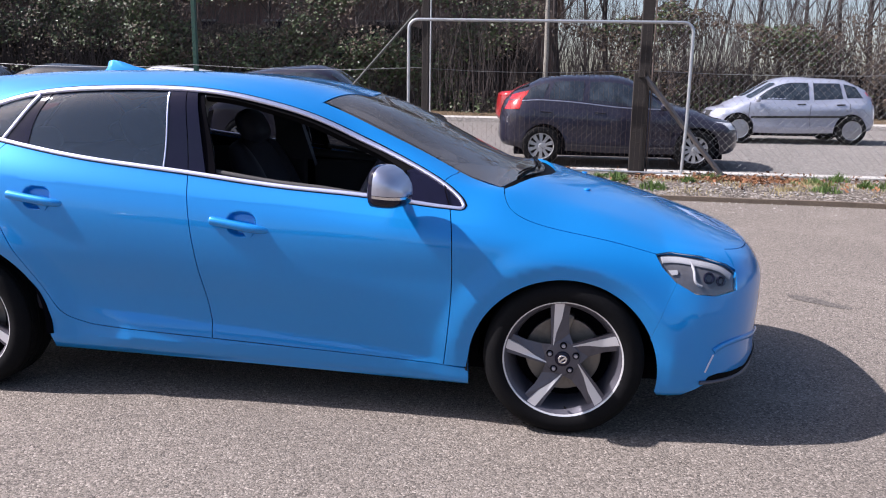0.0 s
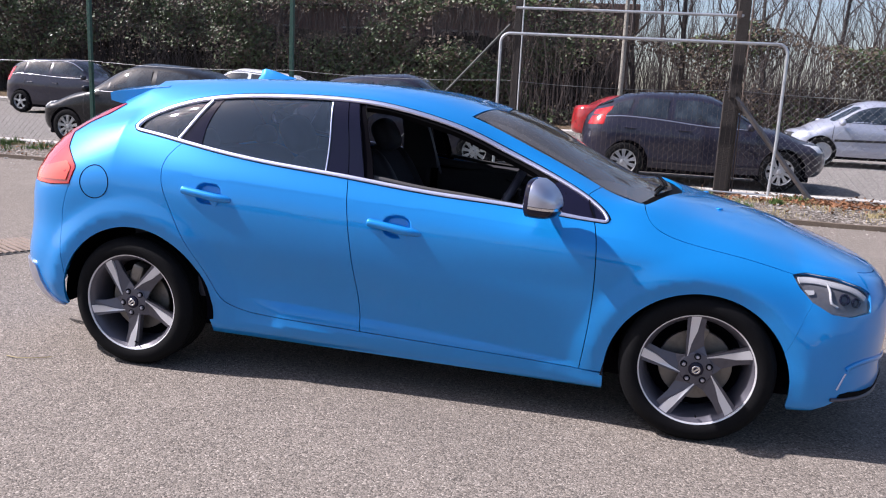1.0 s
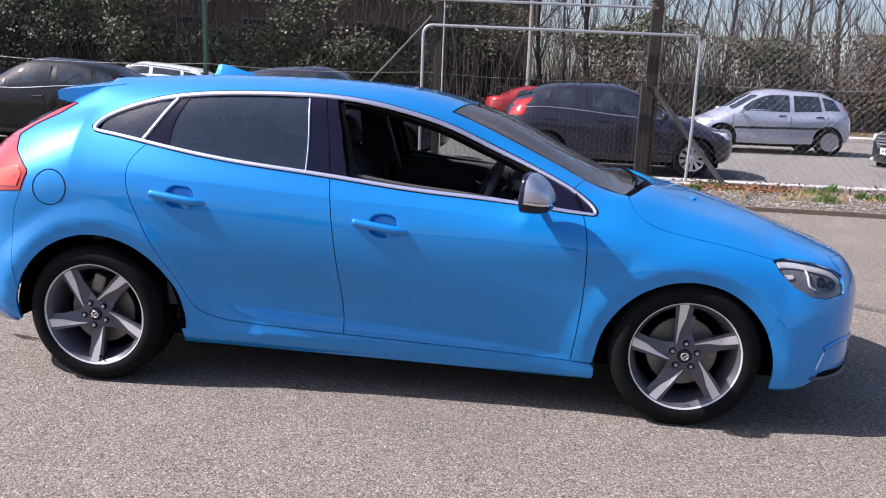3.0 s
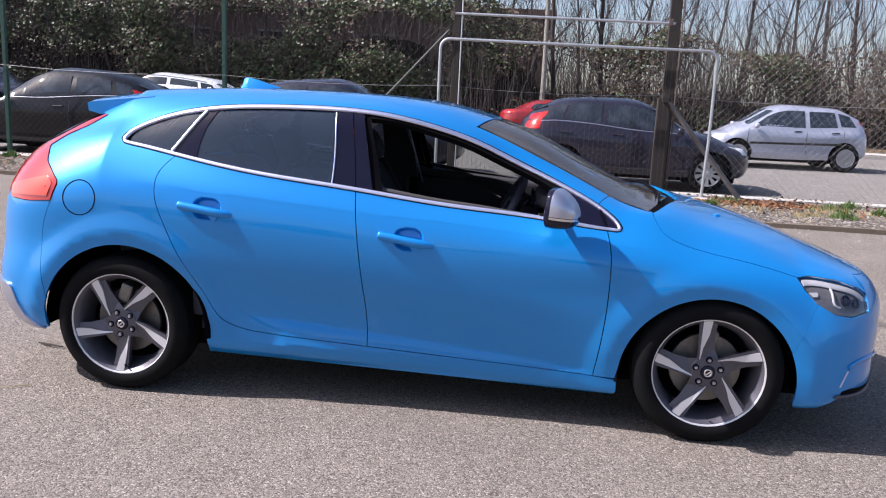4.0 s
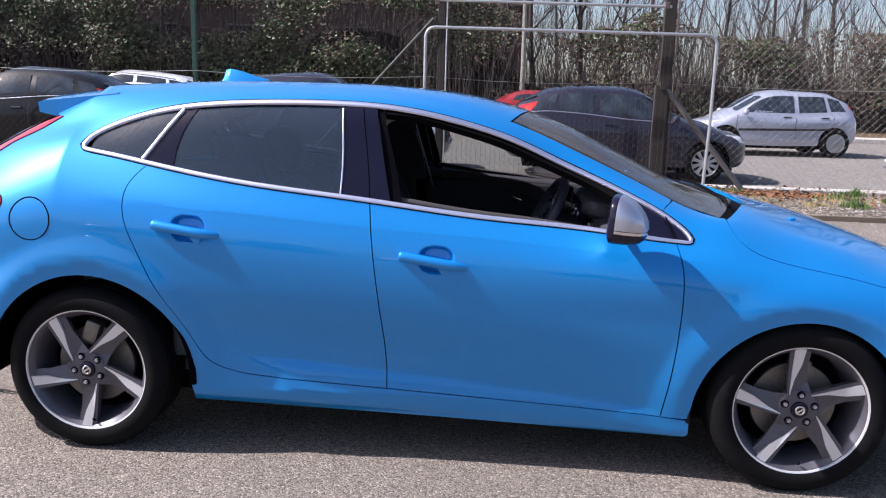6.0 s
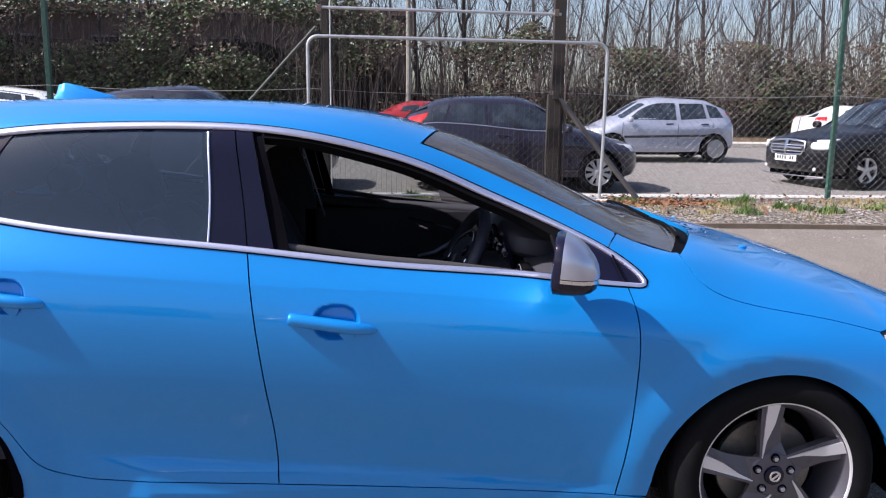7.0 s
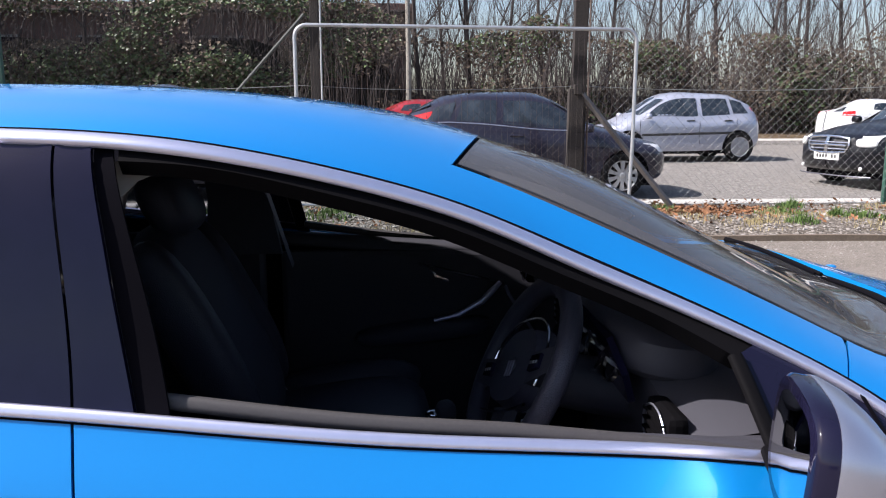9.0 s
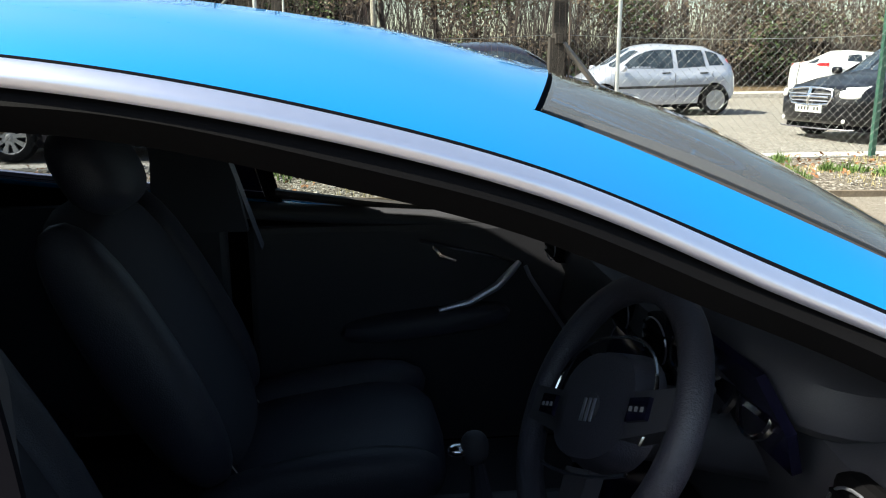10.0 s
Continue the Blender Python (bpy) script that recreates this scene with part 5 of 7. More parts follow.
# door cards inside both front doors and rear doors
for side in (-1, 1):
    card = part("door_card", box((-0.21, side * 0.765 - 0.02, 0.30), (0.84, side * 0.765 + 0.02, 0.925), 0.018), CABIN, car, "black moulded door card")
    part("card_top", tube([(-0.24 if side > 0 else -0.185, side * 0.790, 0.965 if side > 0 else 0.952), (0.10, side * 0.790, 0.940), (0.45, side * 0.782, 0.918), (0.70, side * 0.770, 0.900)], [0.030, 0.034, 0.034, 0.028], 14, flat=0.75), CABIN_SOFT, card, "charcoal soft door top", smooth=True)
    part("armrest", blob((0.23, 0.055, 0.035), (0.25, side * 0.725, 0.66), 3.0, pose(0, 0, 0, 0, -6, 0).to_3x3(), 18, 8), LEATHER, card, smooth=True)
    part("grab_strip", tube([(0.282, side * 0.700, 0.700), (0.362, side * 0.694, 0.720), (0.437, side * 0.695, 0.763), (0.474, side * 0.702, 0.800), (0.498, side * 0.712, 0.822)], [0.008, 0.012, 0.014, 0.013, 0.009], 10, flat=0.8), ALU, card, "curved silver pull strip", smooth=True)
    part("card_strip", tube([(0.235, side * 0.742, 0.880), (0.412, side * 0.742, 0.840), (0.512, side * 0.740, 0.810)], 0.0055, 6), CHROME, card, "thin chrome strip", smooth=True)
    part("release_lever", tube([(0.270, side * 0.732, 0.864), (0.290, side * 0.722, 0.842), (0.330, side * 0.720, 0.828)], [0.006, 0.007, 0.005], 6), CHROME, card, "chrome door release", smooth=True)
    part("rear_door_card", box((-1.02, side * 0.765 - 0.02, 0.36), (-0.26, side * 0.765 + 0.02, 0.99), 0.018), CABIN, car, "black rear door card")
    part("rear_card_strip", tube([(-0.80, side * 0.752, 0.952), (-0.55, side * 0.752, 0.93)], 0.0055, 6), CHROME, car)
    bm = prism([(-0.425, 0.93), (-0.195, 0.93), (-0.215, 1.08), (-0.262, 1.22), (-0.300, 1.325), (-0.415, 1.325), (-0.402, 1.12)], side * 0.672, side * 0.700)
    for v in bm.verts:
        v.co.y -= side * 0.30 * (v.co.z - 0.93)
    part("pillar_trim", bm, CABIN_SOFT, car, "charcoal centre pillar trim")
    part("belt_anchor", prism([(-0.252, 1.310), (-0.152, 1.303), (-0.164, 1.295), (-0.200, 1.280), (-0.222, 1.258), (-0.228, 1.226), (-0.240, 1.222)], side * 0.648, side * 0.658), PALEPLASTIC, car, "pale belt anchor cover", smooth=True)
    part("seat_belt", prism([(-0.024, -0.36), (0.024, -0.36), (0.024, 0.0), (-0.024, 0.0)], 0, 0.002, place=pose(-0.25, side * 0.565, 1.25, side * -16, -6, 90)), LEATHER, car, "black seat belt")
    part("pillar_liner", tube([(0.24, side * 0.530, 1.262), (0.45, side * 0.540, 1.155), (0.68, side * 0.615, 1.015), (0.84, side * 0.680, 0.935)], [0.040, 0.040, 0.042, 0.05], 10, flat=0.7), HEADLINER, car, "dark front pillar lining", smooth=True)
skin_panel("headlining", car_skin, join(on_row(7.6, -1.30, 0.24), on_row(9, 0.28, -1.30)), HEADLINER, car, "dark cloth headlining", out=-0.036, depth=0.01, whole=True)
for y in (-0.36, 0.36):
    part("sun_visor", box((0.10, y - 0.19, 1.292), (0.26, y + 0.17, 1.307), 0.006, pose(0, 0, 0, 0, 18, 0).to_3x3()), HEADLINER, car)
part("rear_view_mirror", blob((0.018, 0.11, 0.035), (0.40, 0.0, 1.215), 3.2, pose(0, 0, 0, 0, 10, 0).to_3x3(), 16, 8), TRIM, car, "black interior mirror", smooth=True)

# dashboard
def dash_section(y):
    k = abs(y) / 0.74
    hood_ = 0.045 * math.exp(-(((y + 0.37) / 0.17) ** 2))
    pts = [(0.98, 0.915), (0.86, 0.945), (0.72, 0.950 + hood_ * 0.6), (0.62, 0.935 + hood_), (0.575, 0.915 + hood_), (0.565, 0.87), (0.60, 0.80), (0.585, 0.70), (0.66, 0.60), (0.85, 0.55)]
    return [(x + 0.03 * k * k * (x < 0.8), y, z - 0.02 * k**3) for x, z in pts]


bm = bmesh.new()
ys = np.linspace(-0.74, 0.74, 41)
rings = [[bm.verts.new(p) for p in dash_section(y)] for y in ys]
for a, b in zip(rings, rings[1:]):
    for k in range(9):
        bm.faces.new((a[k], a[k + 1], b[k + 1], b[k]))
dash = part("dashboard", bm, CABIN_SOFT, car, "charcoal moulded dashboard", smooth=True, sharp=45)
part("instrument_hood", blob((0.10, 0.20, 0.055), (0.63, -0.37, 0.965), 3.0, pose(0, 0, 0, 0, 8, 0).to_3x3(), 22, 10), CABIN, dash, smooth=True)
part("instrument_panel", prism([(-0.165, -0.055), (0.165, -0.055), (0.175, 0.0), (0.13, 0.055), (-0.13, 0.055), (-0.175, 0.0)], 0, 0.012, place=pose(0.548, -0.37, 0.945, -18, 0, 90)), GLOSSBLACK, dash, "glossy instrument panel")
for dy, rr in ((0.0, 0.055), (-0.105, 0.036), (0.105, 0.036)):
    bm = lathe([(rr - 0.003, -0.004), (rr, -0.006), (rr + 0.003, -0.003), (rr + 0.003, 0.004)], 32)
    bmesh.ops.transform(bm, matrix=pose(0.540, -0.37 + dy, 0.945, -18, 0, -90) , verts=bm.verts[:])
    part("dial_ring", bm, CHROME, dash, "thin chrome dial ring", smooth=True)
for y in (-0.64, 0.64, -0.09, 0.09):
    vent = part("air_vent", box((0.565, y - 0.055, 0.845), (0.60, y + 0.055, 0.925), 0.012), TRIM, dash, "black air vent")
    loop = [(0.562, y + 0.052 * math.cos(a), 0.885 + 0.040 * math.sin(a)) for a in np.linspace(0, 6.2832, 25)]
    part("vent_trim", tube(loop, 0.0018, 5, False), SATIN, vent, "silver vent trim")
    for k in range(4):
        part("vent_slat", box((0.558, y - 0.045, 0.858 + 0.016 * k), (0.572, y + 0.045, 0.862 + 0.016 * k)), TRIM, vent)
part("console_front", box((0.50, -0.085, 0.48), (0.60, 0.085, 0.86), 0.02, pose(0, 0, 0, 0, 14, 0).to_3x3()), GLOSSBLACK, dash, "slim gloss black centre stack")
for k in range(3):
    for j in range(4):
        part("button", box((0.484 - 0.012 * k, -0.045 + 0.026 * k, 0.62 + 0.035 * j), (0.50 - 0.012 * k, -0.03 + 0.026 * k, 0.635 + 0.035 * j), 0.002), SATIN, dash)
part("dash_edge_trim", tube([(0.515, 0.715, 0.810), (0.527, 0.712, 0.781), (0.625, 0.705, 0.632)], 0.006, 6), SATIN, dash, "thin silver dash end trim", smooth=True)

# steering wheel, built flat and turned to face the seat
wheel_m = pose(0.399, -0.336, 0.882, -23.6, 26.2, 4.6)
loop = [tuple(wheel_m @ Vector((0, 0.185 * math.cos(a) , 0.180 * math.sin(a)))) for a in np.linspace(0, 2 * math.pi, 49)]
steer = part("steering_wheel", tube(loop, 0.021, 14, False), LEATHER, car, "black leather steering wheel", smooth=True)


def on_wheel(outline, x0_, x1_, taper=1.0):
    bm_ = prism(outline, x0_, x1_, taper=taper)
    bmesh.ops.transform(bm_, matrix=wheel_m @ pose(0, 0, 0, 0, 0, -90), verts=bm_.verts[:])
    return bm_


def pad_edge(a, w, up, down):
    c, sn = math.cos(a), math.sin(a)
    return (w * math.copysign(abs(c) ** 0.8, c), (up if sn > 0 else down) * math.copysign(abs(sn) ** 0.8, sn))


pad = [pad_edge(a, 0.106, 0.088, 0.078) for a in np.linspace(0, 2 * math.pi, 37)[:-1]]
part("airbag_pad", on_wheel(pad, 0.020, -0.018, 0.88), LEATHER, steer, "soft charcoal airbag pad", smooth=True, sharp=40)
part("wheel_badge", on_wheel([(0.020 * math.cos(a), 0.020 * math.sin(a)) for a in np.linspace(0, 6.2832, 17)[:-1]], -0.018, -0.0215), CABIN, steer, "round dark badge plate")
for by in (-0.012, 0.0, 0.012):
    part("badge_bar", on_wheel([(by - 0.0025, -0.020), (by + 0.0025, -0.020), (by + 0.0025, 0.012), (by - 0.0025, 0.012)], -0.0215, -0.0235), SATIN, steer)
for s in (-1, 1):
    part("spoke", on_wheel([(s * 0.07, 0.022), (s * 0.178, 0.030), (s * 0.178, -0.020), (s * 0.07, -0.040)], 0.01, -0.018), CABIN, steer)
    part("spoke_switch", on_wheel([(s * 0.095, 0.014), (s * 0.135, 0.016), (s * 0.135, -0.012), (s * 0.095, -0.016)], -0.016, -0.024), GLOSSBLACK, steer)
    for k in range(3):
        part("switch_mark", on_wheel([(s * (0.10 + 0.012 * k), 0.003), (s * (0.105 + 0.012 * k), 0.003), (s * (0.105 + 0.012 * k), -0.003), (s * (0.10 + 0.012 * k), -0.003)], -0.024, -0.0255), PALEPLASTIC, steer)
part("lower_spoke", on_wheel([(-0.03, -0.08), (0.03, -0.08), (0.024, -0.178), (-0.024, -0.178)], 0.01, -0.014), CABIN, steer)
ringp = [tuple(wheel_m @ Vector((-0.012, *pad_edge(a, 0.128, 0.102, 0.088)))) for a in np.linspace(radians(-22), radians(202), 48)]
part("silver_inlay", tube(ringp, 0.0026, 6), CHROME, steer, "silver inlay round the pad", smooth=True)
lowp = [tuple(wheel_m @ Vector((-0.018, y, -0.090 + 0.9 * y * y))) for y in np.linspace(-0.118, 0.092, 16)]
part("lower_inlay", tube(lowp, 0.0030, 6), CHROME, steer, "silver lower inlay", smooth=True)
part("steering_column", tube([tuple(wheel_m @ Vector((0.02, 0, 0))), (0.66, -0.37, 0.84)], [0.05, 0.06], 14), CABIN, car, smooth=True)
for s in (-1, 1):
    part("stalk", tube([tuple(wheel_m @ Vector((0.045, s * 0.05, 0.02))), tuple(wheel_m @ Vector((0.03, s * 0.17, 0.045)))], [0.009, 0.007], 8), CABIN, car, "black column stalk", smooth=True)

# gear lever
lever = part("gear_lever", tube([(0.295, 0.0, 0.48), (0.287, 0.0, 0.59), (0.279, 0.0, 0.650)], [0.035, 0.018, 0.012], 10), LEATHER, car, "gear lever with chrome topped knob", smooth=True)
part("knob", blob((0.026, 0.022, 0.032), (0.276, 0.0, 0.664), 2.4, None, 16, 10), CABIN, lever, smooth=True)
part("knob_cap", blob((0.020, 0.018, 0.012), (0.246, 0.0, 0.660), 2.4, None, 14, 8), CHROME, lever, "chrome knob cap", smooth=True)
part("console_trim", tube([(0.42, -0.09, 0.53), (0.25, -0.10, 0.53), (0.05, -0.09, 0.525)], 0.004, 6), SATIN, car, "silver console edge", smooth=True)


# ---- fence, gate posts and loose frame ----
GREENPAINT = surface("green_paint", (0.025, 0.085, 0.060), 0.5, grain=0.25, grain_scale=80, stain=0.4, stain_scale=6)
GALV = surface("galvanised_steel", (0.55, 0.56, 0.57), 0.42, metal=0.75, grain=0.3, grain_scale=120, stain=0.4, stain_scale=9)
WIRE = surface("fence_wire", (0.22, 0.225, 0.225), 0.5, metal=0.5, stain=0.4, stain_scale=2)
DULLWIRE = surface("dull_gate_wire", (0.040, 0.036, 0.034), 0.8, stain=0.4, stain_scale=2)
RUSTY = surface("rusty_angle_iron", (0.16, 0.12, 0.10), 0.75, metal=0.3, grain=0.4, grain_scale=50, stain=0.5)
BROWNPOST = surface("creosoted_timber", (0.034, 0.027, 0.023), 0.85, grain=0.5, grain_scale=45, stain=0.4, bump=0.5, bump_scale=60)
FENCE_Y, FENCE_TOP = 7.62, 3.05


def fence_post(x, parent):
    bm = box((x - 0.03, FENCE_Y - 0.03, ground_z(FENCE_Y) - 0.2), (x + 0.03, FENCE_Y + 0.03, FENCE_TOP + 0.1), 0.006)
    part("post", bm, GREENPAINT, parent, "dark green steel post")


def link_mesh(x0, x1, parent, pitch=0.105, r=0.0011, material=WIRE):
    """Chain link: slanting wires that kink where they cross, seen as straight diagonals."""
    verts, faces = [], []
    z0, z1 = ground_z(FENCE_Y) + 0.05, FENCE_TOP
    h = z1 - z0

    def wire(ax, az, bx, bz, y):
        d = Vector((bx - ax, 0, bz - az)).normalized()
        s = Vector((d.z, 0, -d.x)) * r
        k = len(verts)
        for px, pz in ((ax, az), (bx, bz)):
            verts.append((px + s.x, y, pz + s.z))
            verts.append((px - s.x, y, pz - s.z))
            verts.append((px, y - 1.8 * r, pz))
        for a, b in ((0, 1), (1, 2), (2, 0)):
            faces.append((k + a, k + b, k + b + 3, k + a + 3))
    n = int((x1 - x0 + h) / pitch) + 2
    for i in range(n):
        xa = x0 - h + i * pitch
        for up in (1, -1):
            ax, bx = xa, xa + h
            t0, t1 = max(0.0, (x0 - ax) / h), min(1.0, (x1 - ax) / h)
            if t1 - t0 < 0.01:
                continue
            za, zb = (z0 + t0 * h, z0 + t1 * h) if up > 0 else (z1 - t0 * h, z1 - t1 * h)
            wire(ax + t0 * h, za, ax + t1 * h, zb, FENCE_Y - 0.035 + 0.002 * up)
    mesh_part("wire_mesh", verts, faces, material, parent, "sagging chain-link mesh")


fence = thing("fence", (0, 0, 0), "chain-link fence on green steel posts along the verge", "fence")
STATIONS = [-22.0, -18.5, -15.0, -11.4, -7.85, -4.27, -0.90, 2.28, 6.18, 9.8, 13.4, 17.0]
for x in STATIONS:
    if x not in (-0.90, 2.28):
        fence_post(x, fence)
for a, b in zip(STATIONS, STATIONS[1:]):
    link_mesh(a, b, fence, material=DULLWIRE if a < 2.0 else WIRE)
for z in (0.22, 1.62, 3.04):
    pts = []
    for a, b in zip(STATIONS, STATIONS[1:]):
        pts += [(a + (b - a) * t, FENCE_Y - 0.042, z - 0.05 * 4 * t * (1 - t) * (z > 1)) for t in (0, 0.25, 0.5, 0.75)]
    part("line_wire", tube(pts, 0.0035, 4), WIRE, fence, "slack line wire")

for x, back, half, tall, say in ((-0.745, -0.07, 0.05, 3.3, "slim dark brown timber gate post by the fence"), (2.315, -0.02, 0.078, 3.4, "tall dark brown timber gate post by the fence"), (2.25, -0.16, 0.088, 1.60, "short stout olive-brown timber post before the gate post")):
    p = thing("timber_post", (x, FENCE_Y + back, ground_z(FENCE_Y)), say, "post", "gate posts")
    bm = box((-half, -0.055, -0.2), (half, 0.055, tall - 0.13), 0.008)
    for v in bm.verts:
        v.co.x += 0.02 * noise.noise(v.co * 0.7)
    part("shaft", bm, BROWNPOST, p)
    if tall > 2:
        part("conduit", tube([(half + 0.025, -0.05, 0.0), (half + 0.023, -0.052, 1.6), (half + 0.025, -0.05, tall - 0.2)], 0.011, 6), GALV if x < 0 else RUSTY, p)
lean = thing("prop_pole", (0, 0, 0), "slim dark steel prop leaning against the timber post", "pole", "props")
part("pole", tube([(-2.86, FENCE_Y - 0.16, 0.20), (-0.85, FENCE_Y - 0.14, 2.40)], 0.017, 8), surface("dull_steel", (0.085, 0.09, 0.082), 0.7, grain=0.3, grain_scale=60, stain=0.4), lean, smooth=True)
part("pole_foot", box((-2.92, FENCE_Y - 0.22, 0.10), (-2.80, FENCE_Y - 0.10, 0.22), 0.01), RUSTY, lean)
lean = thing("angle_brace", (0, 0, 0), "weathered angle-iron brace propping the timber post", "brace", "props")
bm = bmesh.new()
d = Vector((3.46 - 2.27, 0, 0.17 - 1.58))
add_tube(bm, [(2.27, FENCE_Y - 0.19, 1.58), (3.46, FENCE_Y - 0.22, 0.17)], [0.036, 0.036], 4, True)
part("angle", bm, surface("grey_iron", (0.20, 0.18, 0.17), 0.7, metal=0.3, grain=0.4, grain_scale=60, stain=0.5), lean)
part("bolt_plate", box((2.22, FENCE_Y - 0.24, 1.52), (2.31, FENCE_Y - 0.15, 1.63), 0.006), BROWNPOST, lean)

bar = thing("overhead_rail", (0, 0, 0), "grey tubular rail bolted across the gate posts", "rail")
part("rail", tube([(-0.80, FENCE_Y - 0.19, 2.63), (0.8, FENCE_Y - 0.19, 2.615), (2.30, FENCE_Y - 0.19, 2.60)], 0.019, 8), GALV, bar, smooth=True)
for x in (-0.80, 2.24):
    part("clamp", box((x - 0.03, FENCE_Y - 0.215, 2.57), (x + 0.03, FENCE_Y - 0.15, 2.66), 0.006), RUSTY, bar)

# the loose panel frame that stands in front of the gate
FY, FL, FR, FT = 7.22, -0.93, 2.87, 2.26
panel = thing("panel_frame", (0, 0, 0), "galvanised tube frame of a temporary fence panel", "fence panel")
r0, base = 0.13, ground_z(FY) + 0.06
pts = [(FL, FY, base), (FL, FY, 1.0)] + [(FL + r0 - r0 * math.cos(a), FY, FT - r0 + r0 * math.sin(a)) for a in np.linspace(0, math.pi / 2, 7)]
pts += [(FR - r0 + r0 * math.sin(a), FY, FT - r0 + r0 * math.cos(a) - 0.03) for a in np.linspace(0, math.pi / 2, 7)] + [(FR, FY, 1.0), (FR - 0.03, FY - 0.03, base - 0.02)]
part("frame_tube", tube(pts, 0.021, 10), GALV, panel, smooth=True)
part("bottom_tube", tube([(FL, FY, base + 0.12), (FR - 0.02, FY, base + 0.08)], 0.014, 8), GALV, panel, smooth=True)
strand = part("infill_wire", tube([(0, 0, base + 0.1), (0, 0, FT - 0.03)], 0.0013, 3), RUSTY, panel, "thin rusty upright wire")
strand.location = (FL + (FR - FL) / 58, FY, 0)
for k in range(2, 58):
    ob = tagged(new("infill_wire", strand.data), "thin rusty upright wire")
    ob.parent = panel
    ob.location = (FL + (FR - FL) * k / 58, FY, 0)
block = thing("concrete_block", (2.74, FY - 0.12, verge_z(2.74, FY - 0.12)), "pale concrete foot block on the verge", "block")
part("slab", box((-0.24, -0.10, -0.03), (0.24, 0.10, 0.055), 0.012), CONCRETE, block)

# ---- verge cover ----
STONE = surface("verge_stones", (0.29, 0.27, 0.245), 0.9, vary=0.5, grain=0.3, grain_scale=80)
GRASS = surface("verge_grass", (0.10, 0.17, 0.035), 0.7, vary=0.45)
DRYGRASS = surface("dry_grass", (0.34, 0.28, 0.14), 0.8, vary=0.4)
DEADLEAF = surface("dead_leaves", (0.22, 0.10, 0.045), 0.85, vary=0.6)
rnd = random.Random(5)


def scatter_stones(name, label, count, spread, size):
    verts, faces = [], []
    for _ in range(count):
        x, y, z = spread()
        s = size * (0.4 + rnd.random() ** 2 * 1.3)
        k = len(verts)
        for dx, dy, dz in ((1, 0, 0), (-1, 0, 0), (0, 1, 0), (0, -1, 0), (0, 0, 0.7), (0, 0, -0.5)):
            verts.append((x + s * (dx + rnd.uniform(-0.35, 0.35)), y + s * (dy + rnd.uniform(-0.35, 0.35)), z + s * (dz * 0.8 + rnd.uniform(-0.15, 0.25))))
        for f in ((0, 2, 4), (2, 1, 4), (1, 3, 4), (3, 0, 4), (2, 0, 5), (1, 2, 5), (3, 1, 5), (0, 3, 5)):
            faces.append(tuple(k + i for i in f))
    return tagged(mesh_part(name, verts, faces, STONE), label, "gravel", kind="stuff")


def on_verge(x0, x1, y0, y1):
    def pick():
        x, y = rnd.uniform(x0, x1), rnd.uniform(y0, y1)
        return x, y, verge_z(x, y) if y > kerb_y(x) + 0.05 else ground_z(y)
    return pick


scatter_stones("verge_gravel", "loose grey stones scattered over the verge", 5200, on_verge(-12, 14, 5.95, 8.1), 0.022)
scatter_stones("spilled_gravel", "fine loose gravel spilled at the yard's edge", 1300, on_verge(-12, 12, 4.9, 5.85), 0.010)
scatter_stones("gravel_heap", "grey gravel heaped along the fence foot", 3000, on_verge(-4.5, 2.0, 6.7, 7.9), 0.03)


def blades(name, label, category, spots, material, height, width, per):
    verts, faces = [], []
    for cx, cy, rad in spots:
        for _ in range(per):
            a, q = rnd.uniform(0, 6.283), rad * rnd.random() ** 0.6
            x, y = cx + q * math.cos(a), cy + 0.7 * q * math.sin(a)
            z = verge_z(x, y)
            h = height * rnd.uniform(0.4, 1.1) * (1.15 - q / (rad * 1.4))
            lx, ly = rnd.uniform(-0.6, 0.6) * h, rnd.uniform(-0.6, 0.6) * h
            t = rnd.uniform(0, 3.14)
            wx, wy = width * math.cos(t), width * math.sin(t)
            k = len(verts)
            verts.extend([(x - wx, y - wy, z - 0.01), (x + wx, y + wy, z - 0.01), (x + lx * 0.4 + wx * 0.7, y + ly * 0.4 + wy * 0.7, z + h * 0.6), (x + lx * 0.4 - wx * 0.7, y + ly * 0.4 - wy * 0.7, z + h * 0.6), (x + lx, y + ly, z + h)])
            faces.extend([(k, k + 1, k + 2, k + 3), (k + 3, k + 2, k + 4)])
    return tagged(mesh_part(name, verts, faces, material), label, category, kind="stuff")


green = [(4.45, 6.75, 0.30), (5.2, 6.55, 0.26), (5.5, 6.3, 0.18), (3.2, 7.1, 0.22), (6.3, 6.5, 0.35), (7.2, 6.7, 0.4), (-8.8, 6.5, 0.45), (-8.1, 6.7, 0.3), (-6.5, 6.6, 0.3), (-0.6, 6.7, 0.35), (-1.6, 6.5, 0.3), (8.6, 6.4, 0.5)]
green += [(rnd.uniform(-12, 13), rnd.uniform(6.05, 7.6), rnd.uniform(0.08, 0.2)) for _ in range(40)]
blades("verge_weeds", "low green weeds and grass tufts on the verge", "weeds", green, GRASS, 0.13, 0.007, 150)
dry = [(rnd.uniform(2.6, 9), rnd.uniform(6.0, 7.4), rnd.uniform(0.15, 0.4)) for _ in range(46)] + [(rnd.uniform(-12, 2.5), rnd.uniform(6.0, 7.5), rnd.uniform(0.15, 0.4)) for _ in range(30)]
blades("dry_grass", "straw-coloured dead grass on the verge", "grass", dry, DRYGRASS, 0.07, 0.004, 130)
verts, faces = [], []
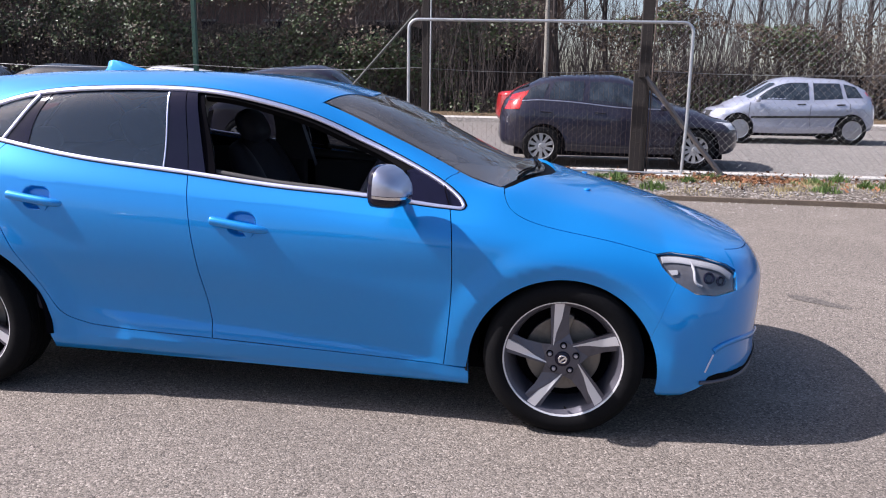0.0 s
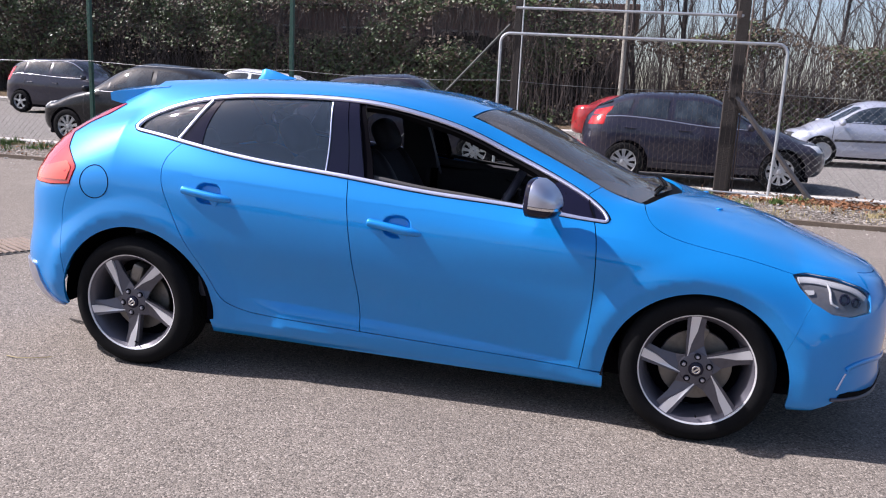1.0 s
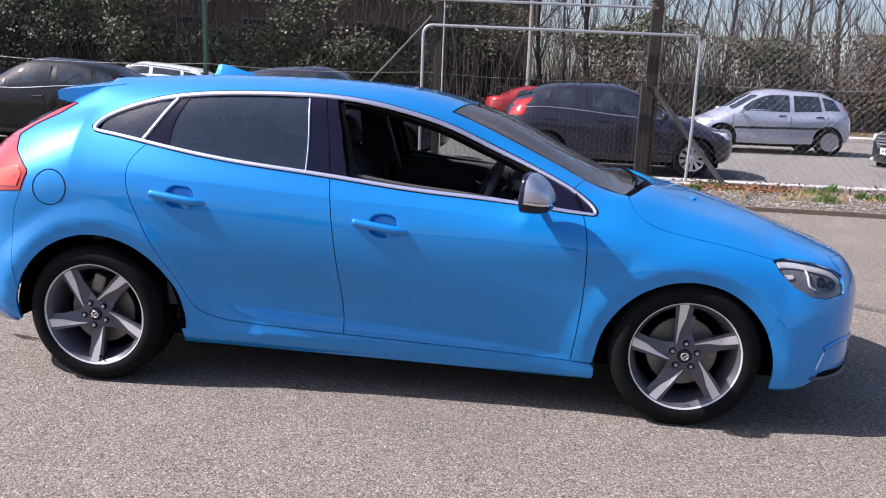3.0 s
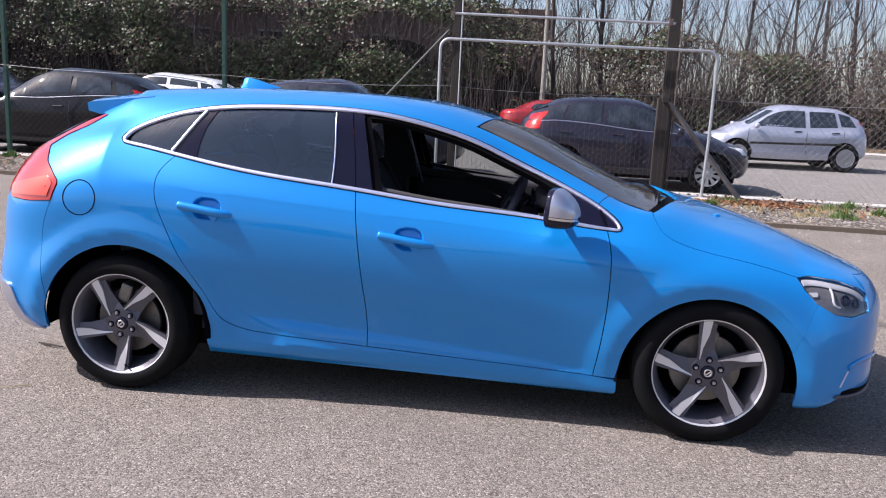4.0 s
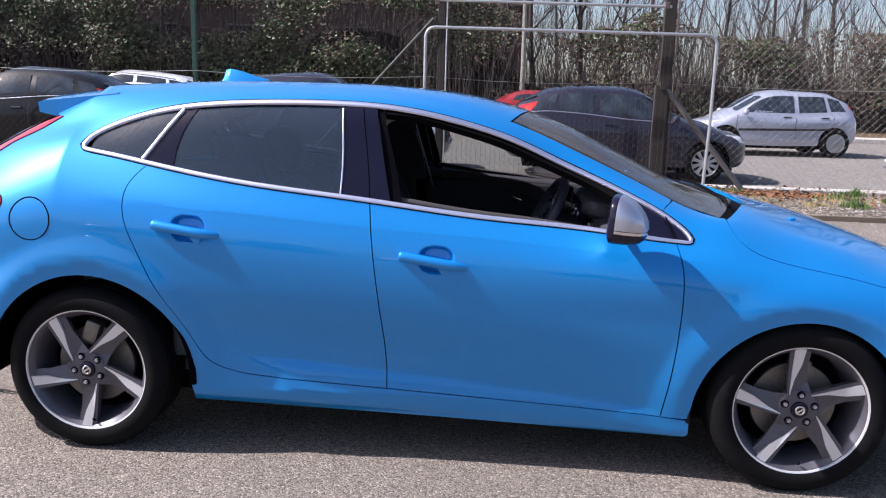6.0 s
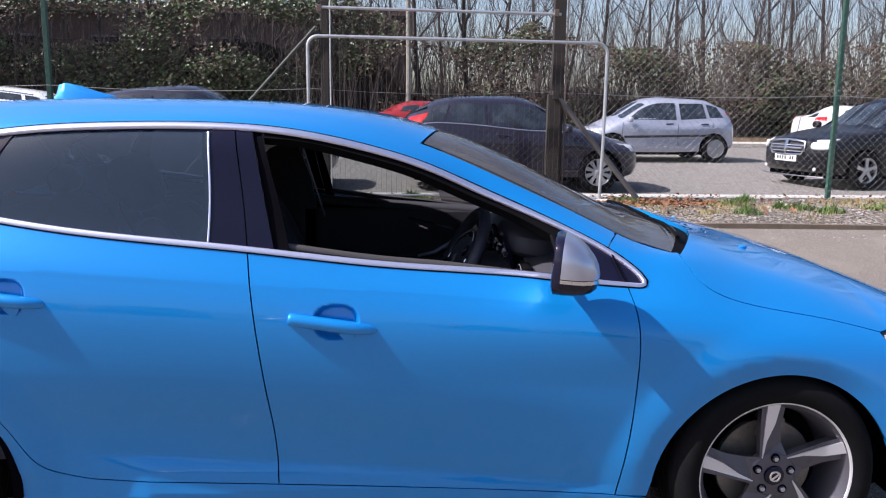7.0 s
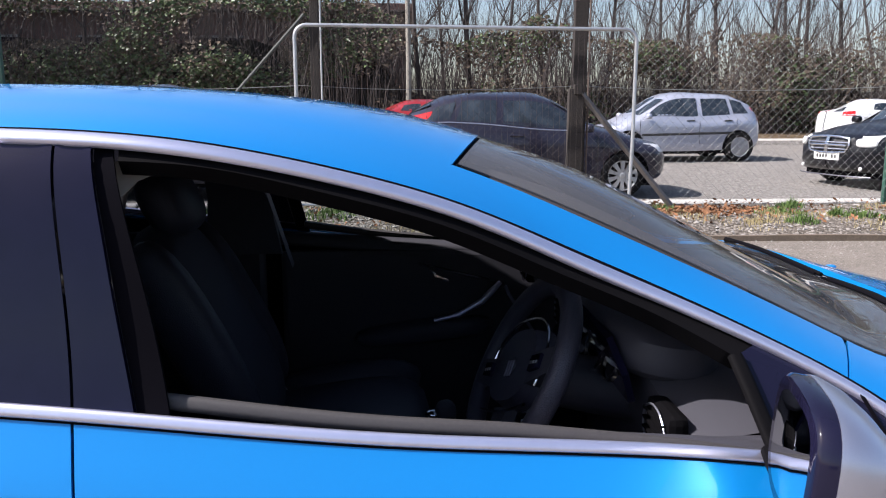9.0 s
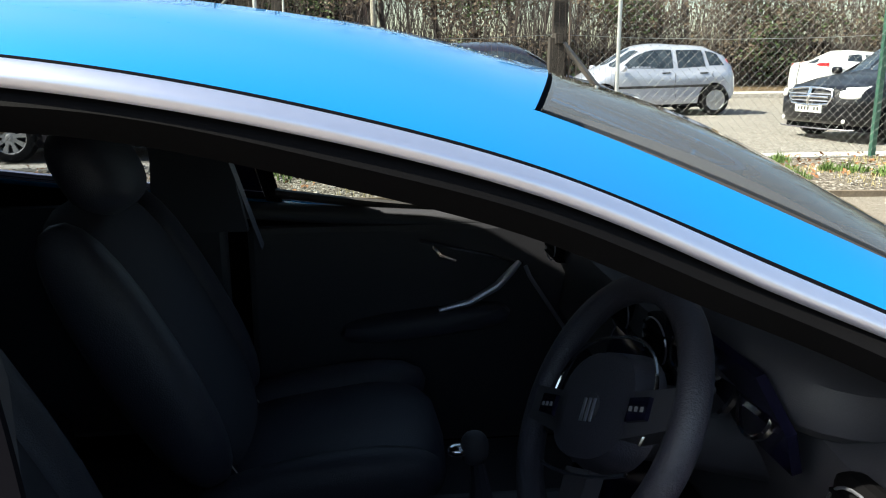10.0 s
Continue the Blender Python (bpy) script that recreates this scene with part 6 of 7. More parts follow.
for _ in range(2600):
    if rnd.random() < 0.45:
        x, y = rnd.gauss(3.4, 0.55), rnd.gauss(7.05, 0.25)
    else:
        x, y = rnd.uniform(-10, 9), rnd.uniform(6.2, 7.9)
    y = min(y, 8.0)
    z = verge_z(x, y) + rnd.uniform(0.0, 0.05)
    s = rnd.uniform(0.018, 0.040)
    m = pose(x, y, z, rnd.uniform(-50, 50), rnd.uniform(-50, 50), rnd.uniform(0, 360))
    k = len(verts)
    verts += [tuple(m @ Vector(q)) for q in ((-s, 0, 0), (0, -s * 0.55, s * 0.15), (s, 0, 0), (0, s * 0.55, s * 0.2))]
    faces += [(k, k + 1, k + 2), (k, k + 2, k + 3)]
tagged(mesh_part("leaf_litter", verts, faces, DEADLEAF), "brown dead leaves drifted along the fence foot", "leaves", kind="stuff")

# ---- drain, crack and stain in the yard ----
drain = thing("drain_grate", (-3.85, 1.15, 0.0), "rusty iron drain grate sunk in the asphalt", "drain", yaw=-28)
part("surround", box((-0.32, -0.26, -0.01), (0.32, 0.26, 0.004), 0.002), surface("drain_dark", (0.02, 0.018, 0.016), 0.9), drain)
for k in range(9):
    part("bar", box((-0.28, -0.22 + 0.052 * k, 0.002), (0.28, -0.19 + 0.052 * k, 0.014), 0.003), surface("drain_iron", (0.26, 0.20, 0.16), 0.8, metal=0.4, grain=0.4, grain_scale=60) if k == 0 else bpy.data.materials["drain_iron"], drain)
STAINED = stony("oily_asphalt", [(0.0, (0.065, 0.058, 0.052)), (0.5, (0.115, 0.103, 0.092)), (1.0, (0.20, 0.18, 0.16))], 150.0, 0.75, 0.5, 0.3)


def stain(x, y, rx, ry, turn):
    """A thin uneven patch where oil has soaked into the asphalt."""
    ring = []
    for k in range(40):
        a = 2 * math.pi * k / 40
        q = 1 + 0.30 * noise.noise(Vector((math.cos(a) * 1.6, math.sin(a) * 1.6, x * 3)))  + 0.12 * noise.noise(Vector((math.cos(a) * 6, math.sin(a) * 6, x)))
        ring.append(pose(0, 0, 0, 0, 0, turn) @ Vector((rx * q * math.cos(a), ry * q * math.sin(a), 0)))
    verts = [(p.x + x, p.y + y, ground_z(p.y + y) + 0.003) for p in ring] + [(x, y, ground_z(y) + 0.003)]
    faces = [(k, (k + 1) % 40, 40) for k in range(40)]
    tagged(mesh_part("oil_stain", verts, faces, STAINED), "dark oil stain soaked into the asphalt", "stain", "oil stains")


stain(2.97, 1.50, 0.20, 0.07, -40)
stain(3.75, 2.10, 0.10, 0.05, 15)
twig = thing("twig", (-1.98, -0.40, 0.004), "short dark twig on the asphalt by the tyre", "twig")
part("stem", tube([(-0.10, 0.03, 0.006), (-0.02, 0.0, 0.010), (0.07, -0.01, 0.006)], [0.004, 0.006, 0.003], 6), BROWNPOST, twig)
straw = thing("straw", (-1.85, -0.98, 0.004), "thin pale dry stalk lying on the asphalt", "stalk")
part("stem", tube([(-0.10, -0.02, 0.003), (-0.03, -0.03, 0.004), (0.04, -0.01, 0.004), (0.11, 0.04, 0.003)], 0.0025, 5), DRYGRASS, straw)

# ---- hedge and bare trees ----
BARK = surface("bare_bark", (0.058, 0.046, 0.043), 0.9, grain=0.5, grain_scale=30, stain=0.5, stain_scale=2, vary=0.35)
PALEBARK = surface("pale_bark", (0.30, 0.28, 0.24), 0.9, grain=0.5, grain_scale=25, stain=0.5, stain_scale=3)
IVY = surface("ivy_leaves", (0.062, 0.092, 0.030), 0.45, vary=0.65)
BROWNLEAF = surface("withered_leaves", (0.078, 0.056, 0.038), 0.8, vary=0.6)
# near-black colour stands for the shade deep in the hedge
HEDGE_SHADE = surface("hedge_shade", (0.018, 0.015, 0.011), 1.0, grain=0.5, grain_scale=6)


def hedge_front(x, z):
    return 21.6 + 0.9 * noise.noise(Vector((x * 0.28, z * 0.35, 0))) + 0.45 * noise.noise(Vector((x * 0.9, z * 0.9, 4)))


def hedge_top(x):
    left = 4.3 if x < -2 else 3.1 if x > 2 else 4.3 - 1.2 * (x + 2) / 4
    return left + 0.5 * noise.noise(Vector((x * 0.35, 0, 9))) + 0.3 * noise.noise(Vector((x * 1.3, 0, 3)))


# an added sheet behind leaves and stems, its dark colour painting the hedge's inner shade
def build_hedge_shade():
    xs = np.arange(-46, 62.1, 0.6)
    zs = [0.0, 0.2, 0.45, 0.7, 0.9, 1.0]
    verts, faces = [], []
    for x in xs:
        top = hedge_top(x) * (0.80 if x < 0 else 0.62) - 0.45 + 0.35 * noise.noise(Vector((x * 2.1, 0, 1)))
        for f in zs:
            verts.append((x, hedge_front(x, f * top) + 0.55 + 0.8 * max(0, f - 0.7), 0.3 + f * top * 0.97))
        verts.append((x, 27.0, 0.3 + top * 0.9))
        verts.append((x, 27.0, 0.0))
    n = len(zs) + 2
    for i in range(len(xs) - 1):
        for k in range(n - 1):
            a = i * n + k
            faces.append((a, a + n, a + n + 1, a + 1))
    return tagged(mesh_part("hedge_core", verts, faces, HEDGE_SHADE), "near-black sheet for the shade inside the overgrown hedge", "hedge", kind="stuff")


build_hedge_shade()


def hedge_leaves(name, label, count, material, x_range, dense, size):
    verts, faces = [], []
    made = 0
    while made < count:
        x = rnd.uniform(*x_range)
        top = hedge_top(x)
        z = 0.35 + top * rnd.random() ** 0.8
        if noise.noise(Vector((x * 0.45, z * 0.7, 11))) + rnd.uniform(-0.25, 0.25) < dense:
            continue
        made += 1
        y = hedge_front(x, z) + rnd.uniform(-0.35, 0.5)
        s = size * rnd.uniform(0.6, 1.4)
        m = pose(x, y, z, rnd.uniform(20, 110), rnd.uniform(-40, 40), rnd.uniform(-60, 60))
        k = len(verts)
        verts += [tuple(m @ Vector(q)) for q in ((-s, 0, 0), (0, -s * 0.7, s * 0.2), (s, 0, 0.1 * s), (0, s * 0.7, s * 0.2))]
        faces += [(k, k + 1, k + 2), (k, k + 2, k + 3)]
    return tagged(mesh_part(name, verts, faces, material), label, "leaves", kind="stuff")


hedge_leaves("ivy", "glossy green ivy over the hedge", 40000, IVY, (-34, -1.0), 0.0, 0.06)
hedge_leaves("ivy_patches", "scattered ivy patches in the hedge", 11000, IVY, (-1.0, 40), 0.16, 0.055)
hedge_leaves("withered_leaves", "withered brown leaves clinging in the hedge", 85000, BROWNLEAF, (-36, 42), -0.15, 0.05)


def stems(name, label, count, x_range, lo, hi, material, deep=1.2):
    """Thin upright suckers and brambles of the thicket."""
    verts, faces = [], []
    for _ in range(count):
        x = rnd.uniform(*x_range)
        y = hedge_front(x, 1.0) + rnd.uniform(-0.4, deep)
        h = rnd.uniform(lo, hi)
        r = rnd.uniform(0.005, 0.016)
        p = Vector((x, y, 0.35))
        d = Vector((rnd.uniform(-0.18, 0.18), rnd.uniform(-0.1, 0.1), 1))
        prev = None
        for s in range(5):
            k = len(verts)
            rr = r * (1 - s * 0.18)
            verts += [(p.x - rr, p.y, p.z), (p.x + rr, p.y, p.z), (p.x, p.y - rr * 1.5, p.z)]
            if prev is not None:
                faces += [(prev + a, prev + b, k + b, k + a) for a, b in ((0, 1), (1, 2), (2, 0))]
            prev = k
            d = d + Vector((rnd.uniform(-0.2, 0.2), rnd.uniform(-0.15, 0.15), 0))
            p = p + d.normalized() * h / 4
    return tagged(mesh_part(name, verts, faces, material), label, "stems", kind="stuff")


stems("thicket_stems", "dense grey-brown bare stems of the thicket", 8500, (-36, 46), 1.4, 3.9, BARK)
stems("tall_stems", "tall thin leafless stems rising behind the hedge", 2800, (-36, 46), 3.5, 7.5, BARK, 4.5)


def bare_tree(seed, height, label, material=BARK):
    r = random.Random(seed)
    tree = thing("tree", (0, -60 - seed, 0), label, "tree", "bare trees")
    trunk, limbs = bmesh.new(), bmesh.new()
    twigs_v, twigs_f = [], []

    def twig(p, d, n, rad):
        prev = None
        for s in range(4):
            k = len(twigs_v)
            rr = rad * (1 - 0.27 * s)
            twigs_v.extend([(p.x - rr, p.y, p.z), (p.x + rr, p.y, p.z), (p.x, p.y - rr, p.z + rr * 0.5)])
            if prev is not None:
                twigs_f.extend([(prev + a, prev + b, k + b, k + a) for a, b in ((0, 1), (1, 2), (2, 0))])
            prev = k
            d = (d + Vector((r.uniform(-0.35, 0.35), r.uniform(-0.35, 0.35), r.uniform(-0.05, 0.3)))).normalized()
            p = p + d * n / 3

    def limb(p, d, n, rad, depth):
        pts, rads = [p], [rad]
        for s in range(5):
            d = (d + Vector((r.uniform(-0.22, 0.22), r.uniform(-0.22, 0.22), 0.10))).normalized()
            p = p + d * n / 5
            pts.append(p)
            rads.append(rad * (1 - 0.15 * (s + 1)))
        add_tube(limbs, pts, rads, 4 if depth else 5, False)
        for k in range(2, 6):
            for _ in range(2 if depth else 3):
                dd = (d + Vector((r.uniform(-1, 1), r.uniform(-1, 1), r.uniform(-0.1, 0.9)))).normalized()
                if depth < 1 and r.random() < 0.65:
                    limb(pts[k], dd, n * r.uniform(0.4, 0.6), rads[k] * 0.55, depth + 1)
                else:
                    twig(pts[k], dd, n * r.uniform(0.3, 0.55), max(0.004, rads[k] * 0.3))
    pts, rads, p, d = [], [], Vector((0, 0, -0.3)), Vector((0, 0, 1))
    base = 0.078 * height / 7
    for s in range(9):
        pts.append(p)
        rads.append(base * (1 - 0.09 * s) * r.uniform(0.93, 1.07))
        d = (d + Vector((r.uniform(-0.09, 0.09), r.uniform(-0.09, 0.09), 0))).normalized()
        p = p + d * height / 8
        if s >= 2:
            for _ in range(2):
                a = r.uniform(0, 6.283)
                limb(pts[-1], Vector((math.cos(a), math.sin(a), r.uniform(0.5, 1.4))).normalized(), height * r.uniform(0.16, 0.30), rads[-1] * 0.5, 0)
    add_tube(trunk, pts, rads, 8)
    part("trunk", trunk, material, tree, smooth=True)
    part("branchwork", limbs, material, tree)
    mesh_part("twig_crown", twigs_v, twigs_f, material, tree)
    return tree


models = [bare_tree(k, h, "leafless young tree in the thicket behind the lot") for k, h in enumerate((7.5, 6.5, 8.5, 7.0, 9.0, 6.0))]
spots = []
for k in range(96):
    x = -34 + 76 * (k + rnd.uniform(-0.4, 0.4)) / 96
    spots.append((x, 22.6 + rnd.uniform(-0.5, 4.2)))
for k, (x, y) in enumerate(spots):
    m = pose(x, y, 0.5, rnd.uniform(-3, 3), rnd.uniform(-3, 3), rnd.uniform(0, 360))
    if k < len(models):
        models[k].matrix_world = m
    else:
        copy_thing(models[k % len(models)], m)
pale = thing("tree", (0.52, 21.2, 0.35), "slim pale-barked straight trunk before the hedge", "tree")
part("trunk", tube([(0.0, 0, -0.2), (0.03, 0, 2.0), (0.0, 0.05, 4.5), (0.1, 0, 8)], [0.085, 0.075, 0.065, 0.03], 10), PALEBARK, pale, smooth=True)
part("branch", tube([(0.0, 0.05, 4.5), (0.4, 0.1, 5.6), (0.6, 0, 7)], [0.03, 0.02, 0.008], 6), PALEBARK, pale, smooth=True)


# ---- long low building beyond the hedge ----
CLADDING = surface("brown_cladding", (0.15, 0.085, 0.070), 0.7, grain=0.3, grain_scale=20, stain=0.4, stain_scale=0.6)
shed = thing("low_building", (-14.0, 33.0, ground_z(33.0) + 1.1), "long low brown-clad building behind the hedge", "building")
part("wall", box((-15.0, -4.5, -1.5), (14.6, 4.5, 3.1), 0.02), CLADDING, shed)
part("roof", box((-15.3, -4.9, 3.1), (14.9, 4.9, 3.42), 0.03), CLADDING, shed, "flat brown roof edge")
part("gutter", tube([(-15.3, -4.97, 3.12), (0, -4.97, 3.10), (14.9, -4.97, 3.12)], 0.06, 8), BROWNPOST, shed)
for k in range(7):
    w = part("window", box((-13.2 + 4.0 * k, -4.56, 1.0), (-11.4 + 4.0 * k, -4.48, 2.2), 0.01), GLOSSBLACK, shed, "dark window")
    part("frame", box((-13.3 + 4.0 * k, -4.60, 2.2), (-11.3 + 4.0 * k, -4.48, 2.28), 0.005), PALEPLASTIC, w)

# ---- parked cars ----
CARGLASS = surface("parked_car_glass", (0.016, 0.022, 0.030), 0.03, spec=0.7, stain=0.6, stain_scale=5, dark=(0.060, 0.078, 0.095))
CARTRIM = surface("parked_car_trim", (0.02, 0.02, 0.021), 0.6)
CARLAMP = surface("parked_car_lamp", (0.80, 0.80, 0.80), 0.2, metal=0.2, grain=0.3, grain_scale=40)
PLATE = surface("number_plate", (0.75, 0.75, 0.72), 0.5)
HUBCAP = surface("silver_wheel", (0.48, 0.48, 0.49), 0.4, metal=0.6, grain=0.15)


def parked_car(name, label, x, y, yaw, paint, length=4.0, height=1.48, width=1.72, base=2.5, cowl=0.75, header=0.15, hood=0.98, nose=0.72, belt=(1.0, 0.90), roof_rear=-1.0, spokes=5, tall_tail=0.0, bright_rail=None, rubstrip=False, side_lamp=True, belt_only=False):
    top = thing(name, (x, y, ground_z(y)), label, "car", "parked cars", yaw)
    h, w = height, width / 2
    xf, xr = length / 2, -length / 2
    x0, x1 = xf - 0.42, xr + 0.66
    def row(k, pts):
        return ([(x1, k * 0.96), (-0.3, k), (0.5, k), (x0, k * 0.95)], pts)
    mid = (cowl + header) / 2
    rows = [
        row(0.93 * w, [(x1, 0.22), (0, 0.19), (x0, 0.20)]),
        row(0.985 * w, [(x1, 0.34), (0, 0.30), (x0, 0.32)]),
        row(0.99 * w, [(x1, 0.56), (0, 0.52), (x0, 0.50)]),
        row(1.0 * w, [(x1, 0.82), (0, 0.76), (cowl, 0.74), (x0, nose - 0.10)]),
        ([(x1, 0.87 * w), (0, 0.94 * w), (cowl, 0.92 * w), (x0, 0.86 * w)], [(x1, belt[0] + 0.02), (-0.6, belt[0] - 0.02), (header, belt[1] + 0.02), (cowl, belt[1]), (x0, nose - 0.02)]),
        ([(x1, 0.68 * w), (roof_rear, 0.70 * w), (header, 0.70 * w), (cowl, 0.74 * w), (x0, 0.66 * w)], [(x1, h - 0.22 + tall_tail), (roof_rear, h - 0.14 + tall_tail * 0.5), (-0.4, h - 0.09), (header, h - 0.15), (mid, (h - 0.15 + hood) / 2 - 0.01), (cowl, hood - 0.02), ((cowl + x0) / 2, (hood + nose) / 2 + 0.03), (x0, nose + 0.03)]),
        ([(x1, 0), (x0, 0)], [(x1, h - 0.12 + tall_tail), (roof_rear, h - 0.05 + tall_tail * 0.3), (-0.4, h), (header, h - 0.055), (mid, (h - 0.055 + hood) / 2 + 0.04), (cowl + 0.08, hood + 0.03), ((cowl + x0) / 2 + 0.04, (hood + nose) / 2 + 0.07), (x0, nose + 0.07)]),
    ]
    zt = h - 0.37 + tall_tail
    skin = Skin(rows, x0, x1, [(xf - 0.12, 0.24), (xf - 0.02, 0.32), (xf, 0.45), (xf - 0.02, nose - 0.14), (xf - 0.08, nose - 0.04), (xf - 0.14, nose), (xf - 0.16, nose + 0.01)],
                [(xr + 0.10, 0.28), (xr + 0.02, 0.36), (xr, 0.55), (xr + 0.03, 0.80), (xr + 0.07, 0.97), (xr + 0.20, zt), (xr + 0.26, zt + 0.06)], 2.4, 3.0)
    arches = [(base / 2 + 0.04, 0.31, 0.345), (-base / 2 + 0.04, 0.31, 0.345)]
    def rowline(v, ua, ub):
        n = max(2, int(abs(ub - ua) / 0.08) + 1)
        return np.stack([np.linspace(ua, ub, n), np.full(n, float(v))], 1)
    fa_, ra_ = arches
    bottom = join(rowline(0.3, x0 + 0.995, fa_[0] + fa_[2] + 0.01), skin.uv(arc(*fa_, -12, 192, 0.06)), rowline(0.3, fa_[0] - fa_[2] - 0.01, ra_[0] + ra_[2] + 0.01), skin.uv(arc(*ra_, -12, 192, 0.06)), rowline(0.3, ra_[0] - ra_[2] - 0.01, x1 - 0.995))
    for side in (-1, 1):
        loop = join(bottom, np.stack([np.full(12, x1 - 0.995), np.linspace(0.4, 5.0, 12)], 1), rowline(5.0, x1 - 0.99, x0 + 0.99), np.stack([np.full(12, x0 + 0.995), np.linspace(5.0, 0.4, 12)], 1))
        skin_panel("body_side", skin, loop, paint, top, side=side, step=0.09, depth=0.02)
        a0, a1, a2, a3 = header - 0.62, header - 0.72, header - 1.52, header - 1.60
        rear_end = x1 - 0.18
        v0, v1 = 4.10, 4.90
        skin_panel("front_window", skin, join(rowline(v0, a0 - 0.02, cowl - 0.10), rowline(v1, header + 0.22, a0)), CARGLASS, top, out=0.002, depth=0.003, side=side, step=0.1)
        skin_panel("rear_window", skin, join(rowline(v0, max(a2, rear_end + 0.35), a1 - 0.02), rowline(v1, a1, max(a2, rear_end + 0.35) + 0.08)), CARGLASS, top, out=0.002, depth=0.003, side=side, step=0.1)
        if a3 - 0.12 > rear_end - 0.2:
            skin_panel("quarter_window", skin, join(rowline(v0 + 0.05, rear_end, max(a3, rear_end + 0.27)), rowline(v1, max(a3, rear_end + 0.27) + 0.08, rear_end + 0.12)), CARGLASS, top, out=0.002, depth=0.003, side=side, step=0.1)
        if bright_rail:
            if not belt_only:
                ribbon("window_trim", skin, rowline(5.02, header + 0.3, x1 + 0.05), 0.03, 0.012, bright_rail, top, side=side)
            ribbon("belt_trim", skin, rowline(4.03, cowl - 0.1, rear_end), 0.016, 0.006, bright_rail, top, side=side)
        for xs in (header - 0.67, cowl - 0.02, header - 1.5):
            lo_z = 0.36 if abs(xs - ra_[0]) > 0.5 else 0.72
            ribbon("door_seam", skin, skin.uv(line([(xs, belt[1] + 0.0), (xs + 0.02, 0.6 if lo_z < 0.6 else 0.85), (xs - 0.01, lo_z)], 0.06)), 0.010, 0.001, CARTRIM, top, side=side, round_=False)
        if rubstrip:
            ribbon("rub_strip", skin, skin.uv(line([(header - 1.45, 0.60), (cowl - 0.05, 0.56)], 0.1)), 0.05, 0.012, CARTRIM, top, side=side)
        for hx in (header - 0.55, header - 1.38):
            ribbon("door_handle", skin, skin.uv(line([(hx, 0.85), (hx + 0.17, 0.842)], 0.04)), 0.028, 0.018, paint if not rubstrip else CARTRIM, top, side=side)
        skin_panel("headlamp", skin, join(rowline(3.15, x0 + 0.30, x0 + 0.62), rowline(4.3, x0 + 0.52, x0 - 0.02)), CARLAMP, top, "clear headlamp", out=0.004, depth=0.02, side=side, step=0.08)
        lf = 0.20 if side_lamp else 0.47
        skin_panel("tail_lamp", skin, join(rowline(3.35, x1 - 0.60, x1 - lf), rowline(4.7, x1 - lf + 0.1, x1 - 0.60)), REDLENS, top, "red tail lamp", out=0.004, depth=0.02, side=side, step=0.08)
        part("mirror", blob((0.06, 0.09, 0.06), (cowl - 0.14, side * (w + 0.07), belt[1] + 0.06), 2.8, None, 12, 8), paint, top, smooth=True)
        for cx, cz, rr in arches:
            part("arch_liner", prism([(cx + (rr - 0.002) * math.cos(radians(a)), cz + (rr - 0.002) * math.sin(radians(a))) for a in range(-20, 201, 20)], side * (w - 0.07), side * 0.4), GAP, top)
            wh = part("wheel", lathe([(0.205, 0.0), (0.210, -0.012), (0.26, -0.02), (0.295, -0.005), (0.305, 0.03), (0.305, 0.17), (0.28, 0.19)], 32), RUBBER, top, "black tyre", smooth=True, sharp=50)
            wh.matrix_local = pose(cx - 0.04, side * (w - 0.02), 0.305, 0, 0, 0 if side < 0 else 180)
            bm = lathe([(0.208, 0.0), (0.198, 0.004), (0.190, 0.02), (0.186, 0.10)], 28)
            for s in range(spokes):
                q = 360 / spokes * s
                b2 = prism([(-0.034, 0.199), (0.034, 0.199), (0.020, 0.10), (0.036, 0.02), (-0.036, 0.02), (-0.020, 0.10)], 0.004, 0.03, place=pose(0, 0, 0, 0, q, 0))
                me = bpy.data.meshes.new("spoke")
                b2.to_mesh(me)
                b2.free()
                bm.from_mesh(me)
                bpy.data.meshes.remove(me)
            lathe([(0.001, -0.004), (0.03, -0.003), (0.05, 0.006), (0.05, 0.03)], 14, bm=bm)
            part("rim", bm, HUBCAP, wh, "silver spoked rim")
            part("rim_back", lathe([(0.001, 0.09), (0.19, 0.09)], 16) if spokes != 7 else lathe([(0.001, 0.012), (0.12, 0.012), (0.196, 0.022)], 24), GAP if spokes != 7 else HUBCAP, wh)
    skin_panel("body_top", skin, join(rowline(5.0, x1 - 0.99, x0 + 0.99), np.stack([np.full(4, x0 + 0.99), np.linspace(5.05, 6, 4)], 1), rowline(6, x0 + 0.98, x1 - 0.98)), paint, top, whole=True, step=0.09)
    ws = skin_panel("windscreen", skin, join(rowline(5.10, header + 0.06, cowl - 0.06), rowline(6, cowl + 0.02, header + 0.04)), CARGLASS, top, out=0.003, depth=0.003, whole=True, step=0.09)
    skin_panel("rear_screen", skin, join(rowline(5.15, x1 - 0.72, x1 - 0.16), rowline(6, x1 - 0.12, x1 - 0.70)), CARGLASS, top, out=0.003, depth=0.003, whole=True, step=0.09)
    skin_panel("grille", skin, join(rowline(2.7, x0 + 0.70, x0 + 0.995), rowline(3.9, x0 + 0.995, x0 + 0.66)), CARTRIM, top, out=0.004, depth=0.01, side=-1, step=0.08)
    skin_panel("grille", skin, join(rowline(2.7, x0 + 0.70, x0 + 0.995), rowline(3.9, x0 + 0.995, x0 + 0.66)), CARTRIM, top, out=0.004, depth=0.01, side=1, step=0.08)
    fp = part("number_plate", box((xf - 0.012, -0.26, 0.42), (xf + 0.006, 0.26, 0.53), 0.003), PLATE, top, "white number plate")
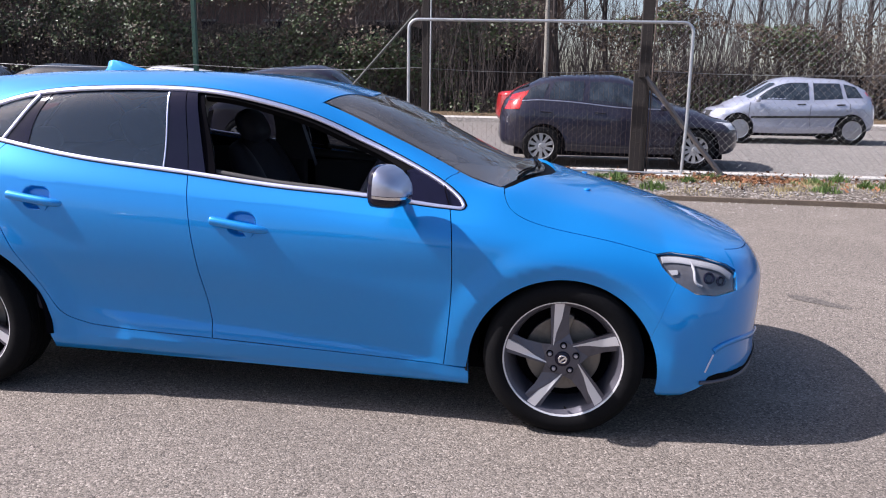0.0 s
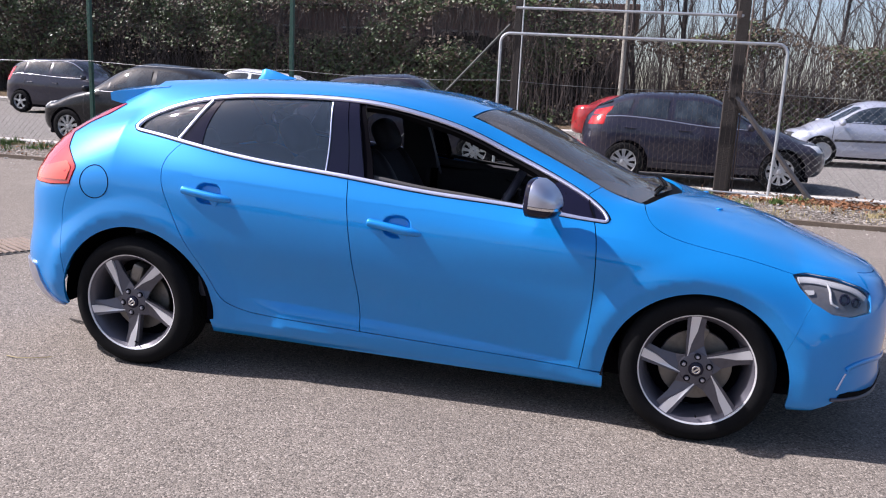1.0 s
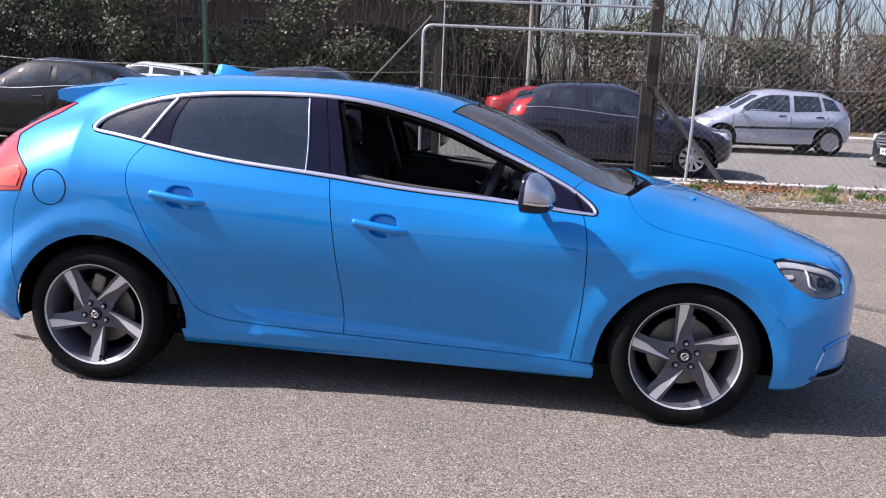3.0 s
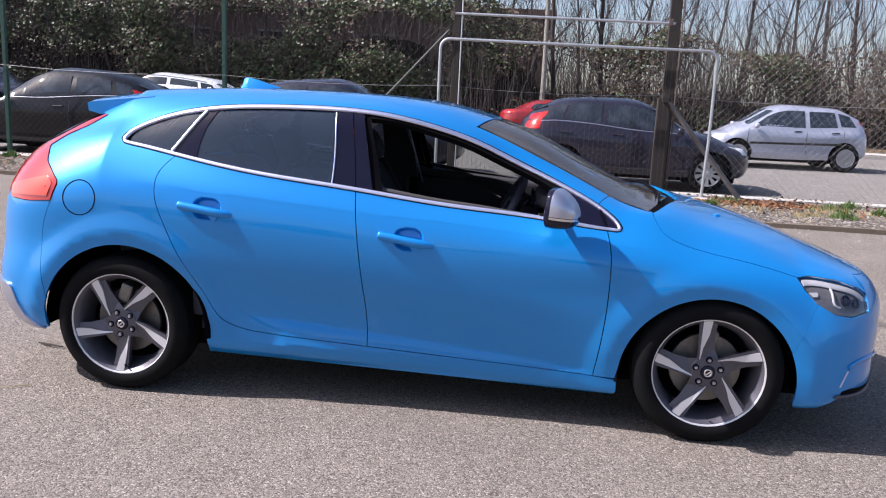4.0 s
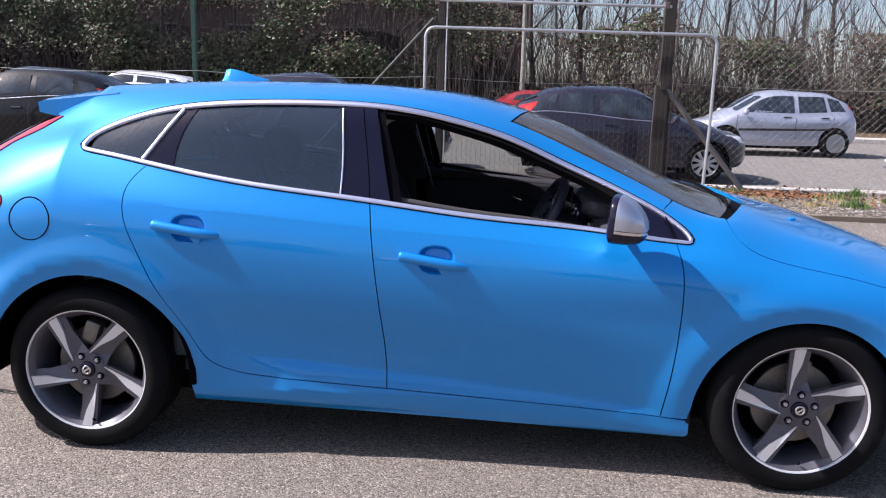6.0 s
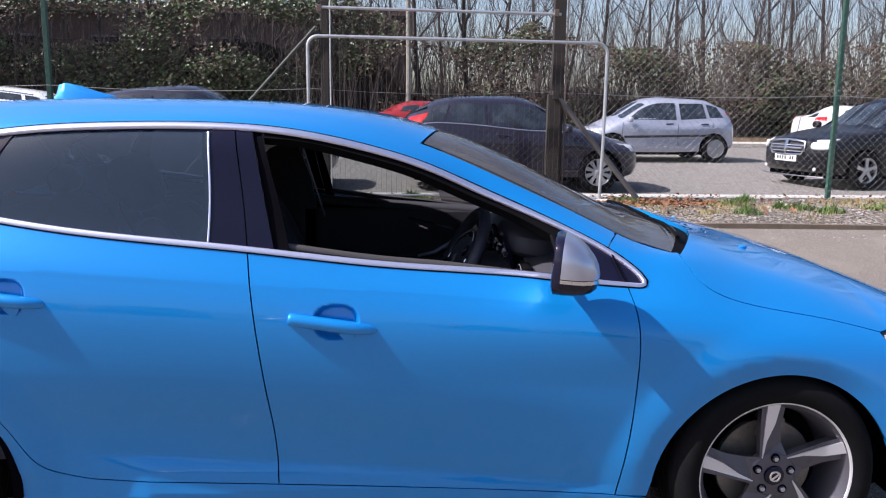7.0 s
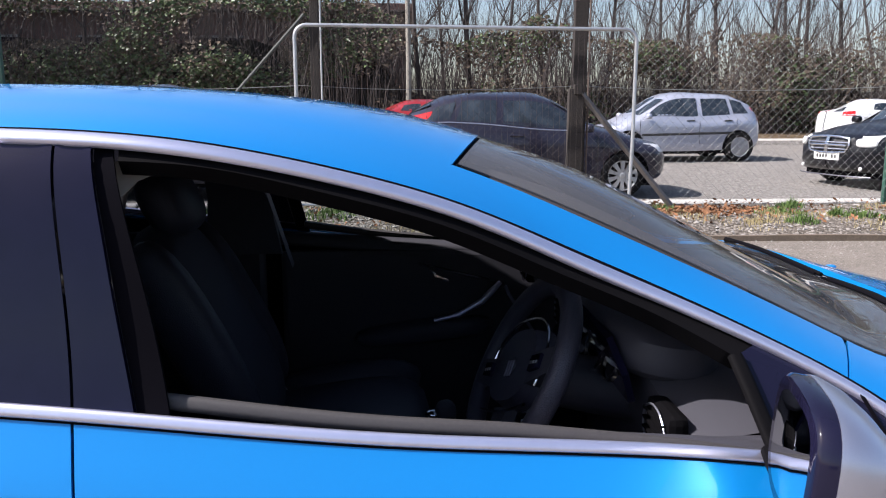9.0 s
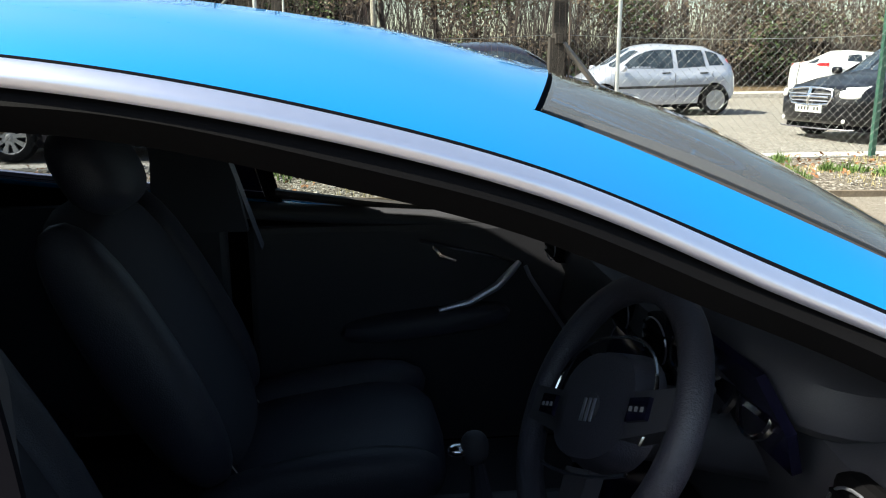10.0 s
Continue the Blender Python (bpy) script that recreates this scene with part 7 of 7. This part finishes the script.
    for k in range(7):
        if k != 4:
            yy = -0.20 + 0.062 * k
            part("plate_bar", box((xf + 0.005, yy, 0.447), (xf + 0.009, yy + 0.036, 0.503)), CARTRIM, fp)
    part("underbody", box((xr + 0.3, -w + 0.12, 0.16), (xf - 0.3, w - 0.12, 0.32), 0.02), GAP, top)
    return top


def car_paint(name, colour, metal=0.2, coat=0.8):
    return surface(name, colour, 0.35, metal=metal, coat=coat, spec=0.2 if max(colour) < 0.1 else 0.5, coat_rough=0.04, stain=0.35, stain_scale=1.5, dark=tuple(c * 1.2 + 0.001 for c in colour), grain=0.2, grain_scale=900)


DARKGREY, SILVER, BLACK = car_paint("dark_grey_paint", (0.020, 0.019, 0.033)), car_paint("silver_paint", (0.42, 0.44, 0.52), 0.4), car_paint("black_paint", (0.004, 0.004, 0.006), 0.0, 0.4)
REDPAINT, WHITEPAINT = car_paint("red_paint", (0.30, 0.014, 0.016)), car_paint("white_paint", (0.66, 0.67, 0.68), 0.0)
parked_car("supermini", "dark grey five-door supermini parked behind the fence", 2.07, 9.70, 0, DARKGREY, 3.84, 1.43, 1.70, 2.36, cowl=0.82, header=0.18, hood=0.96, nose=0.73, belt=(1.0, 0.89), roof_rear=-1.05, spokes=10, tall_tail=0.06, belt_only=True, bright_rail=SATIN)
parked_car("compact_mpv", "silver compact family car parked along the far kerb", 6.14, 15.3, 184, SILVER, 3.62, 1.42, 1.62, 2.38, cowl=1.01, header=0.38, hood=0.94, nose=0.73, belt=(0.92, 0.88), roof_rear=-0.94, spokes=7, tall_tail=0.08, rubstrip=True, side_lamp=False)
dodge = parked_car("crossover", "black crossover with a wide barred grille parked by the fence", 8.92, 10.55, 192, BLACK, 4.4, 1.49, 1.78, 2.63, cowl=0.95, header=0.30, hood=0.97, nose=0.80, belt=(1.02, 0.95), roof_rear=-1.05, spokes=5)


def nose_at(y, z, proud=0.012):
    """A place on the crossover's blunt front."""
    return (1.78 + 0.42 * (1 - (abs(y) / 0.86) ** 2.4) ** (1 / 2.4) - 0.05 * max(0.0, (z - 0.80) / 0.12) + proud, y, z - 0.11)


frame_ring = [nose_at(y, z) for y, z in ((-0.40, 0.86), (-0.42, 0.76), (-0.36, 0.66), (-0.18, 0.645), (0.0, 0.64), (0.18, 0.645), (0.36, 0.66), (0.42, 0.76), (0.40, 0.86), (0.2, 0.885), (0.0, 0.89), (-0.2, 0.885), (-0.40, 0.86))]
grille_frame = part("grille_frame", tube(frame_ring, 0.017, 6, False), CHROME, dodge, "chrome grille surround", smooth=True)
for z in (0.70, 0.80):
    part("grille_bar", tube([nose_at(y, z, 0.004) for y in (-0.40, -0.2, 0.0, 0.2, 0.40)], 0.008, 5), SATIN, grille_frame)
part("grille_bar", tube([nose_at(-0.37, 0.755), nose_at(-0.2, 0.757), nose_at(0, 0.76), nose_at(0.2, 0.757), nose_at(0.37, 0.755)], 0.018, 6), CHROME, grille_frame)
part("grille_bar", tube([nose_at(0, 0.65), nose_at(0, 0.76), nose_at(0, 0.88)], 0.026, 6), CHROME, grille_frame)
for s in (-1, 1):
    part("headlamp", blob((0.036, 0.145, 0.066), nose_at(s * 0.645, 0.800, -0.030), 3.4, pose(0, 0, 0, 0, -10, s * 38).to_3x3(), 18, 10), CARLAMP, dodge, "large clear headlamp", smooth=True)
    part("fog_lamp", blob((0.018, 0.030, 0.030), nose_at(s * 0.60, 0.42, -0.006), 2.4, None, 12, 8), CARLAMP, dodge, "round fog lamp", smooth=True)
part("bumper_lip", tube([nose_at(y, 0.30, 0.0) for y in np.linspace(-0.74, 0.74, 13)], 0.011, 6), ALLOY_DARK, dodge, "grey lower bumper lip", smooth=True)
parked_car("city_car", "black small car parked close behind the fence", -7.85, 9.40, 180, BLACK, 4.0, 1.50, 1.70, 2.5, cowl=0.90, header=0.22, hood=1.0, nose=0.74, belt=(1.04, 0.94), roof_rear=-1.0, spokes=9, bright_rail=CHROME, belt_only=True)
parked_car("small_mpv", "dark grey tall hatchback parked along the far kerb", -14.7, 16.2, 0, DARKGREY, 4.05, 1.54, 1.69, 2.6, cowl=1.0, header=0.35, hood=1.02, nose=0.80, belt=(1.06, 0.98), roof_rear=-1.05, tall_tail=0.08, bright_rail=CHROME)
parked_car("estate", "white estate car with bright roof rails parked along the far kerb", -9.6, 16.4, 180, WHITEPAINT, 4.5, 1.50, 1.76, 2.65, bright_rail=CHROME)
parked_car("dark_hatchback", "dark grey hatchback parked behind the fence", -2.85, 9.75, 0, DARKGREY, 4.2, 1.52, 1.76, 2.6, spokes=9)
parked_car("red_hatchback", "red hatchback parked along the far kerb", 1.30, 16.9, 0, REDPAINT, 3.7, 1.27, 1.66, 2.4)
parked_car("white_hatchback", "white hatchback parked along the far kerb", 12.6, 17.6, 0, WHITEPAINT, 3.6, 1.27, 1.62, 2.35)

# a row of cars along the yard's other side, mirrored in the blue car's nose
rows_ = [ob for ob in scene.objects if ob.parent is None and ob.get("group") == "parked cars"]
for k, (pick, x) in enumerate(((1, -7.5), (4, -4.6), (8, -1.4), (0, 1.6), (6, 4.4), (1, 7.3), (2, 10.4), (5, 13.4))):
    twin = copy_thing(rows_[pick], pose(x, -15.5 - 0.3 * (k % 2), 0, 0, 0, 90 if k % 3 else -90))
    tagged(twin, "car parked nose-in along the other side of the yard")
